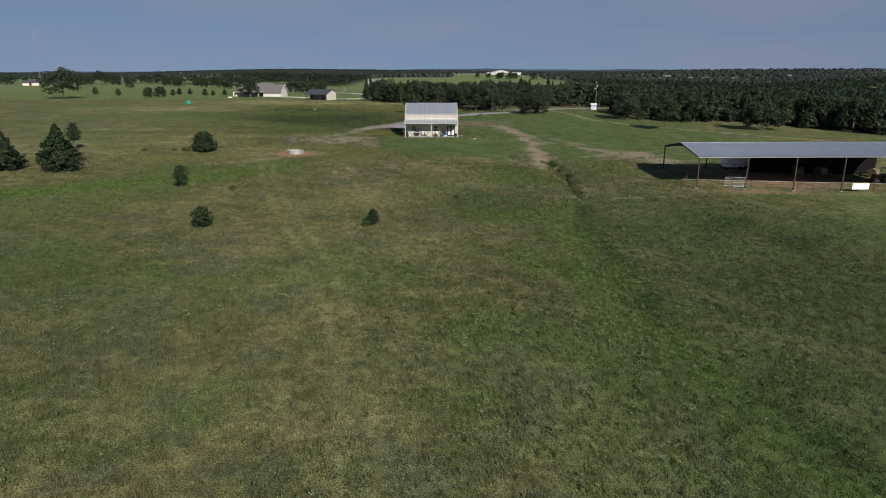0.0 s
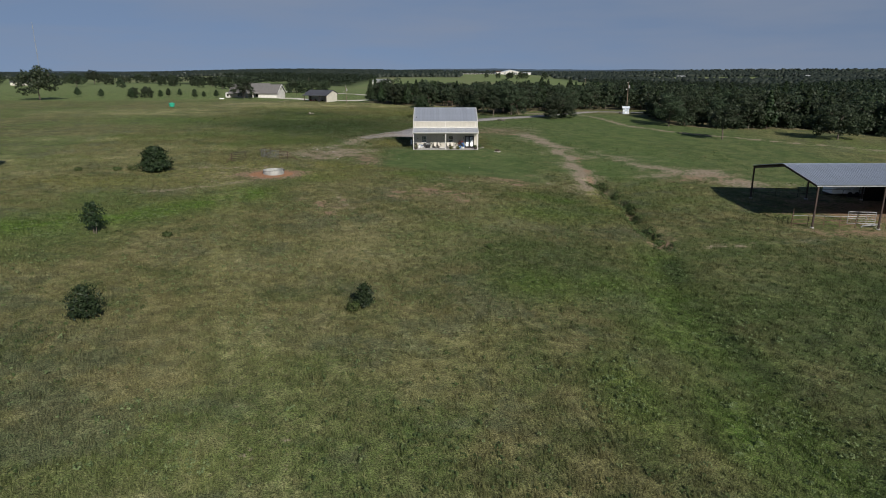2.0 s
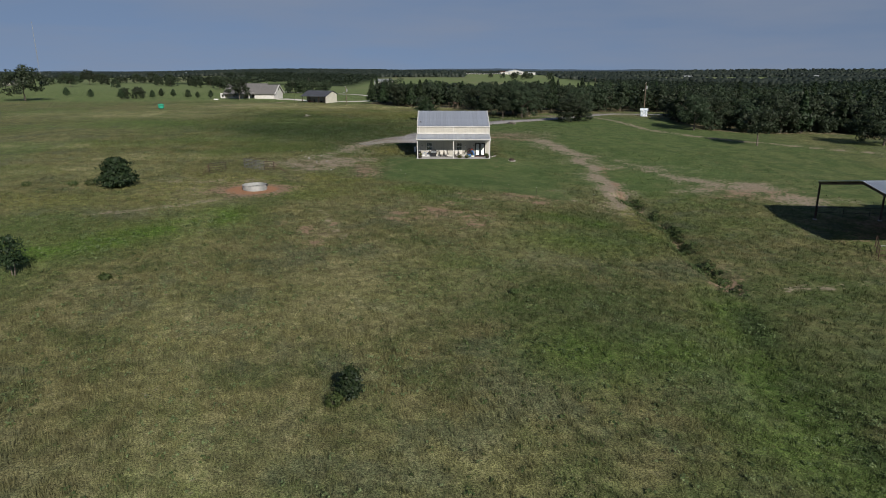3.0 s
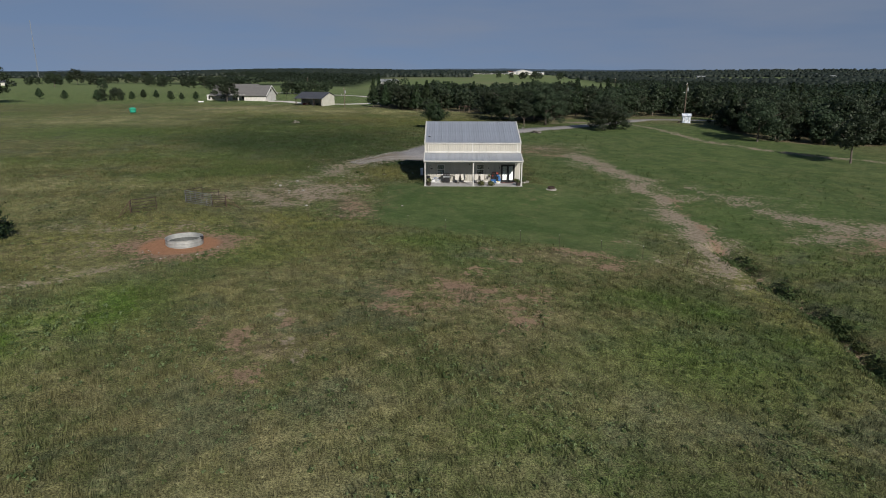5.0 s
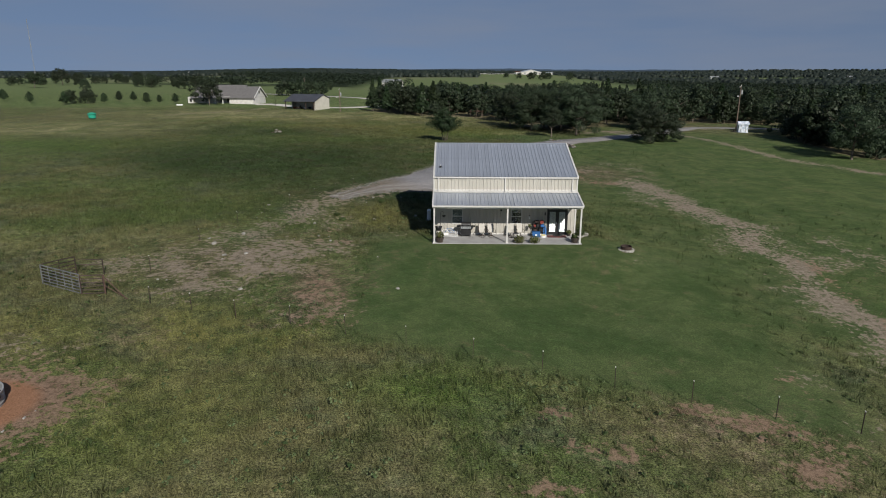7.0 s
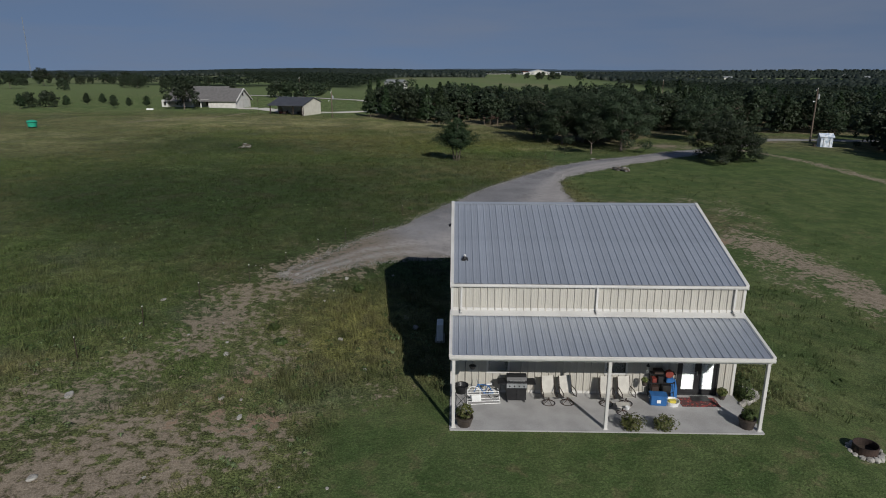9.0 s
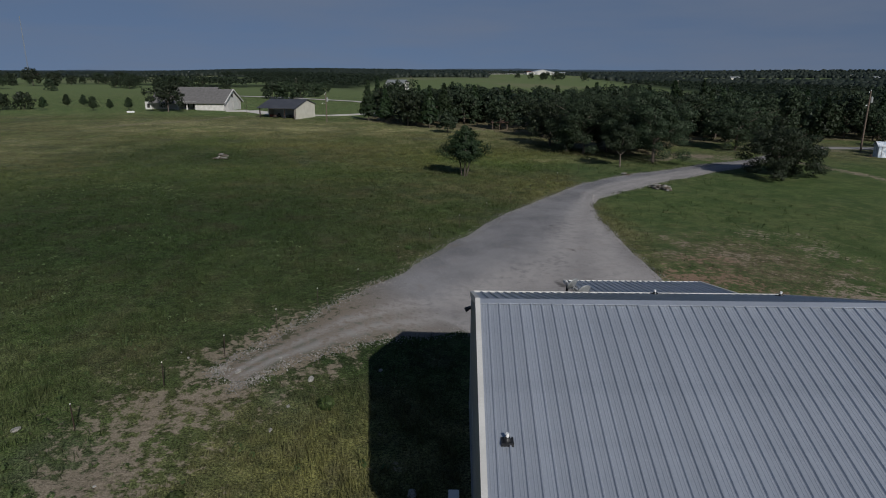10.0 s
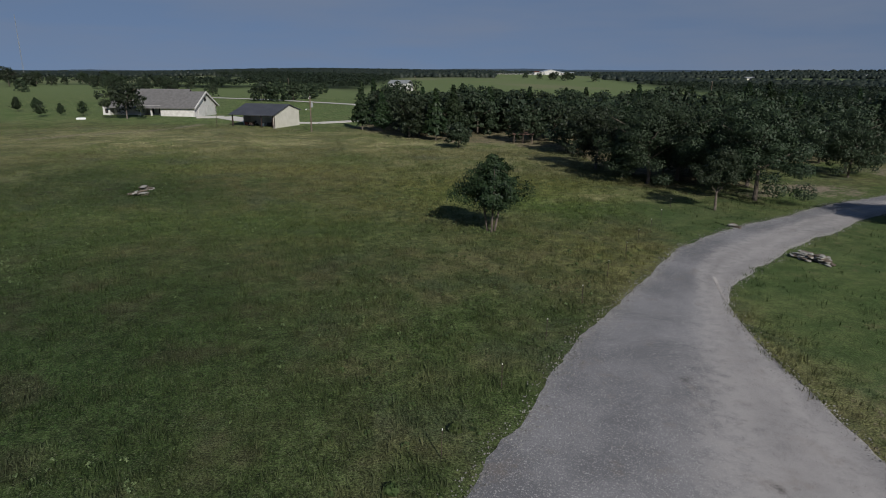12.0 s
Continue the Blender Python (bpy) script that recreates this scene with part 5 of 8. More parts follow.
f_ = thing("folding_lawn_frame", "folded white tubular lawn lounger lying on the porch floor", "lounger", pose(1.4, 1.75, SLAB, 0, 0, 6))
for k in range(3):
    part("tube_frame", Shape().path([(-0.7, 0.1 * k - .1, 0.05 + 0.07 * k), (0.7, 0.1 * k - .1, 0.06 + 0.07 * k), (0.7, 0.28 + .1 * k, 0.3 + .06 * k), (-0.7, 0.28 + .1 * k, 0.3 + .06 * k), (-0.7, 0.1 * k - .1, 0.05 + 0.07 * k)], 0.014, 6), WHITE_PLASTIC, f_)
part("webbing", Shape().box(-0.5, -0.1, 0.02, 0.3, 0.20, 0.212, Matrix.Rotation(0.5, 4, "X")), WHITE_PLASTIC, f_, "white woven webbing")

c = thing("cooler", "blue plastic ice chest with a white lid strip", "cooler", pose(8.82, 1.95, SLAB, 0, 0, -6))
part("body", Shape().box(-0.33, 0.33, -0.21, 0.21, 0.02, 0.40, chamfer=0.03), BLUE, c)
part("lid", Shape().box(-0.35, 0.35, -0.23, 0.23, 0.405, 0.47, chamfer=0.03), BLUE, c)
part("badge", Shape().box(-0.08, 0.08, -0.222, -0.214, 0.14, 0.28), WHITE_PLASTIC, c)
for x in (-0.35, 0.35):
    part("handle", Shape().path([(x, -0.1, 0.32), (x * 1.1, -0.1, 0.30), (x * 1.1, 0.1, 0.30), (x, 0.1, 0.32)], 0.012), WHITE_PLASTIC, c)
tub = thing("toy_tub", "pale tub with yellow toys beside the ice chest", "tub", pose(9.42, 1.9, SLAB))
part("tub", Shape().lathe([(0.0, 0.01), (0.24, 0.01), (0.29, 0.2), (0.31, 0.2), (0.25, 0.0)], 20), WHITE_PLASTIC, tub)
part("toy", Shape().box(-0.16, 0.14, -0.1, 0.08, 0.06, 0.22, chamfer=.03), YELLOW, tub, "yellow plastic toy")
rack = thing("storage_rack", "crowded rack of red and blue outdoor gear by the door", "rack", pose(9.1, 2.5, SLAB))
for x in (-0.5, 0.5):
    for y in (-0.16, 0.16):
        part("upright", Shape().tube((x, y, 0), (x, y, 1.2), 0.015), BLACK, rack)
for z in (0.3, 0.75, 1.15):
    part("shelf", Shape().box(-0.52, 0.52, -0.18, 0.18, z, z + 0.02), BLACK, rack)
for k, (x, z, w, h, mm) in enumerate(((-.36, .78, .10, .18, RED), (-.10, .78, .12, .28, BLACK), (.30, .78, .15, .2, BLUE), (-.3, .33, .16, .24, DARK_STEEL), (.2, .33, .2, .3, BLACK), (-.2, 1.18, .2, .16, DARK_STEEL))):
    part("gear", Shape().box(x - w, x + w, -.15, .15, z, z + h, pose(0, 0, 0, 0, 0, 0), chamfer=.03), mm, rack)
part("hose_reel", Shape().tube((0.22, -0.24, 1.22), (0.22, -0.1, 1.22), 0.17, 0.17, 18), RED, rack, "red hose reel")
bag = thing("folding_chair", "folded blue camp chair leaning by the door", "chair", pose(9.62, 2.42, SLAB, 0, 0, 20))
part("cloth", Shape().prism([(-.14, 0), (.14, 0), (.18, .4), (.1, .85), (-.1, .85), (-.18, .4)], -.07, .07, pose(0, 0, .02, 80, 0, 0)), BLUE, bag)
part("leg", Shape().path([(-.2, 0, 0), (.12, .1, .9)], .012).path([(.2, 0, 0), (-.12, .1, .9)], .012), BLACK, bag)

tagged(part("rug", Shape().box(9.80, 11.42, 1.72, 2.5, SLAB + 0.003, SLAB + 0.015), RUG), "red woven rug lying before the double door", "rug")
tagged(part("doormat", Shape().box(10.40, 11.16, 2.18, 2.62, SLAB + 0.019, SLAB + 0.034, chamfer=.02), BLACK), "black rubber doormat lying on the red rug", "doormat")


def cards(rng, n, centre, radii, size, up=0.0, shell=0.55, stretch=1.0, jitter=0.45):
    """n leaf clusters as bent diamonds, thick towards the outside of an egg-shaped space."""
    d = rng.normal(0, 1, (n, 3))
    d /= np.linalg.norm(d, axis=1)[:, None]
    rad = shell + (1 - shell) * rng.random(n) ** 0.6
    pos = np.asarray(centre) + d * np.asarray(radii) * rad[:, None]
    return card_faces(rng, pos, d + np.array((0, 0, up)), size, stretch, jitter)


def card_faces(rng, pos, out, size, stretch=1.0, jitter=0.45):
    n = len(pos)
    out = out + rng.normal(0, jitter, (n, 3))
    out /= np.linalg.norm(out, axis=1)[:, None] + 1e-9
    side = np.cross(out, rng.normal(0, 1, (n, 3)))
    side /= np.linalg.norm(side, axis=1)[:, None] + 1e-9
    fore = np.cross(out, side)
    s = (size * rng.uniform(0.6, 1.35, n))[:, None]
    v = np.stack([pos - side * s * 0.55 - fore * s * 0.35 * stretch, pos + side * s * 0.55 - fore * s * 0.35 * stretch, pos + fore * s * 0.7 * stretch + out * s * 0.15], 1).reshape(-1, 3)
    return v, np.arange(3 * n).reshape(-1, 3)


def foliage(name, chunks, material, plan=False):
    vs, fs, k = [], [], 0
    for v, f in chunks:
        vs.append(v), fs.append(f + k)
        k += len(v)
    return soup(name, np.concatenate(vs), np.concatenate(fs), material, plan)


nr = np.random.default_rng(3)


def potted(name, label, m, r, h, leaf, bushy, size=0.09, n=260, pot=TERRACOTTA_DARK):
    o = thing(name, label, "potted plant", m)
    part("pot", Shape().lathe([(0, 0), (r * .72, 0), (r * .95, h * .8), (r * 1.02, h * .82), (r, h), (r * .9, h), (r * .86, h * .85)], 20), pot, o)
    part("soil", Shape().lathe([(0, h * .86), (r * .88, h * .86)], 20), SOIL, o)
    part("foliage", foliage("foliage", [cards(nr, n, (0, 0, h + bushy * .6), (bushy, bushy, bushy * .8), size)], leaf), None, o)
    return o


potted("planter", "dark pot with pale trailing flowers at the porch corner", pose(0.56, 0.06, SLAB), 0.36, 0.40, FLOWER_LEAF, 0.36)
potted("planter", "dark round pot with green plant at the porch corner", pose(11.80, 0.16, SLAB), 0.34, 0.42, SHRUB_LEAF, 0.26)
potted("planter", "small pot of trailing green leaves beside the door", pose(11.72, 2.45, SLAB), 0.17, 0.2, FLOWER_LEAF, 0.22)
stand = thing("plant_stand", "black wire stand holding a dark round tub", "plant stand", pose(0.45, 1.6, SLAB))
for x in (-.22, .22):
    for y in (-.2, .2):
        part("leg", Shape().tube((x, y, 0), (x, y, 0.66), 0.012), BLACK, stand)
part("brace", Shape().path([(-.22, -.2, .05), (.22, -.2, .6)], .01).path([(.22, -.2, .05), (-.22, -.2, .6)], .01), BLACK, stand)
part("tub", Shape().lathe([(0, .62), (.22, .62), (.29, .95), (.31, .96), (.27, .94), (.2, .8), (0, .8)], 20), BLACK, stand)
hook = thing("shepherd_hook", "tall black iron hook beside the porch post", "hook", pose(0.6, 1.3, SLAB))
part("rod", Shape().path([(0, 0, 0), (0, 0, 2.1), (.06, 0, 2.3), (.2, 0, 2.34), (.3, 0, 2.22)], .012), BLACK, hook)
part("basket", Shape().lathe([(0, 1.85), (.1, 1.86), (.16, 1.98), (.155, 1.985), (0, 1.9)], 14, pose(.3, 0, 0)).path([(.3, 0, 2.22), (.3, 0, 1.98)], .006), BLACK, hook)
for x, r in ((7.15, .47), (8.42, .44)):
    o = thing("porch_shrub", "round flowering shrub at the front edge of the porch", "shrub", pose(x, -0.12, SLAB))
    part("stems", Shape().path([(0, 0, 0), (.08, .05, .3)], .014).path([(0, 0, 0), (-.1, 0, .3)], .014).path([(0, 0, 0), (0, -.1, .32)], .014), BARK, o)
    part("foliage", foliage("foliage", [cards(nr, 520, (0, 0, r * .72), (r, r * .85, r * .72), 0.075, .3, .3), cards(nr, 160, (r * .2, -.05, r * .8), (r * 1.15, r, r * .8), 0.06, .3, .7)], FLOWER_LEAF), None, o)
for x, z in ((5.75, 2.35), (8.15, 1.9)):
    o = thing("hanging_chime", "small dark wind chime hanging under the porch roof", "wind chime", pose(x, 1.6, 0))
    part("string", Shape().tube((0, 0, z), (0, 0, 3.28), .004, .004, 4), BLACK, o)
    part("bell", Shape().lathe([(0, z + .02), (.07, z - .1), (.075, z - .12), (0, z - .06)], 12), BLACK, o)
    for i in range(4):
        part("rod", Shape().tube((.04 * math.cos(i * 1.57), .04 * math.sin(i * 1.57), z - .12), (.04 * math.cos(i * 1.57), .04 * math.sin(i * 1.57), z - .4), .008, .008, 6), GALV, o)
potted("planter", "small hanging pot of white flowers by the wall", pose(8.3, 2.3, 0.55), .12, .16, FLOWER_LEAF, .15, .06, 120)
part("bracket", Shape().path([(0, .3, .1), (0, 0, -.03)], .01), BLACK, bpy.data.objects["planter.003"])

# flower bed at the east side
bed = thing("flower_bed", "stone-edged bed of green shrubs beside the house", "flower bed", pose(0, 0, 0))
rr = random.Random(4)
for k in range(13):
    a = k / 12 * math.pi
    x, y = 12.42 + 0.95 * math.sin(a), 2.0 + 2.0 * (k / 12)
    part("stone", Shape().rock((x, y, gz(x, y) + .05), (rr.uniform(.16, .26), rr.uniform(.12, .2), .15), rr), STONE, bed)
part("shrub", foliage("shrub", [cards(nr, 420, (12.78, 2.9, .25), (.38, .8, .42), .1), cards(nr, 120, (12.8, 2.4, .1), (.3, .3, .25), .1)], SHRUB_LEAF), None, bed)

pit = thing("fire_pit", "dark steel fire ring set on stacked pale stones", "fire pit", pose(15.8, -1.0, gz(15.8, -1.0)))
part("ring", Shape().lathe([(.40, .05), (.42, .40), (.45, .40), (.43, .05)], 24), DARK_STEEL, pit)
part("ash", Shape().lathe([(0, .1), (.4, .1)], 24), SOIL, pit)
for k in range(14):
    a = k / 14 * 2 * math.pi
    part("stone", Shape().rock((.56 * math.cos(a), .56 * math.sin(a), .06), (rr.uniform(.13, .19), rr.uniform(.1, .15), .14), rr), STONE, pit)

# ------------------------------------------------------------------ open pole barn
BX0, BAY, BN = 48.5, 7.83, 5
BYF, BYB = -48.6, -33.2
BFZ, BEZ, BRZ = -3.3, 1.40, 2.72          # yard, eaves, ridge
BX1 = BX0 + BAY * BN
barn = thing("pole_barn", "long open pole barn with dark steel frame and pale blue-grey roof", "barn")


def barn_y(k):
    return BYF + (BYB - BYF) * k


for i in range(BN + 1):
    x = BX0 + i * BAY
    for y in (BYF, BYB):
        g0 = gz(x, y)
        post = part("post", Shape().box(x - 0.09, x + 0.09, y - 0.09, y + 0.09, g0 - 0.3, BEZ, chamfer=0.015), DARK_STEEL, barn)
        part("footing", Shape().lathe([(0, 0.12), (0.22, 0.12), (0.26, -0.2)], 12, pose(x, y, g0)), CONCRETE, post, "pale concrete footing")
    ym = (BYF + BYB) / 2
    for y in (BYF, BYB):
        d = Vector((0, ym - y, BRZ - BEZ))
        part("rafter", Shape().box(-0.06, 0.06, 0, 1, -0.2, 0.02, Matrix.Translation((x, y, BEZ)) @ Matrix(((1, 0, 0, 0), (0, d.y, 0, 0), (0, d.z, 1, 0), (0, 0, 0, 1)))), DARK_STEEL, barn)
for k in range(13):
    f_ = k / 12
    y = barn_y(f_)
    z = BEZ + (BRZ - BEZ) * (1 - abs(f_ - 0.5) * 2) + 0.03
    part("purlin", Shape().box(BX0 - 0.25, BX1 + 0.25, y - 0.03, y + 0.03, z, z + 0.12), DARK_STEEL, barn)
broof = part("roof", Shape().box(BX0 - 0.3, BX1 + 0.3, (BYF + BYB) / 2 - 0.2, (BYF + BYB) / 2 + 0.2, BRZ + 0.16, BRZ + 0.22), BARN_ROOF, barn)
for sy, y0 in ((1, BYF - 0.25), (-1, BYB + 0.25)):
    d = Vector((0, ((BYF + BYB) / 2 - y0), BRZ - BEZ + 0.06))
    n = int((BX1 - BX0 + 0.6) / 0.3048)
    for k in range(n):
        x = BX0 - 0.3 + k * 0.3048 if sy > 0 else BX1 + 0.3 - k * 0.3048
        lay("roof_panel", broof, d.length, BARN_ROOF, (x, y0, BEZ + 0.16), (sy, 0, 0), d)
part("eave_strut", Shape().box(BX0 - 0.2, BX1 + 0.2, BYF - 0.1, BYF - 0.02, BEZ - 0.05, BEZ + 0.13), GALV, barn)
for (i, a, b) in ((1, BEZ - 0.3, 0.3), (1, 0.3, BEZ - 0.3), (3, BEZ - 0.3, 0.3), (3, 0.3, BEZ - 0.3)):
    x = BX0 + i * BAY
    part("brace_rod", Shape().tube((x + 0.1, BYB, gz(x, BYB) + 1.4 if a < b else BEZ - 0.3), (x + BAY - 0.1, BYB, BEZ - 0.3 if a < b else gz(x, BYB) + 1.4), 0.02), DARK_STEEL, barn)
# added black sheet: stands for the dark seen through the barn's open back
part("back_wall", Shape().box(BX0 + 2.02 * BAY, BX1, BYB - 0.22, BYB - 0.12, -3.6, -0.1), BARN_SHADE, barn, "near-black sheet added for the dark depth of the open barn")
part("gable_infill", Shape().box(BX0 + 4.0 * BAY, BX0 + 4.6 * BAY, BYB - 0.35, BYB - 0.25, gz(80, BYB), 0.9), BARN_SHADE, barn, "tack room wall in the same shade black")


def pipe_fence(name, label, a, b, n, h=1.25, rails=3, mat=RUST, rail_mat=RUST, group="barn pens"):
    o = thing(name, label, "fence", None, group)
    for i in range(n + 1):
        f_ = i / n
        x, y = a[0] + (b[0] - a[0]) * f_, a[1] + (b[1] - a[1]) * f_
        part("fence_post", Shape().tube((x, y, gz(x, y) - .2), (x, y, gz(x, y) + h), .038, .038, 8), mat, o)
    for r in range(rails):
        z = h * (r + 1) / rails - (0.02 if r == rails - 1 else 0.06)
        pts = [(a[0] + (b[0] - a[0]) * i / n, a[1] + (b[1] - a[1]) * i / n) for i in range(n + 1)]
        part("rail", Shape().path([(x, y, gz(x, y) + z) for x, y in pts], .03, 6), rail_mat if r == rails - 1 else mat, o)
    return o


pipe_fence("pipe_fence", "rusty pipe pen fence along the front of the barn", (BX0 - 2.2, BYF + 0.5), (BX0 + 5.4, BYF + 0.5), 4, 1.35, 3, RUST, GALV)
pipe_fence("pipe_fence", "rusty pipe pen fence along the front of the barn", (BX0 + 9.0, BYF + 0.4), (BX1, BYF + 0.4), 12, 1.35, 3, RUST, GALV)
pipe_fence("pipe_fence", "dark pipe pen fence along the back of the barn", (BX0 + 1.0, BYB + 1.4), (BX1, BYB + 1.0), 12, 1.2, 2, DARK_STEEL, DARK_STEEL)
pipe_fence("pipe_fence", "rusty pipe pen fence closing the barn's west end", (BX0 - 2.2, BYF + 0.5), (BX0 + 0.2, BYF + 4.6), 2)


def tube_gate(name, label, a, b, h, rails, mat, lean=0.0, stays=2, group="livestock panels"):
    """A livestock panel of round tube between two points."""
    o = thing(name, label, "livestock panel", None, group)
    za, zb = gz(*a) + 0.06, gz(*b) + 0.06
    n = Vector((b[1] - a[1], a[0] - b[0], 0)).normalized() * lean
    at = lambda k, z: Vector((a[0] + (b[0] - a[0]) * k, a[1] + (b[1] - a[1]) * k, za + (zb - za) * k + z)) + n * z
    part("frame", Shape().path([at(0, 0), at(0, h), at(1, h), at(1, 0), at(0, 0)], .036, 8), mat, o)
    for r in range(1, rails):
        part("rail", Shape().tube(at(0, h * r / rails), at(1, h * r / rails), .028), mat, o)
    for k in range(1, stays + 1):
        part("stay", Shape().tube(at(k / (stays + 1), 0), at(k / (stays + 1), h), .022), mat, o)
    return o


tube_gate("livestock_gate", "silver tube gate leaning in the barn's front pen", (BX0 + 5.6, BYF + 2.4), (BX0 + 9.0, BYF + 2.4), 1.4, 5, GREY_PIPE)
o = thing("feed_rack", "low pale metal feeder standing at the barn gate", "feeder", pose(BX0 + 7.0, BYF + 1.0, gz(BX0 + 7.0, BYF + 1.0)))
for k in range(5):
    part("bar", Shape().tube((-0.9 + k * .2, -.4, .2 + .06 * k), (.9 + k * .2, -.2, .2 + .06 * k), .025), GREY_PIPE, o)
for x in (-.8, .9):
    part("leg", Shape().tube((x, -.4, 0), (x + .3, -.3, .5), .03), GREY_PIPE, o)
sx, sy_ = 75.0, BYF - 0.1
o = thing("sign_board", "blank white board hung on the barn fence", "sign", pose(sx, sy_, gz(sx, sy_)))
part("board", Shape().box(-1.35, 1.35, -.05, 0, .45, 1.45, chamfer=.0), WHITE_PLASTIC, o)
for x in (-1.1, 1.1):
    part("post", Shape().tube((x, .05, -.1), (x, .05, 1.3), .03), RUST, o)
o = thing("storage_container", "white box trailer parked behind the barn frame", "trailer", pose(65.2, -30.2, gz(65.2, -30.2)))
part("body", Shape().box(-4.2, 1.2, -1.2, 1.2, .5, 3.1, chamfer=.06), WHITE_PLASTIC, o)
part("chassis", Shape().box(-4.4, 1.9, -.9, .9, .32, .5), DARK_STEEL, o)
for x in (-1.6, -.6):
    for y in (-1.1, 1.1):
        part("wheel", Shape().tube((x, y - .12, .38), (x, y + .12, .38), .38, .38, 16), BLACK, o)
part("ladder", Shape().path([(-.3, -1.24, .4), (-.3, -1.24, 3.2)], .03).path([(.2, -1.24, .4), (.2, -1.24, 3.2)], .03).path([(-.3, -1.24, 1.2), (.2, -1.24, 1.2)], .02).path([(-.3, -1.24, 1.8), (.2, -1.24, 1.8)], .02).path([(-.3, -1.24, 2.4), (.2, -1.24, 2.4)], .02), DARK_STEEL, o)
for k, (x, y) in enumerate(((72, -35.6), (76.5, -35.2), (85.6, -36.0))):
    o = thing("hay_bale", "round brown hay bale stored under the barn roof", "hay bale", pose(x, y, gz(x, y), 0, 0, 17 * k), "hay bales")
    part("bale", Shape().tube((-.75, 0, .78), (.75, 0, .78), .8, .8, 22), HAY, o)
    part("twine", Shape().lathe([(.81, -.3), (.812, -.28), (.81, -.26)], 22, pose(0, 0, .78, 0, 90, 0)), SLING, o)
o = thing("tractor", "dark parked tractor standing under the barn roof", "tractor", pose(84, -41, gz(84, -41), 0, 0, 90))
part("hood", Shape().box(-.4, .4, .2, 1.9, .75, 1.45, chamfer=.08), DARK_STEEL, o)
part("cab_frame", Shape().path([(-.6, -.8, .9), (-.55, -.8, 2.5), (.55, -.8, 2.5), (.6, -.8, .9)], .04).path([(-.6, .2, .9), (-.55, .1, 2.5), (.55, .1, 2.5), (.6, .2, .9)], .04), BLACK, o)
part("canopy", Shape().box(-.7, .7, -1, .3, 2.5, 2.58, chamfer=.1), DARK_STEEL, o)
part("seat", Shape().box(-.28, .28, -.7, -.2, .9, 1.05, chamfer=.05).box(-.28, .28, -.78, -.66, 1.05, 1.5), BLACK, o)
for x in (-.75, .75):
    part("rear_wheel", Shape().tube((x - .2, -.5, .75), (x + .2, -.5, .75), .75, .75, 20), BLACK, o)
    part("front_wheel", Shape().tube((x * .9 - .12, 1.5, .4), (x * .9 + .12, 1.5, .4), .4, .4, 16), BLACK, o)

# ------------------------------------------------------------------ stock tank and panels
Site.plan = True
TX, TY = -20.0, -19.3
tz = gz(TX, TY) - 0.04
tank = thing("stock_tank", "round galvanised stock tank half full of dark water", "water tank", pose(TX, TY, tz))
ribs = [(1.50, 0.0), (1.50, 0.10), (1.53, 0.13), (1.53, 0.16), (1.50, 0.19), (1.50, 0.34), (1.53, 0.37), (1.53, 0.40), (1.50, 0.43), (1.50, 0.60), (1.54, 0.62), (1.55, 0.645), (1.52, 0.66), (1.48, 0.645), (1.48, 0.02), (0, 0.02)]
part("shell", Shape().lathe(ribs, 48), TANK_STEEL, tank, smooth=False)
part("water", Shape().lathe([(0, 0.26), (1.475, 0.26)], 48), WATER, tank, "dark still water")
part("float_box", Shape().box(1.40, 1.64, -.12, .12, .5, .72, chamfer=.02), BLACK, tank)
for k in range(16):
    a, r = rr.uniform(-2.6, .2), rr.uniform(1.9, 3.2)
    x, y = TX + r * math.cos(a), TY + r * math.sin(a)
    s_ = rr.uniform(.03, .08)
    tagged(part("loose_stone", Shape().rock((x, y, gz(x, y) + s_ * .3), (s_, s_ * .8, s_ * .6), rr), STONE), "small pale stone on red soil by the tank", "stone", "loose stones")

tube_gate("corral_panel", "dark rusty tube livestock panel standing in the grass", (-28.9, -12.4), (-27.1, -11.2), 1.2, 4, DARK_STEEL, stays=0)
tube_gate("corral_panel", "grey tube gate closing one side of the small pen", (-25.5, -8.6), (-22.15, -9.7), 1.2, 6, DULL_PIPE, stays=4)
tube_gate("corral_panel", "dark rusty tube livestock panel of the small pen", (-22.1, -9.72), (-20.8, -9.5), 1.15, 5, DARK_STEEL, stays=0)
tube_gate("corral_panel", "dark rusty tube livestock panel at the back of the pen", (-25.5, -8.45), (-24.35, -7.2), 1.2, 5, DARK_STEEL, stays=1)
o = thing("pen_rail", "pair of slack pipe rails behind the small pen", "fence rail", None)
for z in (.75, 1.1):
    part("rail", Shape().tube((-24.3, -7.2, gz(-24.3, -7.2) + z), (-22.7, -6.9, gz(-22.7, -6.9) + z - .12), .024), DARK_STEEL, o)
part("upright", Shape().tube((-22.7, -6.9, gz(-22.7, -6.9) - .2), (-22.7, -6.9, gz(-22.7, -6.9) + 1.05), .035), DARK_STEEL, o)
for a, b in (((-20.75, -9.5), (-19.0, -10.1)), ((-28.95, -12.5), (-29.2, -14.1))):
    o = thing("brace_post", "slanting rusty pipe braces at the pen corner", "fence brace", None, "pen braces")
    part("upper_brace", Shape().tube((*a, gz(*a) + 1.12), (*b, gz(*b) + .03), .028), RUST, o)
    part("lower_brace", Shape().tube((*a, gz(*a) + .55), (b[0], b[1] + .05, gz(*b) + .03), .024), RUST, o)
    part("upright", Shape().tube((*a, gz(*a) - .2), (*a, gz(*a) + 1.2), .038), RUST, o)


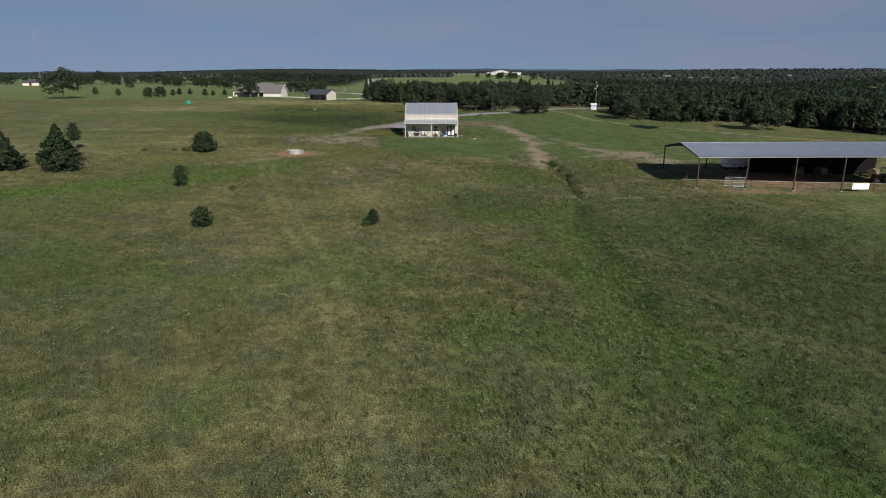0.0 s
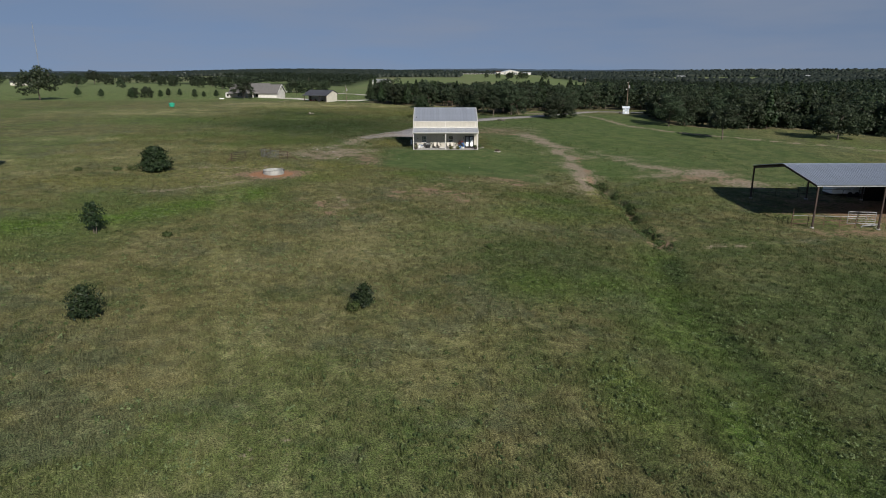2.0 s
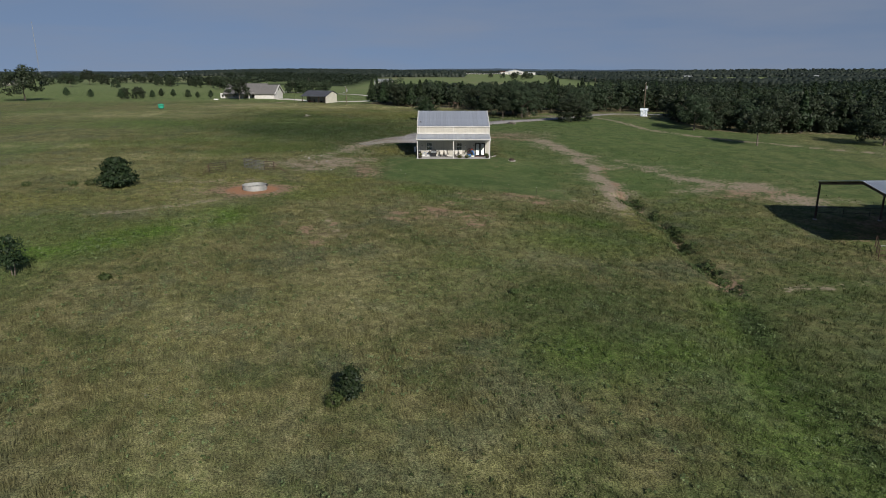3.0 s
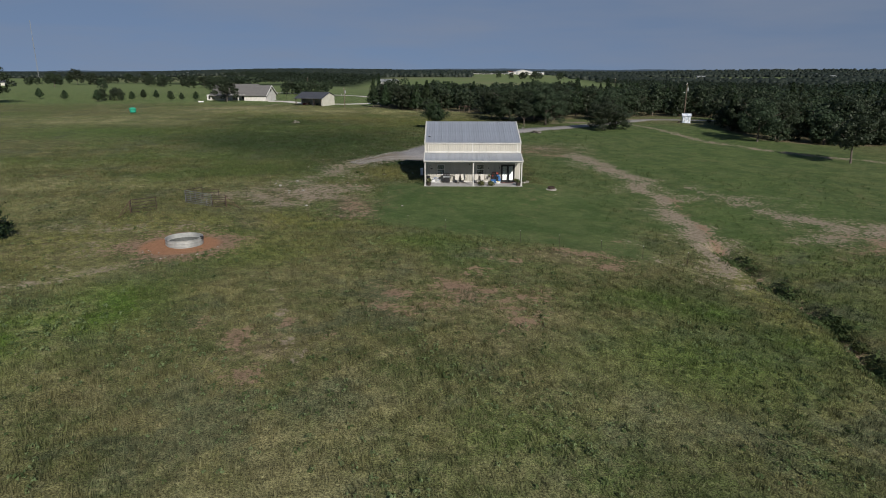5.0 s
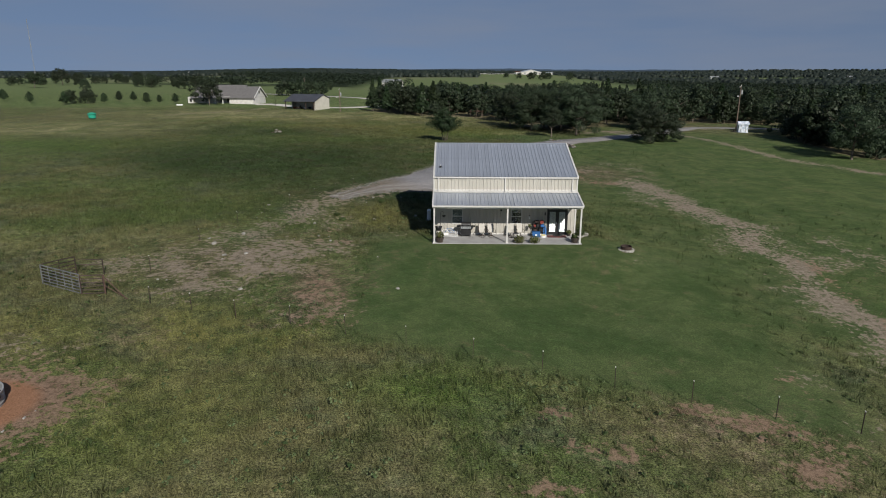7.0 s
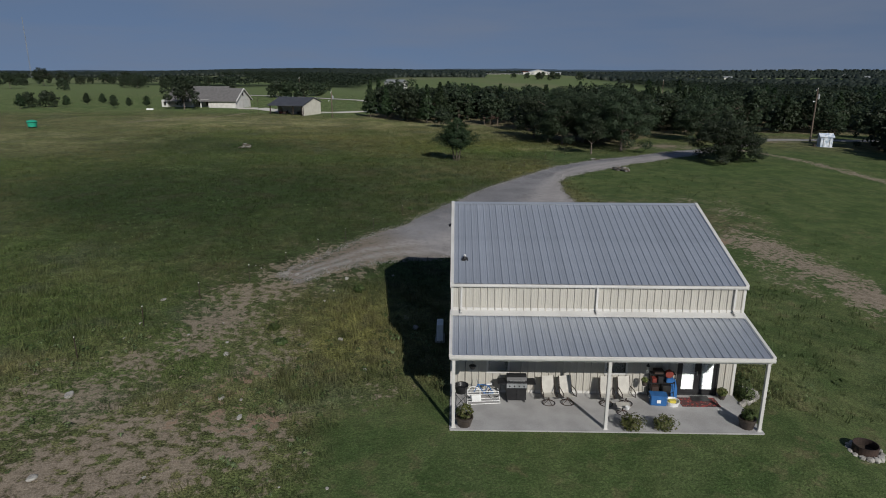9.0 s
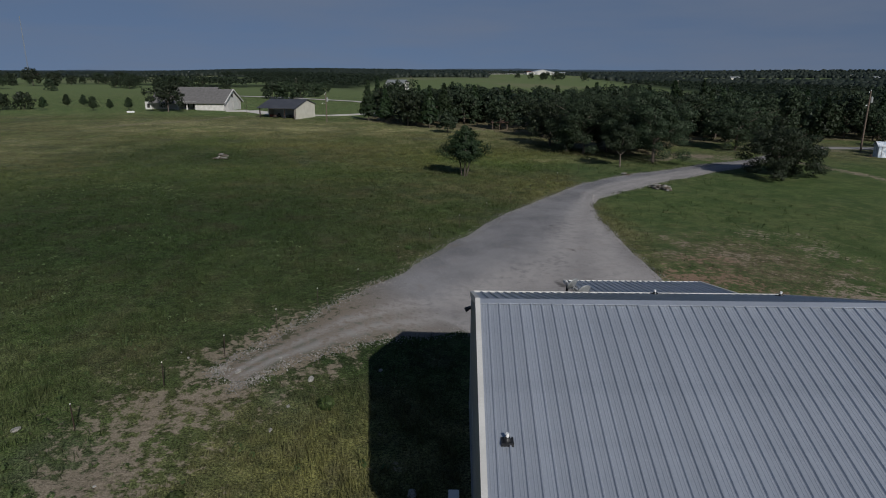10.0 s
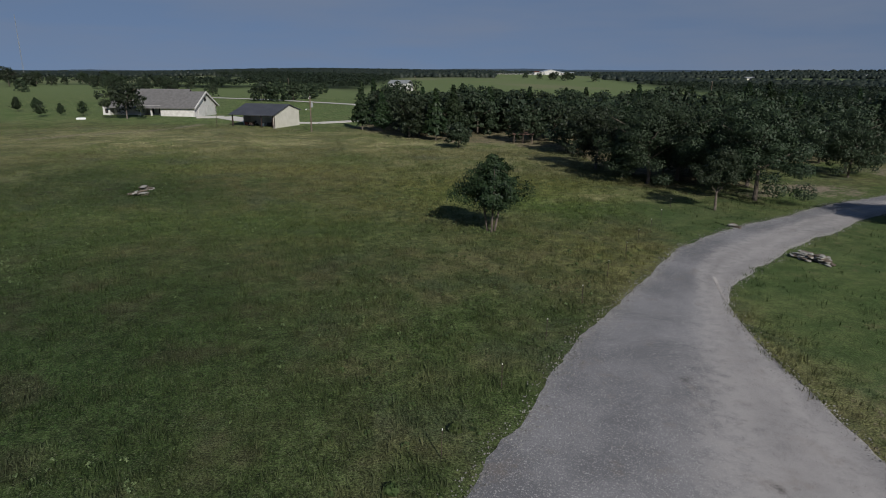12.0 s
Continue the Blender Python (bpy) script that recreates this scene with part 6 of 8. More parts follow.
def wire_fence(label, pts, h=1.1, wires=2):
    o = thing("wire_fence", label, "fence", None, "wire fences")
    for i, (x, y) in enumerate(pts):
        lean = rr.uniform(-.04, .04)
        z = gz(x, y)
        post = part("steel_post", Shape().box(x - .012, x + .012, y - .018, y + .018, z - .2, z + h, Matrix.Translation((x, y, z)) @ Matrix.Rotation(lean, 4, "Y") @ Matrix.Translation((-x, -y, -z))), DARK_STEEL, o)
        part("post_tip", Shape().box(x - .015 + lean * h, x + .015 + lean * h, y - .021, y + .021, z + h - .045, z + h + .003), WHITE_PLASTIC, post, "white painted tip")
    for k in range(wires):
        zz = h * (k + 1) / (wires + .3)
        part("wire", Shape().path([(x, y, gz(x, y) + zz) for x, y in pts], .0018, 3), DARK_STEEL, o)


wire_fence("sagging wire fence on dark steel posts round the lawn", [(-17.3, -10.5), (-14.4, -11.1), (-11.4, -11.8), (-8.0, -12.3), (-4.6, -13.2), (-1.1, -14.1), (2.5, -15.0), (6.0, -15.8), (9.4, -16.8), (12.8, -17.6), (16.3, -18.4), (19.8, -19.0), (23.5, -19.6)])
wire_fence("wire fence on dark steel posts beside the drive", [(-19.9, -6.2), (-18.9, -1.2), (-17.7, 3.2), (-16.4, 6.1), (-14.8, 8.9), (-12.9, 11.4), (-11.2, 13.4), (-9.6, 15.8), (-8.1, 18.1), (-6.3, 20.7), (-4.2, 24.4), (-2.2, 28.0), (0.2, 31.6), (2.7, 35.2), (5.4, 38.8), (7.9, 42.3), (10.2, 45.6), (12.1, 48.4), (14.1, 51.0), (16.0, 53.6), (18.3, 57.1)])

# ------------------------------------------------------------------ stone stacks along the drive
def stone_stack(label, cx, cy, long, wide, turn, n, courses, mats, size=1.0):
    """Flat fieldstones laid up in uneven courses, long way along turn."""
    o = thing("stone_stack", label, "stone pile", None, "stone stacks")
    z0, c_, s_ = gz(cx, cy), math.cos(math.radians(turn)), math.sin(math.radians(turn))
    for l in range(courses):
        keep = 1 - .55 * l / courses
        for k in range(max(2, int(n * keep))):
            u, v = rr.uniform(-1, 1) * long * keep, rr.uniform(-1, 1) * wide * keep
            sz = (rr.uniform(.16, .36) * size, rr.uniform(.11, .22) * size, rr.uniform(.05, .085) * size)
            part("stone", Shape().rock((cx + u * c_ - v * s_, cy + u * s_ + v * c_, z0 + .05 + .105 * size * l + rr.uniform(-.02, .03)), sz, rr), mats[rr.random() < .38], o)


stone_stack("low heap of flat brown fieldstones in the grass", -33.6, 58.8, .75, .4, 15, 6, 3, (DARK_STONE, STONE), 1.5)
stone_stack("small heap of flat brown fieldstones in the grass", -34.2, 61.0, .5, .3, 10, 4, 3, (DARK_STONE, STONE), 1.5)
stone_stack("pale rounded boulders at the gravel drive's edge", 21.6, 52.6, .4, .3, 0, 4, 2, (STONE, DARK_STONE), 1.1)
stone_stack("long stack of flat grey and white fieldstones beside the drive", 23.2, 45.9, 1.25, .42, -35, 22, 5, (STONE, DARK_STONE))
for k in range(70):
    x, y = rr.uniform(-19, -1.5), rr.uniform(-9, 14)
    if near_line(np.array(x), np.array(y), STRIP) > 4.5 and rr.random() < .7:
        continue
    s_ = rr.choice((.06, .08, .1, .12, .2)) * rr.uniform(.7, 1.3)
    tagged(part("field_stone", Shape().rock((x, y, gz(x, y) + .25 * s_), (s_, s_ * .75, s_ * .5), rr), STONE), "pale flat fieldstone lying on the worn slope", "stone", "field stones")

# ------------------------------------------------------------------ pump shed and poles
wx, wy = 67.2, 68.3
o = thing("pump_shed", "small pump shed wrapped in wrinkled white sheeting", "shed", pose(wx, wy, gz(wx, wy) - .05, 0, 0, -14))
part("body", Shape().box(-1.0, 1.0, -1.1, 1.1, .12, 2.0, chamfer=.06), TARP, o)
part("roof", Shape().prism([(-1.3, 1.95), (0, 2.55), (1.3, 1.95), (1.3, 1.87), (0, 2.45), (-1.3, 1.87)], -1.2, 1.2, deck), TARP, o, "white sheeting over the gable roof")
part("footing", Shape().box(-1.2, 1.2, -1.3, 1.3, -.1, .12), CONCRETE, o)
for x in (-.5, .5):
    part("batten", Shape().box(x - .04, x + .04, -1.16, -1.105, .2, 1.95), GREY_PIPE, o)
part("pump", Shape().tube((-1.9, -.9, 0), (-1.9, -.9, .6), .14, .14, 12).box(-2.4, -1.4, -1.0, -.7, .02, .2), DARK_STEEL, o)


def power_pole(label, x, y, h, crates):
    z = gz(x, y)
    o = thing("power_pole", label, "utility pole", pose(x, y, z), "power poles")
    part("shaft", Shape().tube((0, 0, -.4), (0, 0, h), .17, .11, 10), WOOD_POLE, o)
    if crates:
        part("transformer", Shape().tube((.34, 0, h - 2.0), (.34, 0, h - 1.1), .24, .24, 14).tube((.34, 0, h - 1.1), (.34, 0, h - .9), .12, .05, 10), GREY_PIPE, o)
        part("lamp_arm", Shape().path([(0, 0, h - 2.6), (-.5, -.4, h - 2.3), (-.75, -.6, h - 2.35)], .03), GALV, o)
        part("lamp", Shape().lathe([(0, .1), (.12, .06), (.17, -.08), (0, -.1)], 12, pose(-.8, -.63, h - 2.4)), WHITE_PLASTIC, o)
    part("insulator", Shape().tube((0, 0, h), (0, 0, h + .22), .06, .04, 8).tube((-.25, 0, h - .35), (-.25, 0, h - .1), .05), WHITE_PLASTIC, o)
    return o


power_pole("tall weathered power pole with transformer and yard lamp", 70.6, 76.4, 10.4, True)
power_pole("weathered wooden power pole beside the metal shed", -31.2, 108.3, 7.0, True)
power_pole("distant wooden power pole at the field road", -72, 212, 9, False)
power_pole("distant wooden power pole in the far field", -30, 330, 10, False)
power_pole("distant wooden power pole behind the woods", 92, 200, 12, False)

# ------------------------------------------------------------------ farmhouse and shed
fm = pose(-73.3, 126.4, gz(-70, 128), 0, 0, -4) @ Matrix.Diagonal((0.955, 1.31, 0.967, 1))
fh = thing("farmhouse", "pale brick farmhouse with brown-grey shingle roof and garage gable", "house", fm)


def gable(s, x0, x1, y0, y1, ze, zr, over=.5, thick=.22, gx=None):
    """A gable roof whose ridge runs along x."""
    ym = (y0 + y1) / 2
    k = (zr - ze) / (ym - y0)
    a = [(y0 - over, ze - over * k), (ym, zr), (y1 + over, ze - over * k), (y1 + over, ze - over * k - thick), (ym, zr - thick), (y0 - over, ze - over * k - thick)]
    s.prism(a, x0 - over, x1 + over, deck)
    return s


part("garage_wall", Shape().box(0, 9.0, 0, 9.4, -.4, 2.5), PALE_BRICK, fh)
part("gable_wall", Shape().prism([(0.0, 2.5), (9.4, 2.5), (4.7, 5.9)], 8.75, 9.0, deck), TRIM, fh)
part("garage_roof", gable(Shape(), -14.5, 9.2, 0, 9.4, 2.55, 6.1), SHINGLE, fh)
part("main_wall", Shape().box(-14.5, -6.0, 1.5, 12.5, -.4, 2.6).box(-6, 0, 2.6, 12.5, -.4, 2.6), PALE_BRICK, fh)
part("rear_roof", gable(Shape(), -14.0, 1.2, 5.6, 14.0, 2.6, 6.5), SHINGLE, fh)
part("rear_gable", Shape().prism([(5.6, 2.4), (14.0, 2.4), (9.8, 6.2)], 1.0, 1.2, deck), TRIM, fh, "white rear gable wall")
part("white_wing", Shape().box(-16.5, -14.5, 0.2, 6, -.4, 2.4), TRIM, fh, "white boarded wing wall")
for x in (-6.0, -3.0, -.2):
    part("porch_column", Shape().box(x - .18, x + .18, .1, .46, -.3, 2.4, chamfer=.03), TRIM, fh)
part("porch_beam", Shape().box(-6.2, 0, .05, .5, 2.35, 2.65), TRIM, fh)
part("garage_door", Shape().box(9.0, 9.06, 1.6, 4.2, -.3, 2.0).box(9.0, 9.06, 5.2, 7.8, -.3, 2.0), TRIM, fh, "white sectional garage doors")
w = part("window", Shape().box(9.0, 9.05, 4.2, 5.2, 3.6, 4.6), DIM_DARK, fh)
part("frame", Shape().box(9.0, 9.08, 4.1, 4.2, 3.5, 4.7).box(9.0, 9.08, 5.2, 5.3, 3.5, 4.7).box(9.0, 9.08, 4.2, 5.2, 3.5, 3.6).box(9.0, 9.08, 4.2, 5.2, 4.6, 4.7), TRIM, w)
for a in (-5.2, -2.6):
    w = part("window", Shape().box(a, a + 1.3, 2.54, 2.6, .4, 1.9), DIM_DARK, fh)
    part("frame", Shape().box(a - .1, a, 2.5, 2.6, .3, 2.0).box(a + 1.3, a + 1.4, 2.5, 2.6, .3, 2.0), TRIM, w)
w = part("window", Shape().box(-15.8, -15.0, .15, .2, .6, 1.8), DIM_DARK, fh)
part("bargeboard", Shape().box(9.45, 9.72, 0, 1, -.3, .02, Matrix.Translation((0, -.5, 2.17)) @ Matrix(((1, 0, 0, 0), (0, 5.2, 0, 0), (0, 3.93, 1, 0), (0, 0, 0, 1)))).box(9.45, 9.72, 0, 1, -.3, .02, Matrix.Translation((0, 9.9, 2.17)) @ Matrix(((1, 0, 0, 0), (0, -5.2, 0, 0), (0, 3.93, 1, 0), (0, 0, 0, 1)))), TRIM, fh)
xs_ = [(-64.5, 126.0), (-59, 128.5), (-53, 124.5), (-46, 121.5), (-40, 121), (-34, 122.5), (-26, 130), (-20, 138)]
s = Shape()
for (ax, ay), (bx_, by_) in zip(xs_, xs_[1:]):
    n = Vector((by_ - ay, ax - bx_, 0)).normalized() * (2.6 if ax < -45 else 1.5)
    q = [(ax - n.x, ay - n.y), (bx_ - n.x, by_ - n.y), (bx_ + n.x, by_ + n.y), (ax + n.x, ay + n.y)]
    s.add([(x, y, gz(x, y) + .06) for x, y in q] + [(x, y, gz(x, y) - .3) for x, y in q], [(0, 1, 2, 3)[::-1], (0, 1, 5, 4), (2, 3, 7, 6), (1, 2, 6, 5), (3, 0, 4, 7)])
tagged(part("concrete_drive", s, CONCRETE_PALE), "pale concrete drive beside the farmhouse", "driveway", kind="structure")
s = Shape()
pts_ = [(-20, 138), (-22, 165), (-40, 190), (-75, 205), (-120, 212)]
for (ax, ay), (bx_, by_) in zip(pts_, pts_[1:]):
    n = Vector((by_ - ay, ax - bx_, 0)).normalized() * 2.2
    q = [(ax - n.x, ay - n.y), (bx_ - n.x, by_ - n.y), (bx_ + n.x, by_ + n.y), (ax + n.x, ay + n.y)]
    s.add([(x, y, gz(x, y) + .12) for x, y in q], [(0, 1, 2, 3)[::-1]])
tagged(part("field_road", s, CONCRETE_PALE), "pale gravel field road behind the shed", "road", kind="structure")

sm = pose(-49.7, 113.2, gz(-44, 116), 0, 0, -17.5) @ Matrix.Diagonal((1.015, 1.32, 0.993, 1))
sh = thing("metal_shed", "tan metal shed with dark roof and open bay", "shed", sm)
part("gable_wall", Shape().prism([(0, -.3), (7.6, -.3), (7.6, 3.3), (4.4, 4.55), (0, 2.75)], 10.4, 10.6, deck), SHED_WALL, sh)
part("back_wall", Shape().box(0, 10.4, 7.4, 7.6, -.3, 3.3), SHED_WALL, sh)
part("west_wall", Shape().prism([(3.0, -.3), (7.6, -.3), (7.6, 3.3), (4.4, 4.55), (3.0, 3.9)], 0, .2, deck), SHED_WALL, sh)
part("inner_wall", Shape().box(.2, 10.4, 4.6, 4.75, -.3, 4.2), SHED_WALL, sh)
part("roof", Shape().prism([(-.5, 2.65), (4.4, 4.75), (8.0, 3.3), (8.0, 3.15), (4.4, 4.6), (-.5, 2.5)], -.4, 10.9, deck), DARK_ROOF, sh)
for x in (.1, 7.4, 10.3):
    part("post", Shape().box(x - .1, x + .1, -.1, .1, -.3, 2.7), DARK_STEEL, sh)
part("corner_trim", Shape().box(10.6, 10.66, -.05, .12, -.3, 2.8), DARK_STEEL, sh)
mo = thing("riding_mower", "dark riding mower parked in the shed's open bay", "mower", sm @ pose(3.6, 1.6, .0))
part("body", Shape().box(-.4, .4, -.9, .2, .3, .85, chamfer=.1), DARK_STEEL, mo)
part("seat", Shape().box(-.25, .25, .25, .65, .6, .72, chamfer=.05).box(-.25, .25, .62, .72, .72, 1.15), BLACK, mo)
for x in (-.5, .5):
    part("wheel", Shape().tube((x - .12, .5, .3), (x + .12, .5, .3), .3, .3, 14), BLACK, mo)
    part("wheel", Shape().tube((x - .08, -.7, .22), (x + .08, -.7, .22), .22, .22, 14), BLACK, mo)
for k, (x, y, mm) in enumerate(((1.6, 2.0, RED), (5.2, 2.4, WHITE_PLASTIC), (6.4, 2.8, BLACK))):
    o = thing("storage_crate", "dim storage crate standing in the shed bay", "crate", sm @ pose(x, y, 0, 0, 0, 10 * k), "shed crates")
    part("crate", Shape().box(-.4, .4, -.35, .35, 0, .7, chamfer=.03), mm, o)
    part("crate_lid", Shape().box(-.43, .43, -.38, .38, .705, .76, chamfer=.03), BLACK, o)
o = thing("mast", "thin dark steel mast standing before the concrete drive", "post", pose(-52.4, 111.8, gz(-52.4, 111.8)))
part("pole", Shape().tube((0, 0, -.2), (0, 0, 4.6), .05, .04), DARK_STEEL, o)
part("cap", Shape().tube((0, 0, 4.6), (0, 0, 4.75), .09, .05), DARK_STEEL, o)

o = thing("livestock_feeder", "faded green plastic feeder out in the pasture", "feeder", pose(-87.5, 79.5, gz(-87.5, 79.5)))
part("bin", Shape().lathe([(0, .25), (.85, .25), (.92, 1.1), (.97, 1.15), (.88, 1.12), (0, 1.0)], 16), GREEN_PLASTIC, o)
part("roof", Shape().lathe([(1.1, 1.25), (.9, 1.5), (0, 1.75)], 16), GREEN_PLASTIC, o)
for k in range(4):
    a = k * 1.57 + .4
    part("leg", Shape().tube((.7 * math.cos(a), .7 * math.sin(a), -.05), (1.0 * math.cos(a), 1.0 * math.sin(a), 1.3), .04), GREEN_PLASTIC, o)

o = thing("water_trough", "low white trough lying in the farm pasture", "trough", pose(-85.7, 116.6, gz(-85.7, 116.6), 0, 0, 8))
part("basin", Shape().prism([(-.4, .05), (.4, .05), (.46, .45), (.40, .45), (.34, .14), (-.34, .14), (-.40, .45), (-.46, .45)], -.9, .9, deck), WHITE_PLASTIC, o)
for x in (-.7, .7):
    part("skid", Shape().box(x - .1, x + .1, -.4, .4, -.05, .05), GREY_PIPE, o)


def far_barn(label, x, y, rot, L, W, h, mat, roof_mat):
    o = thing("distant_building", label, "building", pose(x, y, gz(x, y), 0, 0, rot), "distant buildings")
    part("wall", Shape().box(0, L, 0, W, -1, h), mat, o)
    part("roof", gable(Shape(), 0, L, 0, W, h, h + W * .22, .4), roof_mat, o)
    part("door", Shape().box(L * .4, L * .55, -.06, 0, 0, h * .8), DIM_DARK, o)
    return o


Site.plan = False
far_barn("white metal building with grey roof beyond the woods", -55, 480, -24, 15, 9, 5.0, TRIM, GREY_PIPE)
ar = thing("arena_building", "long white riding arena with grey roof on the rise", "building", pose(116, 1130, gz(116, 1130), 0, 0, 2), "distant buildings")
part("hall_wall", Shape().box(0, 44, 0, 30, -1, 4.0), PALE_BRICK, ar)
part("hall_gable", Shape().prism([(10, 4.0), (44, 4.0), (27, 7.6)], -.3, 0, Matrix(((1, 0, 0, 0), (0, 0, 1, 0), (0, 1, 0, 0), (0, 0, 0, 1)))), PALE_BRICK, ar)
part("hall_roof", Shape().prism([(8.5, 4.0), (27, 8.2), (45.5, 4.0), (45.5, 3.5), (27, 7.6), (8.5, 3.5)], -1, 31, Matrix(((1, 0, 0, 0), (0, 0, 1, 0), (0, 1, 0, 0), (0, 0, 0, 1)))), BARN_ROOF, ar, "pale grey metal roof")
part("lean_roof", Shape().box(-1, 14, -1, 31, 4.1, 4.6), RED, ar, "rust-red lean-to roof")
part("wing_wall", Shape().box(44, 66, 4, 22, -1, 3.2), PALE_BRICK, ar)
part("wing_roof", Shape().box(43.5, 67, 3, 23, 3.2, 3.7), BARN_ROOF, ar)
for k in range(4):
    part("door", Shape().box(4 + 10 * k, 8 + 10 * k, -.4, -.31, 0, 3.2), GREY_PIPE, ar)
rf = thing("rail_fence", "low white rail fence along the far field", "fence")
fx = [(28 + 8 * k, 1122 - .5 * k) for k in range(12)]
for x, y in fx:
    part("post", Shape().box(x - .15, x + .15, y - .15, y + .15, gz(x, y) - .3, gz(x, y) + 1.5), TRIM, rf)
for z in (.7, 1.35):
    part("rail", Shape().path([(x, y, gz(x, y) + z) for x, y in fx], .16, 4), TRIM, rf)
Site.plan = True
far_barn("white house far off across the pasture", -285, 240, 20, 11, 7, 2.4, SHED_WALL, DARK_ROOF)
for k, (x, y) in enumerate(((420, 760), (700, 820), (900, 1100), (640, 1300), (-500, 900), (1150, 1100))):
    far_barn("tiny pale farm building on the horizon", x, y, 25 * k, 14, 9, 4.2, SHED_WALL, GREY_PIPE)

SHX, SHY = 10.0, 97.3
o = thing("lean_to", "low brown roofed shelter standing under the woodland oaks", "shelter", pose(SHX, SHY, gz(SHX, SHY), 0, 0, -8))
for x in (-1.6, 0, 1.6):
    for y in (-.9, .9):
        part("post", Shape().tube((x, y, -.2), (x, y, 1.75 + .12 * y), .06), WOOD_POLE, o)
part("roof", Shape().box(-1.9, 1.9, -1.2, 1.2, 0, .12, pose(0, 0, 1.76, 4, 0, 0)), RUST, o)
Site.plan = False
o = thing("radio_tower", "thin lattice radio tower with pale antennas on the horizon", "tower", pose(-660, 990, gz(-660, 990) - 1))
Site.plan = True
for a in range(3):
    c_, s_ = .8 * math.cos(a * 2.094), .8 * math.sin(a * 2.094)
    part("leg", Shape().tube((c_, s_, 0), (c_ * .4, s_ * .4, 90), .13, .10, 4), GREY_PIPE, o)
s = Shape()
for k in range(36):
    w = .8 * (1 - .6 * k / 36)
    s.tube((w * math.cos(k * 2.094), w * math.sin(k * 2.094), k * 2.5), (w * math.cos(k * 2.094 + 2.094), w * math.sin(k * 2.094 + 2.094), k * 2.5 + 2.5), .08, .08, 4)
part("lattice", s, GREY_PIPE, o)
for z in (44, 48, 51, 61):
    part("antenna", Shape().tube((.7, -.6, z - .8), (.7, -.6, z + .8), .55, .55, 8), GREY_PIPE, o, "pale drum antenna")

# ------------------------------------------------------------------ trees
def trunk_shape(rng, h, r, spread, limbs, lean=0.0):
    s = Shape()
    pts = [Vector((0, 0, -.3))]
    for k in range(1, 5):
        pts.append(Vector((rng.uniform(-.12, .12) * k * .5 + lean * k, rng.uniform(-.12, .12) * k * .5, h * k / 4)))
    for k in range(4):
        s.tube(pts[k], pts[k + 1], r * (1.15 - .2 * k), r * (1.15 - .2 * (k + 1)), 8, False)
    for k in range(limbs):
        a = k * 2.4 + rng.uniform(-.4, .4)
        st = pts[2 + k % 2].lerp(pts[3 + k % 2], rng.random())
        m1 = st + Vector((math.cos(a), math.sin(a), .7)) * spread * rng.uniform(.35, .5)
        m2 = m1 + Vector((math.cos(a + .3), math.sin(a + .3), .5)) * spread * rng.uniform(.3, .45)
        s.tube(st, m1, r * .45, r * .28, 6, False)
        s.tube(m1, m2, r * .28, r * .1, 6, False)
    return s


def oak_parts(seed, h, rad, n_cards, size, low=0.28):
    """A rounded, uneven oak: trunk and crown meshes."""
    rg, r1 = np.random.default_rng(seed), random.Random(seed)
    tr = trunk_shape(r1, h * .55, h * .021, rad, 7).mesh("trunk")
    tr.materials.append(BARK)
    chunks = []
    lobes = 54
    p1, p2, p3 = rg.uniform(0, 6.3, 3)
    for k in range(lobes):
        a = k * 2.39996 + rg.normal(0, .35)
        q = -0.72 + 1.70 * (k + .5) / lobes
        el = math.asin(min(1.0, max(-1.0, q + rg.normal(0, .06))))
        rr_ = rg.uniform(.5, 1.0) * (1 + .20 * math.sin(2 * a + p1) + .14 * math.sin(3 * a + p2 + 2 * el))
        c_ = np.array((math.cos(a) * math.cos(el) * rad * rr_, math.sin(a) * math.cos(el) * rad * rr_, h * (low + (1 - low) * .5) + math.sin(el) * h * (1 - low) * .45 * (rr_ * .5 + .5) + .05 * h * math.sin(a + p3)))
        lr = rad * rg.uniform(.13, .33)
        m_ = int(n_cards / lobes * (lr / rad / .24) ** 2 * .9)
        chunks.append(cards(rg, m_, c_, (lr, lr, lr * .62), size, .35, .45, 1.0, .28))
    chunks.append(cards(rg, n_cards // 7, (0, 0, h * .6), (rad * .62, rad * .62, h * .27), size * 1.2, .2, .5))
    return tr, foliage("crown", chunks, OAK_LEAF)


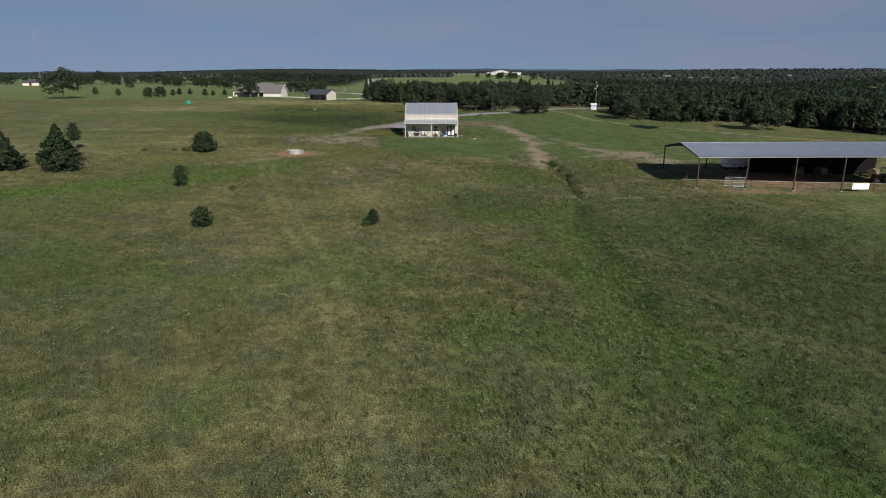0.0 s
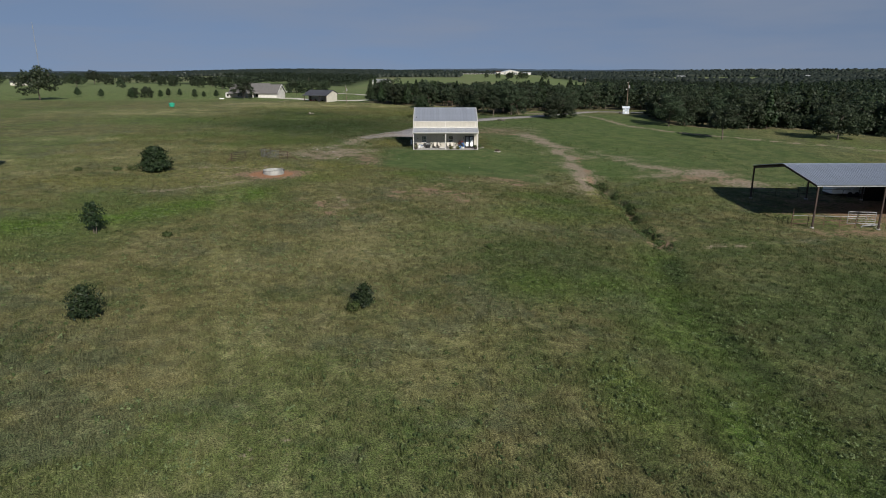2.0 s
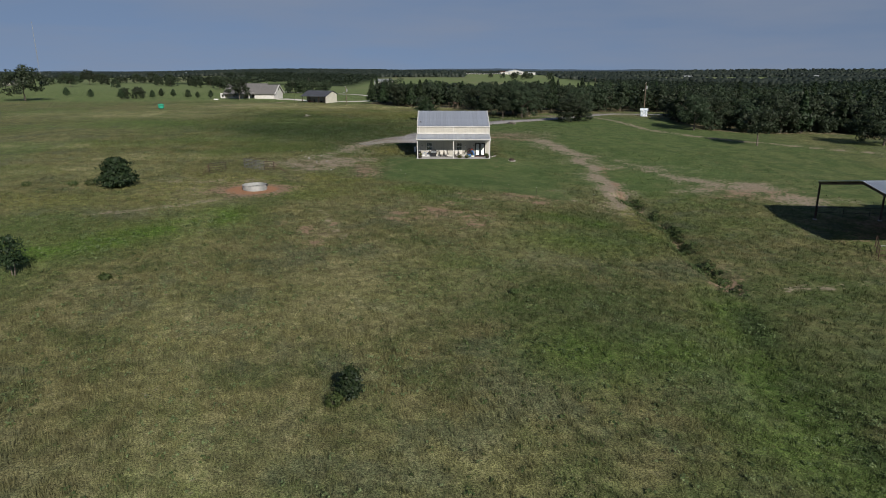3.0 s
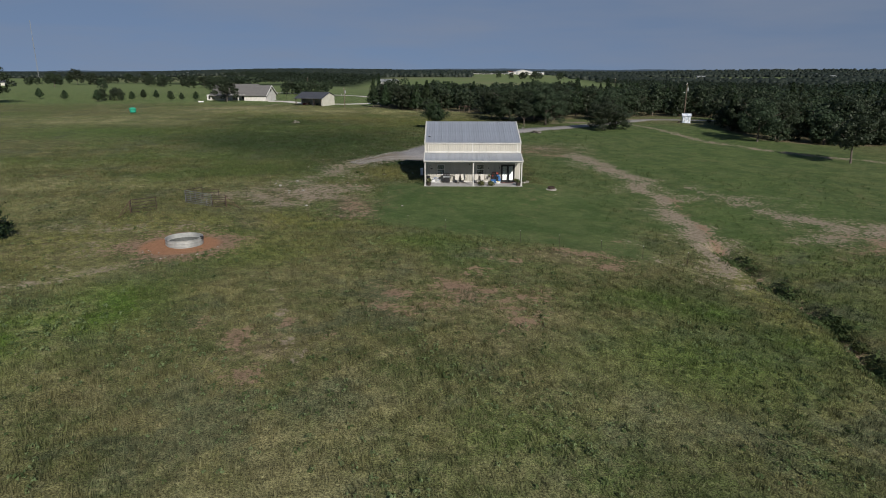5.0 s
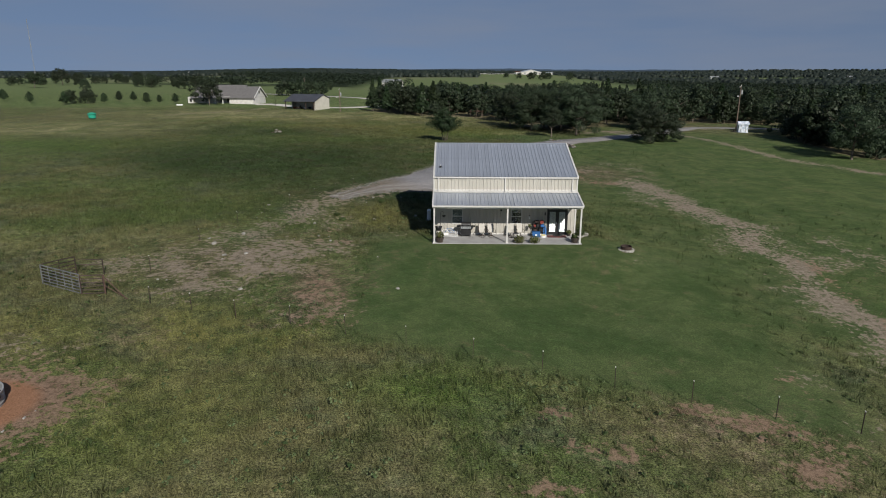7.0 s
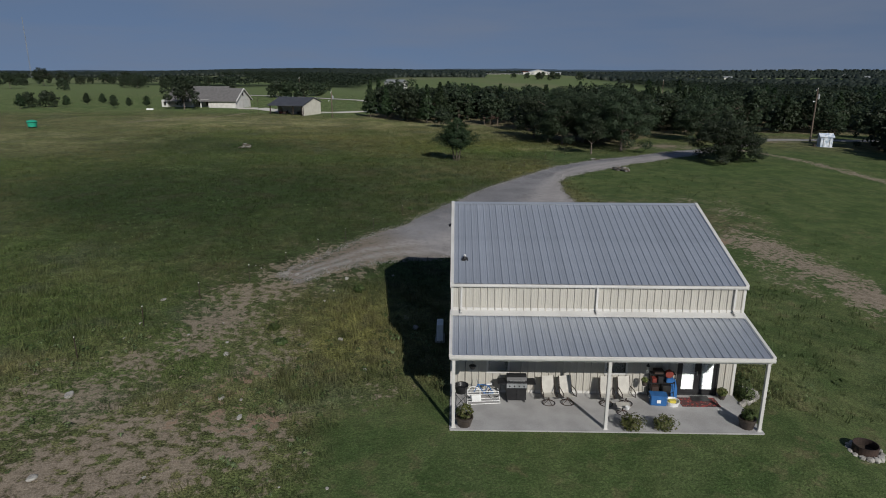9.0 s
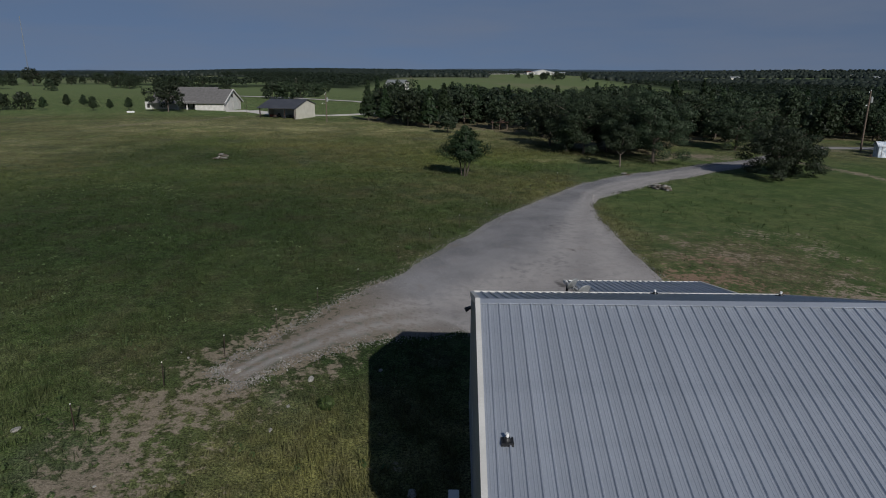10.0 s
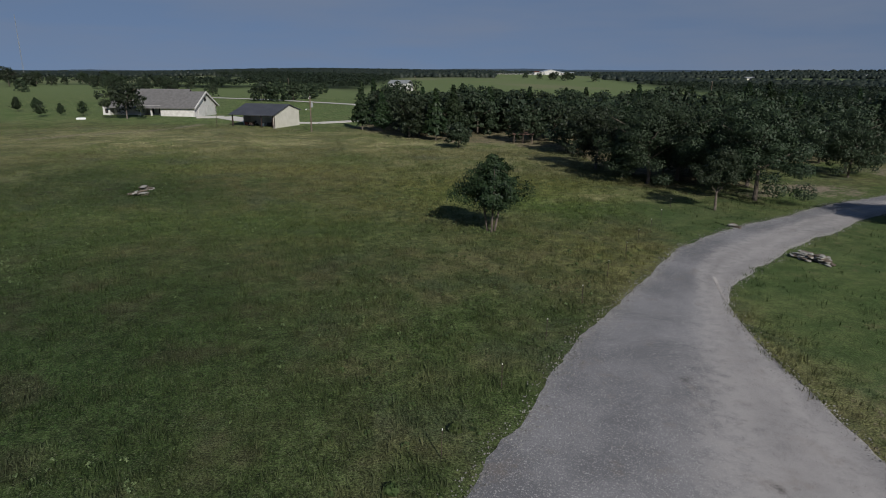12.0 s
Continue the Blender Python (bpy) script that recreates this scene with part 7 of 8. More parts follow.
def cedar_parts(seed, h, rad, n_cards, size, low=0.04, peak=1.0, trunks=1, flat=0.0):
    """A dense, ragged cedar: cone of upswept sprays."""
    rg, r1 = np.random.default_rng(seed), random.Random(seed)
    s = Shape()
    for k in range(trunks):
        a = k * 2.2
        off = Vector((math.cos(a), math.sin(a), 0)) * (.28 * rad * (trunks > 1))
        s.tube(Vector((0, 0, -.3)) + off * .25, off + Vector((0, 0, h * .55)), h * .016, h * .011, 8, False)
        s.tube(off + Vector((0, 0, h * .55)), off * 1.3 + Vector((0, 0, h * .88)), h * .011, .01, 6, False)
    tr = s.mesh("trunk")
    tr.materials.append(BARK)
    n_b = 90
    pos, out = [], []
    for k in range(n_b):
        f_ = (k + rg.random()) / n_b
        a = k * 2.39996 + rg.normal(0, .2)
        z = h * (low + (1 - low) * f_)
        reach = rad * ((1 - f_) ** peak * (1 - flat) + flat * math.sqrt(max(0.0, 1 - (2 * f_ - .75) ** 2 / 1.6))) * rg.uniform(.55, 1.18) + .05
        m_ = max(3, int(n_cards / n_b * (1.45 - f_)))
        u = rg.random(m_) ** .6
        p_ = np.stack([math.cos(a) * reach * u, math.sin(a) * reach * u, z + reach * u * .32 - .1 * (1 - u)], -1)
        w_ = .06 + .15 * reach * (1 - .6 * u)
        p_ += rg.normal(0, 1, (m_, 3)) * np.stack([w_, w_, w_ * .6], -1)
        pos.append(p_)
        out.append(np.stack([np.full(m_, math.cos(a)), np.full(m_, math.sin(a)), np.full(m_, .55)], -1) + rg.normal(0, .4, (m_, 3)))
    pos, out = np.concatenate(pos), np.concatenate(out)
    return tr, foliage("crown", [card_faces(rg, pos, out, size, 1.8)], CEDAR_LEAF)


def grow(name, label, meshes, x, y, scale, turn, group, cat="tree", stretch=1.0):
    o = tagged(new(name), label, cat, group)
    o.matrix_world = Matrix.LocRotScale(Vector(to_world(np.array([[x, y, gz(x, y) - .05]]))[0]), Euler((0, 0, turn)), (scale * 1.03, scale * 1.03, scale * stretch * 1.04))
    part("trunk", meshes[0], None, o)
    part("crown", meshes[1], None, o)
    return o


NEAR = [oak_parts(20 + k, 9.4, 4.3 + .4 * (k % 3), 9500, .22, .0) for k in range(5)]
OAKS = [oak_parts(30 + k, 9.0, 4.2 + .4 * (k % 3), 2700, .40, -.10) for k in range(6)]
WIDE = [oak_parts(40 + k, 7.3, 4.2, 15000, .165, -.14) for k in range(2)]
FARM_OAK = [oak_parts(48 + k, 7.0, 4.3, 2600, .34, .10) for k in range(2)]
ROUND = [oak_parts(45 + k, 6.0, 3.2 + .3 * k, 1500, .46, -.12) for k in range(3)]
YOUNG = [cedar_parts(90 + k, 7.6, 3.4, 1000, .46, .20, .75, 1, .35) for k in range(3)]
FINE = [oak_parts(25 + k, 9.4, 4.6 + .3 * k, 21000, .145, -.06) for k in range(2)]
CEDARS = [cedar_parts(60 + k, 9.2, 2.5, 2000, .36, .12) for k in range(3)]
tr_ = random.Random(9)

# single trees round the yard
grow("yard_cedar", "bushy dark cedar with three pale trunks in the grass", cedar_parts(80, 6.0, 3.5, 19000, .10, .30, .85, 3, .03), 1.1, 50.3, 1, .4, "")
grow("yard_oak", "broad dark oak overhanging the gravel drive", WIDE[0], 40.2, 52.2, .98, .3, "drive oaks")
grow("yard_oak", "broad dark oak overhanging the gravel drive", WIDE[1], 43.4, 53.8, .82, 1.9, "drive oaks")
grow("meadow_oak", "small rounded oak on the mown slope", oak_parts(51, 7.6, 3.5, 3600, .28, .26), 70.6, 19.5, 1, .2, "slope oaks")
grow("meadow_oak", "spreading oak on the mown slope", oak_parts(52, 9.0, 5.6, 5200, .32, -.05), 99, 21.5, 1, .9, "slope oaks")
grow("edge_oak", "slim young oak before the wood's edge", oak_parts(53, 5.8, 2.3, 7000, .12, .3), 22.6, 57.4, 1, .2, "wood edge")
grow("edge_oak", "heavy dark oak at the wood's edge", FINE[0], 28.7, 61.4, 1.12, 2.2, "wood edge")
grow("edge_oak", "heavy dark oak at the wood's edge", FINE[1], 20.4, 67.8, 1.06, .2, "wood edge")
for x, y, s_, k in ((24.6, 69.6, 1.0, 2), (31.4, 67.4, .95, 3), (16.6, 75.4, .9, 0), (47.2, 73.2, .72, 4), (49.0, 76.0, .9, 1), (67.4, 38.8, .95, 2), (73.5, 42.5, .95, 3)):
    grow("edge_oak", "heavy dark oak at the wood's edge", NEAR[k], x, y, s_, 1.7 * k + x, "wood edge")
grow("edge_cedar", "dense dark cedar at the wood's edge", CEDARS[0], 18.4, 70.6, .9, .2, "wood edge")
grow("edge_oak", "low rounded oak before the wood's edge", oak_parts(54, 4.2, 2.4, 3200, .24, .1), -1.5, 90.5, 1, 1.2, "wood edge")

# young cedars and shrubs in the front meadow
grow("young_cedar", "dense pointed young cedar in the tall grass", cedar_parts(70, 6.4, 3.3, 9500, .20, .02, 1.0), -51.2, -36.3, 1.05, 0, "meadow cedars")
grow("young_cedar", "dense pointed young cedar in the tall grass", cedar_parts(71, 5.6, 3.0, 8500, .20, .02, .95), -59.0, -36.8, 1, 1, "meadow cedars")
grow("young_cedar", "low rounded cedar bush in the tall grass", cedar_parts(72, 3.5, 2.3, 6500, .17, .02, .7, 1, .4), -36.8, -20.0, 1, 2, "meadow cedars")
grow("young_cedar", "slim pale cedar behind the larger cedar", cedar_parts(73, 4.6, 1.3, 700, .22, .35, .5, 2, .4), -60.2, -20.5, 1, 2, "meadow cedars")
grow("young_cedar", "thin open cedar sapling in the meadow", cedar_parts(74, 3.0, 1.1, 1100, .13, .30, .5, 2, .7), -29.6, -43.4, 1, .3, "meadow cedars")
grow("young_cedar", "small dark cedar bush in the meadow", cedar_parts(75, 2.1, 1.15, 1700, .12, .05, .5, 3, .5), -20.2, -57.9, 1, 1.3, "meadow cedars")
grow("young_cedar", "small open cedar sapling in the meadow", cedar_parts(76, 1.7, .66, 1500, .10, .12, .7, 1, .5), -1.75, -55.4, 1, 2.3, "meadow cedars")
for k, (x, y, r, h) in enumerate(((-40.4, -19.6, .9, .8), (-42.5, -19.9, .7, .6), (-47.5, -20.8, .6, .6), (-22.5, -43.6, .55, .5), (28.3, -39.8, .7, .7), (-2.5, -56.0, .5, .7), (29.3, -30.5, .6, .5), (-5.6, 10.4, .35, .5), (-8.6, 4.9, .35, .3), (-9.4, 6.2, .3, .3), (9, -44, .4, .4), (-1.7, 29.2, .25, .3), (-3.7, 26.6, .25, .3))):
    o = thing("meadow_shrub", "small dark green shrub in the meadow grass", "shrub", pose(x, y, gz(x, y)), "meadow shrubs")
    part("stems", Shape().path([(0, 0, -.05), (r * .3, .05, h * .6)], .012).path([(0, 0, -.05), (-r * .3, 0, h * .6)], .012), BARK, o)
    part("leaves", foliage("leaves", [cards(nr, int(260 * r + 90), (0, 0, h * .5), (r, r, h * .55), .13)], SHRUB_LEAF), None, o)

# trees round the farm
FARM = [(-77.5, 120.0, 1.2, 1), (-157, 108, 1.9, 1), (-158, 131, .5, 0), (-143, 125, .45, 0), (-127.5, 123.5, .72, 0), (-122.5, 125, .78, 0), (-126, 119, .5, 0), (-116, 124, .42, 0), (-118.7, 135.8, .45, 0), (-113.5, 136, .42, 0), (-99.5, 121.5, .45, 0), (-97.0, 124.5, .34, 0), (-91.2, 124.2, .4, 0), (-222, 219, 1.2, 1), (-236, 256, 1.5, 1), (-226, 258, 1.3, 0), (-221, 309, 1.4, 0), (-78, 198, 1.3, 0), (-72, 197, 1.4, 0), (-68, 205, 1.3, 0), (-66, 220, 1.2, 0), (-72, 262, 1.1, 0), (-190, 214, .9, 0), (-262, 268, 1.3, 0), (-168, 262, .9, 0), (-182, 300, 1.1, 0), (-150, 310, 1.1, 0)]
for k, (x, y, s_, wide) in enumerate(FARM):
    grow("farm_tree", "rounded dark green tree standing in the far pasture", FARM_OAK[k % 2] if wide else YOUNG[k % 3] if s_ < .6 else ROUND[k % 3], x, y, s_, k * 1.3, "farm trees", stretch=1.0 if wide or s_ > .9 else 1.12)

for k, (x, y, s_) in enumerate(((100, 640, 1.0), (112, 628, 1.1), (118, 640, 1.2), (127, 620, 1.35), (138, 640, 1.2), (84, 655, .9), (160, 612, 1.3))):
    grow("farm_tree", "lone dark oak on the far green field", OAKS[k % 6], x, y, s_, k * 1.1, "far field trees")
fr = random.Random(31)
for k in range(30):
    x = -fr.uniform(105, 330)
    y = 236 + 20 * math.sin(x * .021) + fr.uniform(-8, 44)
    grow("farm_tree", "dark rounded oak in the hedgerow beyond the pasture", OAKS[k % 6], x, y, fr.uniform(.5, .95), k * 1.7, "hedgerow trees")

# the woods: single trees along the edge, joined canopies behind
placed = []
wr = random.Random(21)
tries = 0
while len(placed) < 340 and tries < 60000:
    tries += 1
    x, y = wr.uniform(-30, 210), wr.uniform(-45, 150)
    if not bool(inside(np.array(x), np.array(y), WOOD)):
        continue
    d = float(near_line(np.array(x), np.array(y), WOOD))
    if d > 30 or wr.random() < d / 44:
        continue
    if any((x - a) ** 2 + (y - b) ** 2 < 10.5 for a, b in placed):
        continue
    placed.append((x, y))
for k, (x, y) in enumerate(placed):
    tall = wr.uniform(.78, 1.10)
    near_ = math.hypot(x + 2, y - 17) < 66
    if wr.random() < .24:
        grow("woodland_cedar", "dark conical cedar among the woodland oaks", CEDARS[k % 3], x, y, tall * 1.02, wr.uniform(0, 6.3), "woodland trees", stretch=wr.uniform(.9, 1.15))
    else:
        grow("woodland_oak", "dark green post oak in the dense woodland", NEAR[k % 5] if near_ else OAKS[k % 6], x, y, tall, wr.uniform(0, 6.3), "woodland trees", stretch=wr.uniform(.88, 1.12))

ur = random.Random(5)
k = 0
while k < 70:
    x, y = ur.uniform(60, 170), ur.uniform(-25, 60)
    if bool(inside(np.array(x), np.array(y), WOOD)) and 1 < float(near_line(np.array(x), np.array(y), WOOD)) < 7:
        grow("woodland_shrub", "dense low bush under the woodland edge", ROUND[k % 3], x, y, ur.uniform(.42, .75), ur.uniform(0, 6.3), "woodland bushes", "bush", stretch=ur.uniform(.8, 1.2))
        k += 1


def canopy(rg, xs, ys, hs, rs, n, size, lobes=5):
    """Many far trees: each crown a handful of rounded leaf masses over its foot point."""
    m_ = len(xs)
    a, q = rg.uniform(0, 6.3, (m_, lobes)), np.sqrt(rg.random((m_, lobes))) * .62
    lx, ly = xs[:, None] + np.cos(a) * q * rs[:, None], ys[:, None] + np.sin(a) * q * rs[:, None] * .72
    lz = ground_z(xs, ys)[:, None] + hs[:, None] * (.82 - .45 * q ** 2 - .22 * rg.random((m_, lobes)))
    lr = rs[:, None] * rg.uniform(.36, .58, (m_, lobes))
    d = rg.normal(0, 1, (m_, lobes, n, 3))
    d[..., 2] = np.where(d[..., 2] < -.6, -d[..., 2], d[..., 2])
    d /= np.linalg.norm(d, axis=3)[..., None]
    k = lr[..., None] * rg.uniform(.72, 1.05, (m_, lobes, n))
    pos = np.stack([lx[..., None] + d[..., 0] * k, ly[..., None] + d[..., 1] * k * .72, lz[..., None] + d[..., 2] * k * .8], -1)
    return card_faces(rg, pos.reshape(-1, 3), (d * 1.6 + np.array((0, 0, .3))).reshape(-1, 3), np.repeat(size * hs / 9.0, n * lobes), 1.0, .35)


def domes(rg, xs, ys, hs, rs):
    """Very far crowns: uneven lumps of foliage."""
    m_, n = len(xs), 6
    a = np.arange(n) * 2 * math.pi / n + rg.uniform(0, 6.3, (m_, 1))
    base = ground_z(xs, ys)
    rows_ = []
    for r_, z_ in ((.9, .0), (1.0, .45), (.58, .80)):
        rr_ = rs[:, None] * r_ * rg.uniform(.7, 1.25, (m_, n))
        rows_.append(np.stack([xs[:, None] + np.cos(a) * rr_, ys[:, None] + np.sin(a) * rr_ * .72, base[:, None] + hs[:, None] * z_ * rg.uniform(.85, 1.15, (m_, n))], -1))
    top = np.stack([xs, ys, base + hs * rg.uniform(.9, 1.1, m_)], -1)[:, None]
    v = np.concatenate(rows_ + [top], 1)
    f = []
    for k in range(n):
        j = (k + 1) % n
        for r_ in (0, n):
            f += [(r_ + k, r_ + j, r_ + n + j), (r_ + k, r_ + n + j, r_ + n + k)]
        f.append((2 * n + k, 2 * n + j, 3 * n))
    return v.reshape(-1, 3), (np.array(f)[None] + (np.arange(m_) * (3 * n + 1))[:, None, None]).reshape(-1, 3)


rg = np.random.default_rng(77)
X, Y = rg.uniform(-30, 700, 60000), rg.uniform(-150, 620, 60000)
ok = inside(X, Y, WOOD) & (near_line(X, Y, WOOD) > 14)
X, Y = X[ok], Y[ok]
keep = rg.random(len(X)) < np.clip(1.5 - np.hypot(X, Y) / 520, .25, 1)
X, Y = X[keep][:7800], Y[keep][:7800]
tall = rg.uniform(6.2, 9.0, len(X))
nearer = np.hypot(X, Y - 10) < 230
tagged(new("deep_woods", foliage("deep_woods", [canopy(rg, X[nearer], Y[nearer], tall[nearer], rg.uniform(2.8, 4.4, nearer.sum()), 17, .80), canopy(rg, X[~nearer], Y[~nearer], tall[~nearer], rg.uniform(3.0, 5.0, (~nearer).sum()), 6, 1.5)], FAR_LEAF, True)), "dense dark green woodland canopy rolling away", "woods", kind="stuff")

# tree belts out to the horizon, thick near ones of leaf masses, the rest uneven lumps
ang = rg.uniform(-52, 52, 42000)
r = 230 * (3200 / 230) ** rg.random(42000)
X, Y = r * np.sin(np.radians(ang)), r * np.cos(np.radians(ang)) - 20
ok = (wooded(X, Y) > rg.uniform(.25, .8, len(X))) & ~inside(X, Y, WOOD)
X, Y, r = X[ok], Y[ok], r[ok]
near_b = r < 620
hs = rg.uniform(4.0, 7.0, len(X)) + 2 * sstep(r, 900, 2200)
rs = rg.uniform(2.4, 4.8, len(X)) * (1 + r / 2600)
tagged(new("far_tree_belts", foliage("far_tree_belts", [canopy(rg, X[near_b], Y[near_b], hs[near_b], rs[near_b], 7, 1.3)], FAR_LEAF, True)), "belts of dark trees between pale fields", "woods", kind="stuff")
# farthest crowns use the leaf colour with haze mixed in
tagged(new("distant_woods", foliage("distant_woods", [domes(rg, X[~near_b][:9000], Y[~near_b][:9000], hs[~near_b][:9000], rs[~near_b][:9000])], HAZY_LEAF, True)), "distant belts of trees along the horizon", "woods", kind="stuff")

# the last ridges, the blue of distance haze put into their colour
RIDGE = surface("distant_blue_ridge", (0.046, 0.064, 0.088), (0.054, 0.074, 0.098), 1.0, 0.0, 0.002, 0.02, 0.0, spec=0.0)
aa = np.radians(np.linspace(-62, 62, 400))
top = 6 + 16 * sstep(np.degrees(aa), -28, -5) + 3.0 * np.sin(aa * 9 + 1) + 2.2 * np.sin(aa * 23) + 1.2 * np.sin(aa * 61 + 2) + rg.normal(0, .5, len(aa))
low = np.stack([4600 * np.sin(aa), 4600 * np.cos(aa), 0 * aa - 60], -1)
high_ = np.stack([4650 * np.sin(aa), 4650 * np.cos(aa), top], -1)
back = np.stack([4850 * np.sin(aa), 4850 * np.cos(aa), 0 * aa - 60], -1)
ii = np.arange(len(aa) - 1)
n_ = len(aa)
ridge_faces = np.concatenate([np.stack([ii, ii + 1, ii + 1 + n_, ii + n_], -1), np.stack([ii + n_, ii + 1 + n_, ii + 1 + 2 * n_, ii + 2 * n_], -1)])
tagged(new("backdrop", soup("backdrop", np.concatenate([low, high_, back]), ridge_faces, RIDGE)), "low wooded ridges along the horizon, coloured haze blue", "hills", kind="structure")

# ------------------------------------------------------------------ grass and weeds
def tufts(rg, n, x0, x1, y0, y1, blades, h, w, spread, weight):
    x, y = rg.uniform(x0, x1, n), rg.uniform(y0, y1, n)
    kinds = np.array(soil_fields(x, y) + more_fields(x, y))
    pale, red, lush, mown, dry = kinds[:5]
    on_drive = inside(x, y, DRIVE_L + DRIVE_R[::-1])
    on_house = (x > -.2) & (x < 12.5) & (y > -.7) & (y < 16.9)
    barn_ = (x > 48) & (x < 88) & (y > -36) & (y < -25)
    ok = weight(x, y, np.maximum(np.maximum(pale, red), .75 * kinds[7]), lush, mown, dry) > rg.random(n)
    ok &= ~on_drive & ~on_house & ~barn_ & (np.hypot(x - TX, y - TY) > 1.7)
    x, y, kinds = x[ok], y[ok], kinds[:, ok]
    m_ = len(x)
    hh = (h * rg.uniform(.5, 1.4, m_))[:, None]
    bx_ = x[:, None] + rg.normal(0, spread, (m_, blades))
    by_ = y[:, None] + rg.normal(0, spread, (m_, blades))
    bz = np.repeat(ground_z(x, y)[:, None], blades, 1) - .02
    a = rg.uniform(0, 6.3, (m_, blades))
    ln = rg.uniform(.1, .75, (m_, blades)) * hh
    tip = np.stack([bx_ + np.cos(a) * ln, by_ + np.sin(a) * ln, bz + hh * rg.uniform(.7, 1.1, (m_, blades))], -1)
    b_ = a + 1.57 + rg.normal(0, .5, (m_, blades))
    off = np.stack([np.cos(b_), np.sin(b_), 0 * b_], -1) * w
    root = np.stack([bx_, by_, bz], -1)
    v = np.stack([root - off, root + off, tip], 2).reshape(-1, 3)
    return v, np.arange(len(v)).reshape(-1, 3), np.repeat(kinds, 3 * blades, axis=1)


def grass(name, label, *args):
    v, f, kinds = tufts(*args)
    me = soup(name, v, f, BLADES, True)
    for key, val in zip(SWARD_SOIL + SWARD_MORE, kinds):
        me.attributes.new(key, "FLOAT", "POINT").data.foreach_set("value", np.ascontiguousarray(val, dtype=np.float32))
    tagged(new(name, me), label, "grass", kind="stuff")


rg = np.random.default_rng(123)
dens = lambda x, y: np.clip(1.25 - np.abs(x - 2) / 62, .1, 1)
clump = lambda x, y, k: np.clip(.5 + .9 * np.sin(x * k + 2 * np.sin(y * k * .62)) * np.sin(y * k * .81 + 1.5 * np.sin(x * k * .52)), 0, 1)
dryish = lambda x, y, soil, lush, mown, dry: dens(x, y) * (1 - np.clip(soil * 1.6, 0, 1)) * (1 - mown) * (1 - .6 * lush) * (.5 + .5 * clump(x, y, .21)) * (.62 + .38 * clump(x, y, 1.3))
greenish = lambda x, y, soil, lush, mown, dry: dens(x, y) * (1 - np.clip(soil * 1.6, 0, 1)) * (1 - mown) * (.35 + .65 * lush) * (.62 + .38 * clump(x + 9, y, 1.1))
pasture = lambda x, y, soil, lush, mown, dry: dens(x, y) * (1 - np.clip(soil * 1.6, 0, 1)) * (1 - mown) * (.3 + .7 * clump(x, y, .9))
weedy = lambda x, y, soil, lush, mown, dry: dens(x, y) * (1 - np.clip(soil * 1.2, 0, 1)) * (1 - mown) * np.clip(2.2 * (np.sin(x * .37 + 1.9 * np.sin(y * .21 + 1)) * np.sin(y * .33 + 1.4 * np.sin(x * .19)) - .35), .02, 1)
lawn = lambda x, y, soil, lush, mown, dry: (1 - np.clip(soil * 1.6, 0, 1)) * (mown > .4)
grass("meadow_grass", "knee-high straw and green meadow grass", rg, 170000, -62, 64, -93, 12, 7, .30, .018, .13, dryish)
grass("green_grass", "fresh green meadow grass in lusher patches", rg, 110000, -58, 60, -93, 14, 7, .26, .019, .13, greenish)
grass("north_grass", "green grass of the pasture behind the house", rg, 100000, -62, 34, 0, 88, 7, .28, .019, .14, pasture)
grass("seed_grass", "pale seeding grass of the pasture", rg, 20000, -70, 30, 66, 116, 7, .34, .016, .16, dryish)
grass("lawn_grass", "short mown lawn grass round the house", rg, 26000, -6, 26, -16, 32, 6, .07, .010, .12, lawn)


def plants(rg, n, x0, x1, y0, y1, weight, r0, r1, k, size, lift=.08):
    """Low broadleaf plants: a rosette of leaves each."""
    v, _, _ = tufts(rg, n, x0, x1, y0, y1, 1, .1, .01, .0, weight)
    c_ = v[::3]
    d = rg.normal(0, 1, (len(c_), k, 3))
    d[..., 2] = np.abs(d[..., 2])
    d /= np.linalg.norm(d, axis=2)[..., None]
    r_ = (r0 + (r1 - r0) * rg.random(len(c_)) ** 2)[:, None, None]
    return card_faces(rg, (c_[:, None] + d * r_ * np.array((1, .72, .9)) + np.array((0, 0, lift))).reshape(-1, 3), (d + np.array((0, 0, .5))).reshape(-1, 3), np.repeat(size * (.6 + r_.ravel() / r1), k))


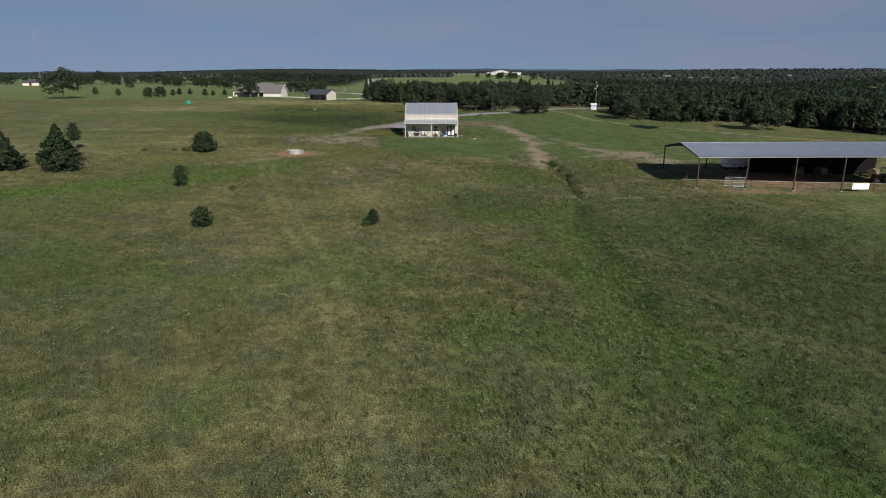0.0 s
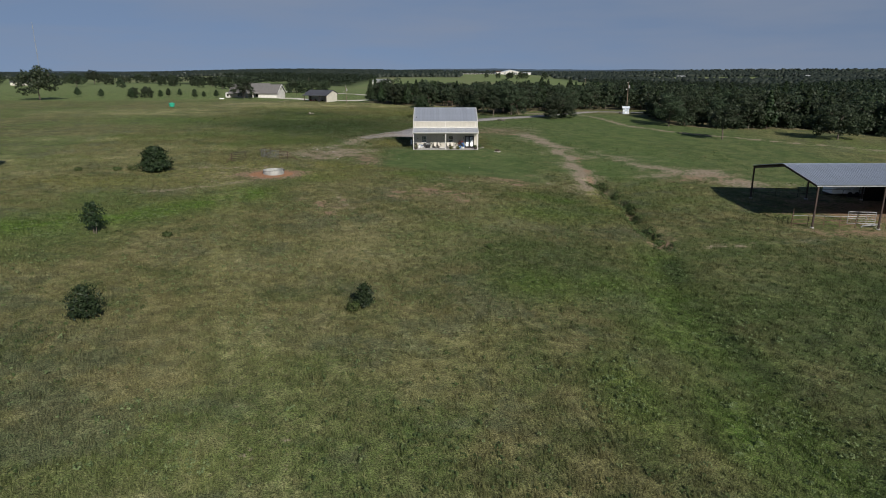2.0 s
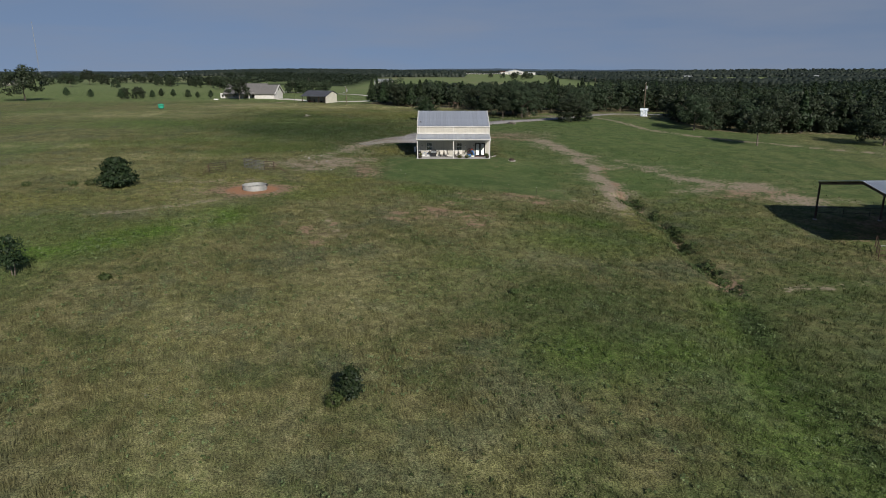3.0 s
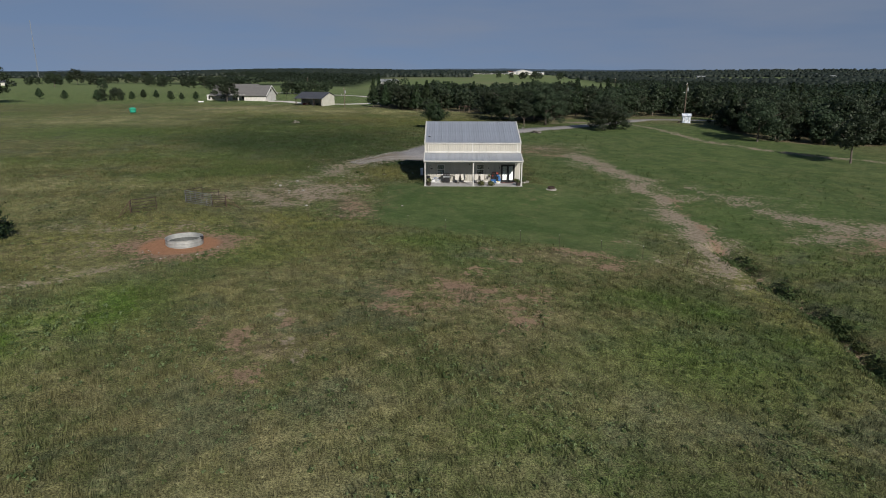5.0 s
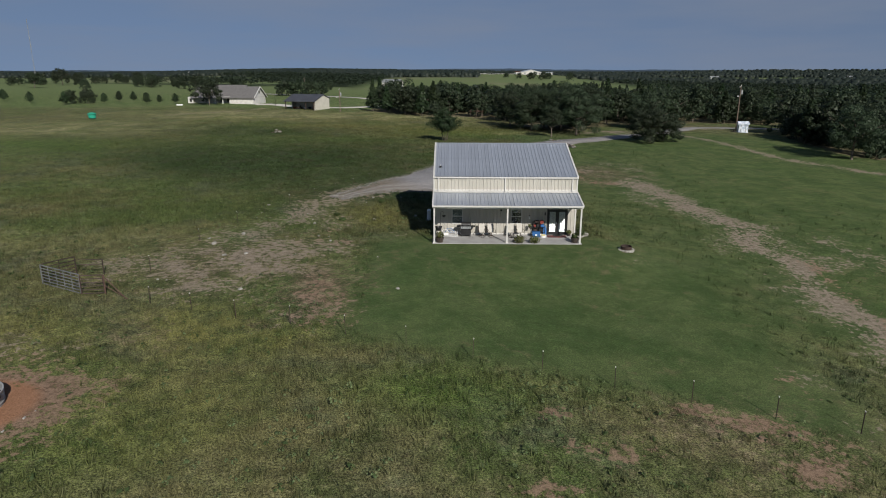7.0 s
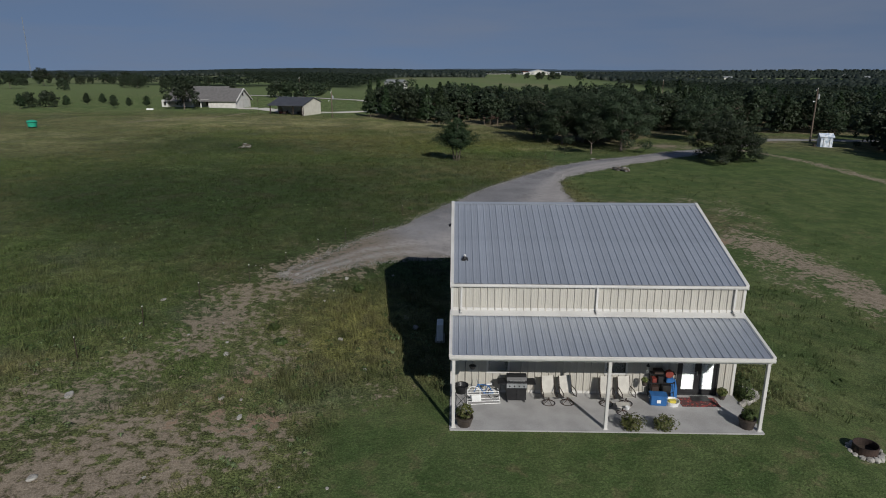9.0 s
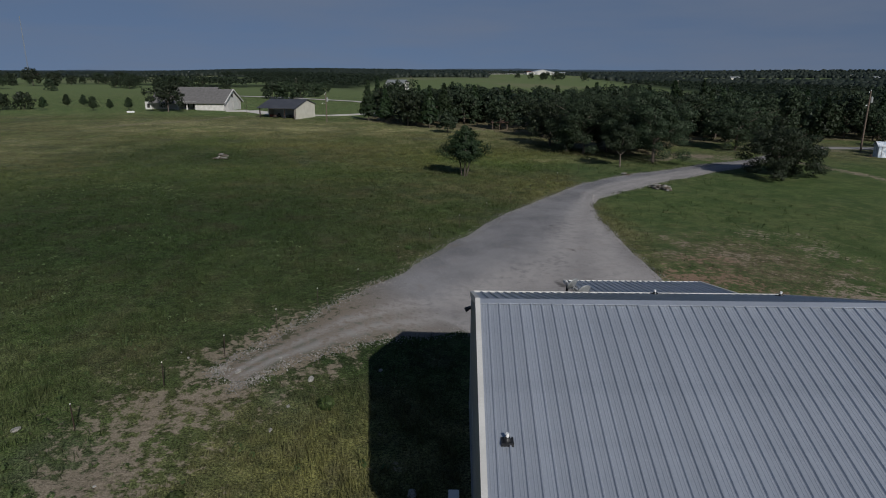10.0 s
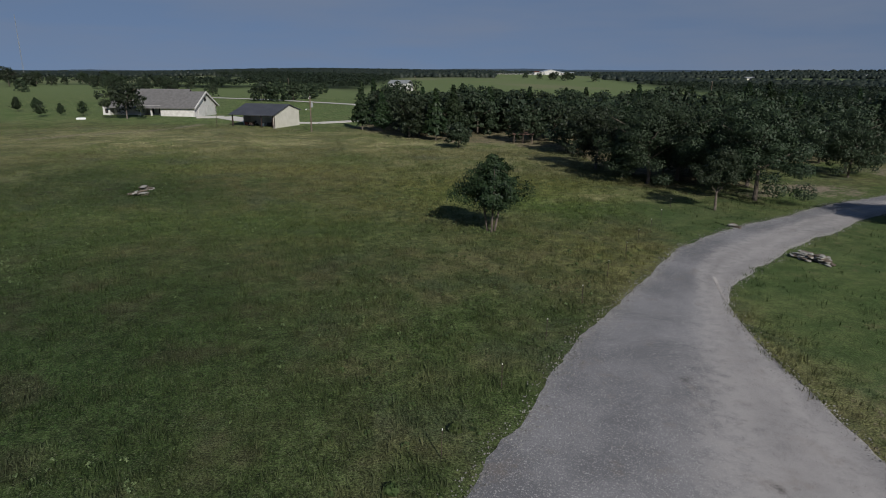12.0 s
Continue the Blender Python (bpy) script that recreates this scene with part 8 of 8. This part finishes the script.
flowering = lambda x, y, soil, lush, mown, dry: dens(x, y) * (1 - mown) * np.clip(.9 * most(x, y, ((-40, -42, 10, 4, 1), (-28, -38, 7, 3, 1), (-21.5, -31, 6, 3, 1), (-13.7, -74.4, 4.5, 1.3, 1), (-7, -72.3, 3.5, 1, .9), (-16, -77, 4, 1.4, .9), (-32, -50, 6, 2, .9), (-9.3, -49.8, 3, 1.3, .9), (-.9, -61.4, 2.6, 1.4, .8), (22.5, -65.5, 3.5, 2.5, 1), (14.6, -63.5, 2.2, 1.6, .9), (16.2, -74.3, 2.4, 1.4, .9), (31.7, -62, 5, 3, .9), (3.6, -77, 3, 4, .8), (15, -62, 3, 4, .7), (22, -73, 7, 12, .45), (34, -64, 14, 14, .4), (-12.5, -35, 4, 3, .8), (-35, 42.5, 4, 2, 1), (-7, -38, 5, 3, .6))), .04, 1)
tagged(new("broadleaf_weeds", foliage("broadleaf_weeds", [plants(rg, 34000, -55, 60, -98, 6, weedy, .06, .18, 11, .055, .15), plants(rg, 34000, -55, 60, -98, 6, flowering, .07, .24, 15, .062, .19), plants(rg, 3500, -42, -28, 37, 48, flowering, .06, .15, 9, .05), plants(rg, 5000, -45, 15, 14, 75, weedy, .06, .15, 10, .055)], WEED, True)), "silvery broadleaf weeds scattered in patches", "weeds", kind="stuff")
scattered = lambda x, y, soil, lush, mown, dry: dens(x, y) * (1 - np.clip(soil * 1.1, 0, 1)) * (1 - mown) * (.08 + .5 * clump(x + 31, y - 7, .13) * clump(x, y, .45) + .3 * lush)
ditchy = lambda x, y, soil, lush, mown, dry: .85 * ridge(near_line(x, y, DITCH), .9) * np.clip(.35 + np.sin(y * 1.3), 0, 1)
tagged(new("meadow_forbs", foliage("meadow_forbs", [plants(rg, 42000, -64, 66, -98, 8, scattered, .07, .24, 12, .075, .04), plants(rg, 14000, 24, 33, -46, -15, ditchy, .10, .34, 14, .10, .05), plants(rg, 12000, -60, 30, 2, 90, scattered, .07, .22, 12, .075, .04)], FORB, True)), "dark leafy forbs dotted through the meadow", "weeds", kind="stuff")
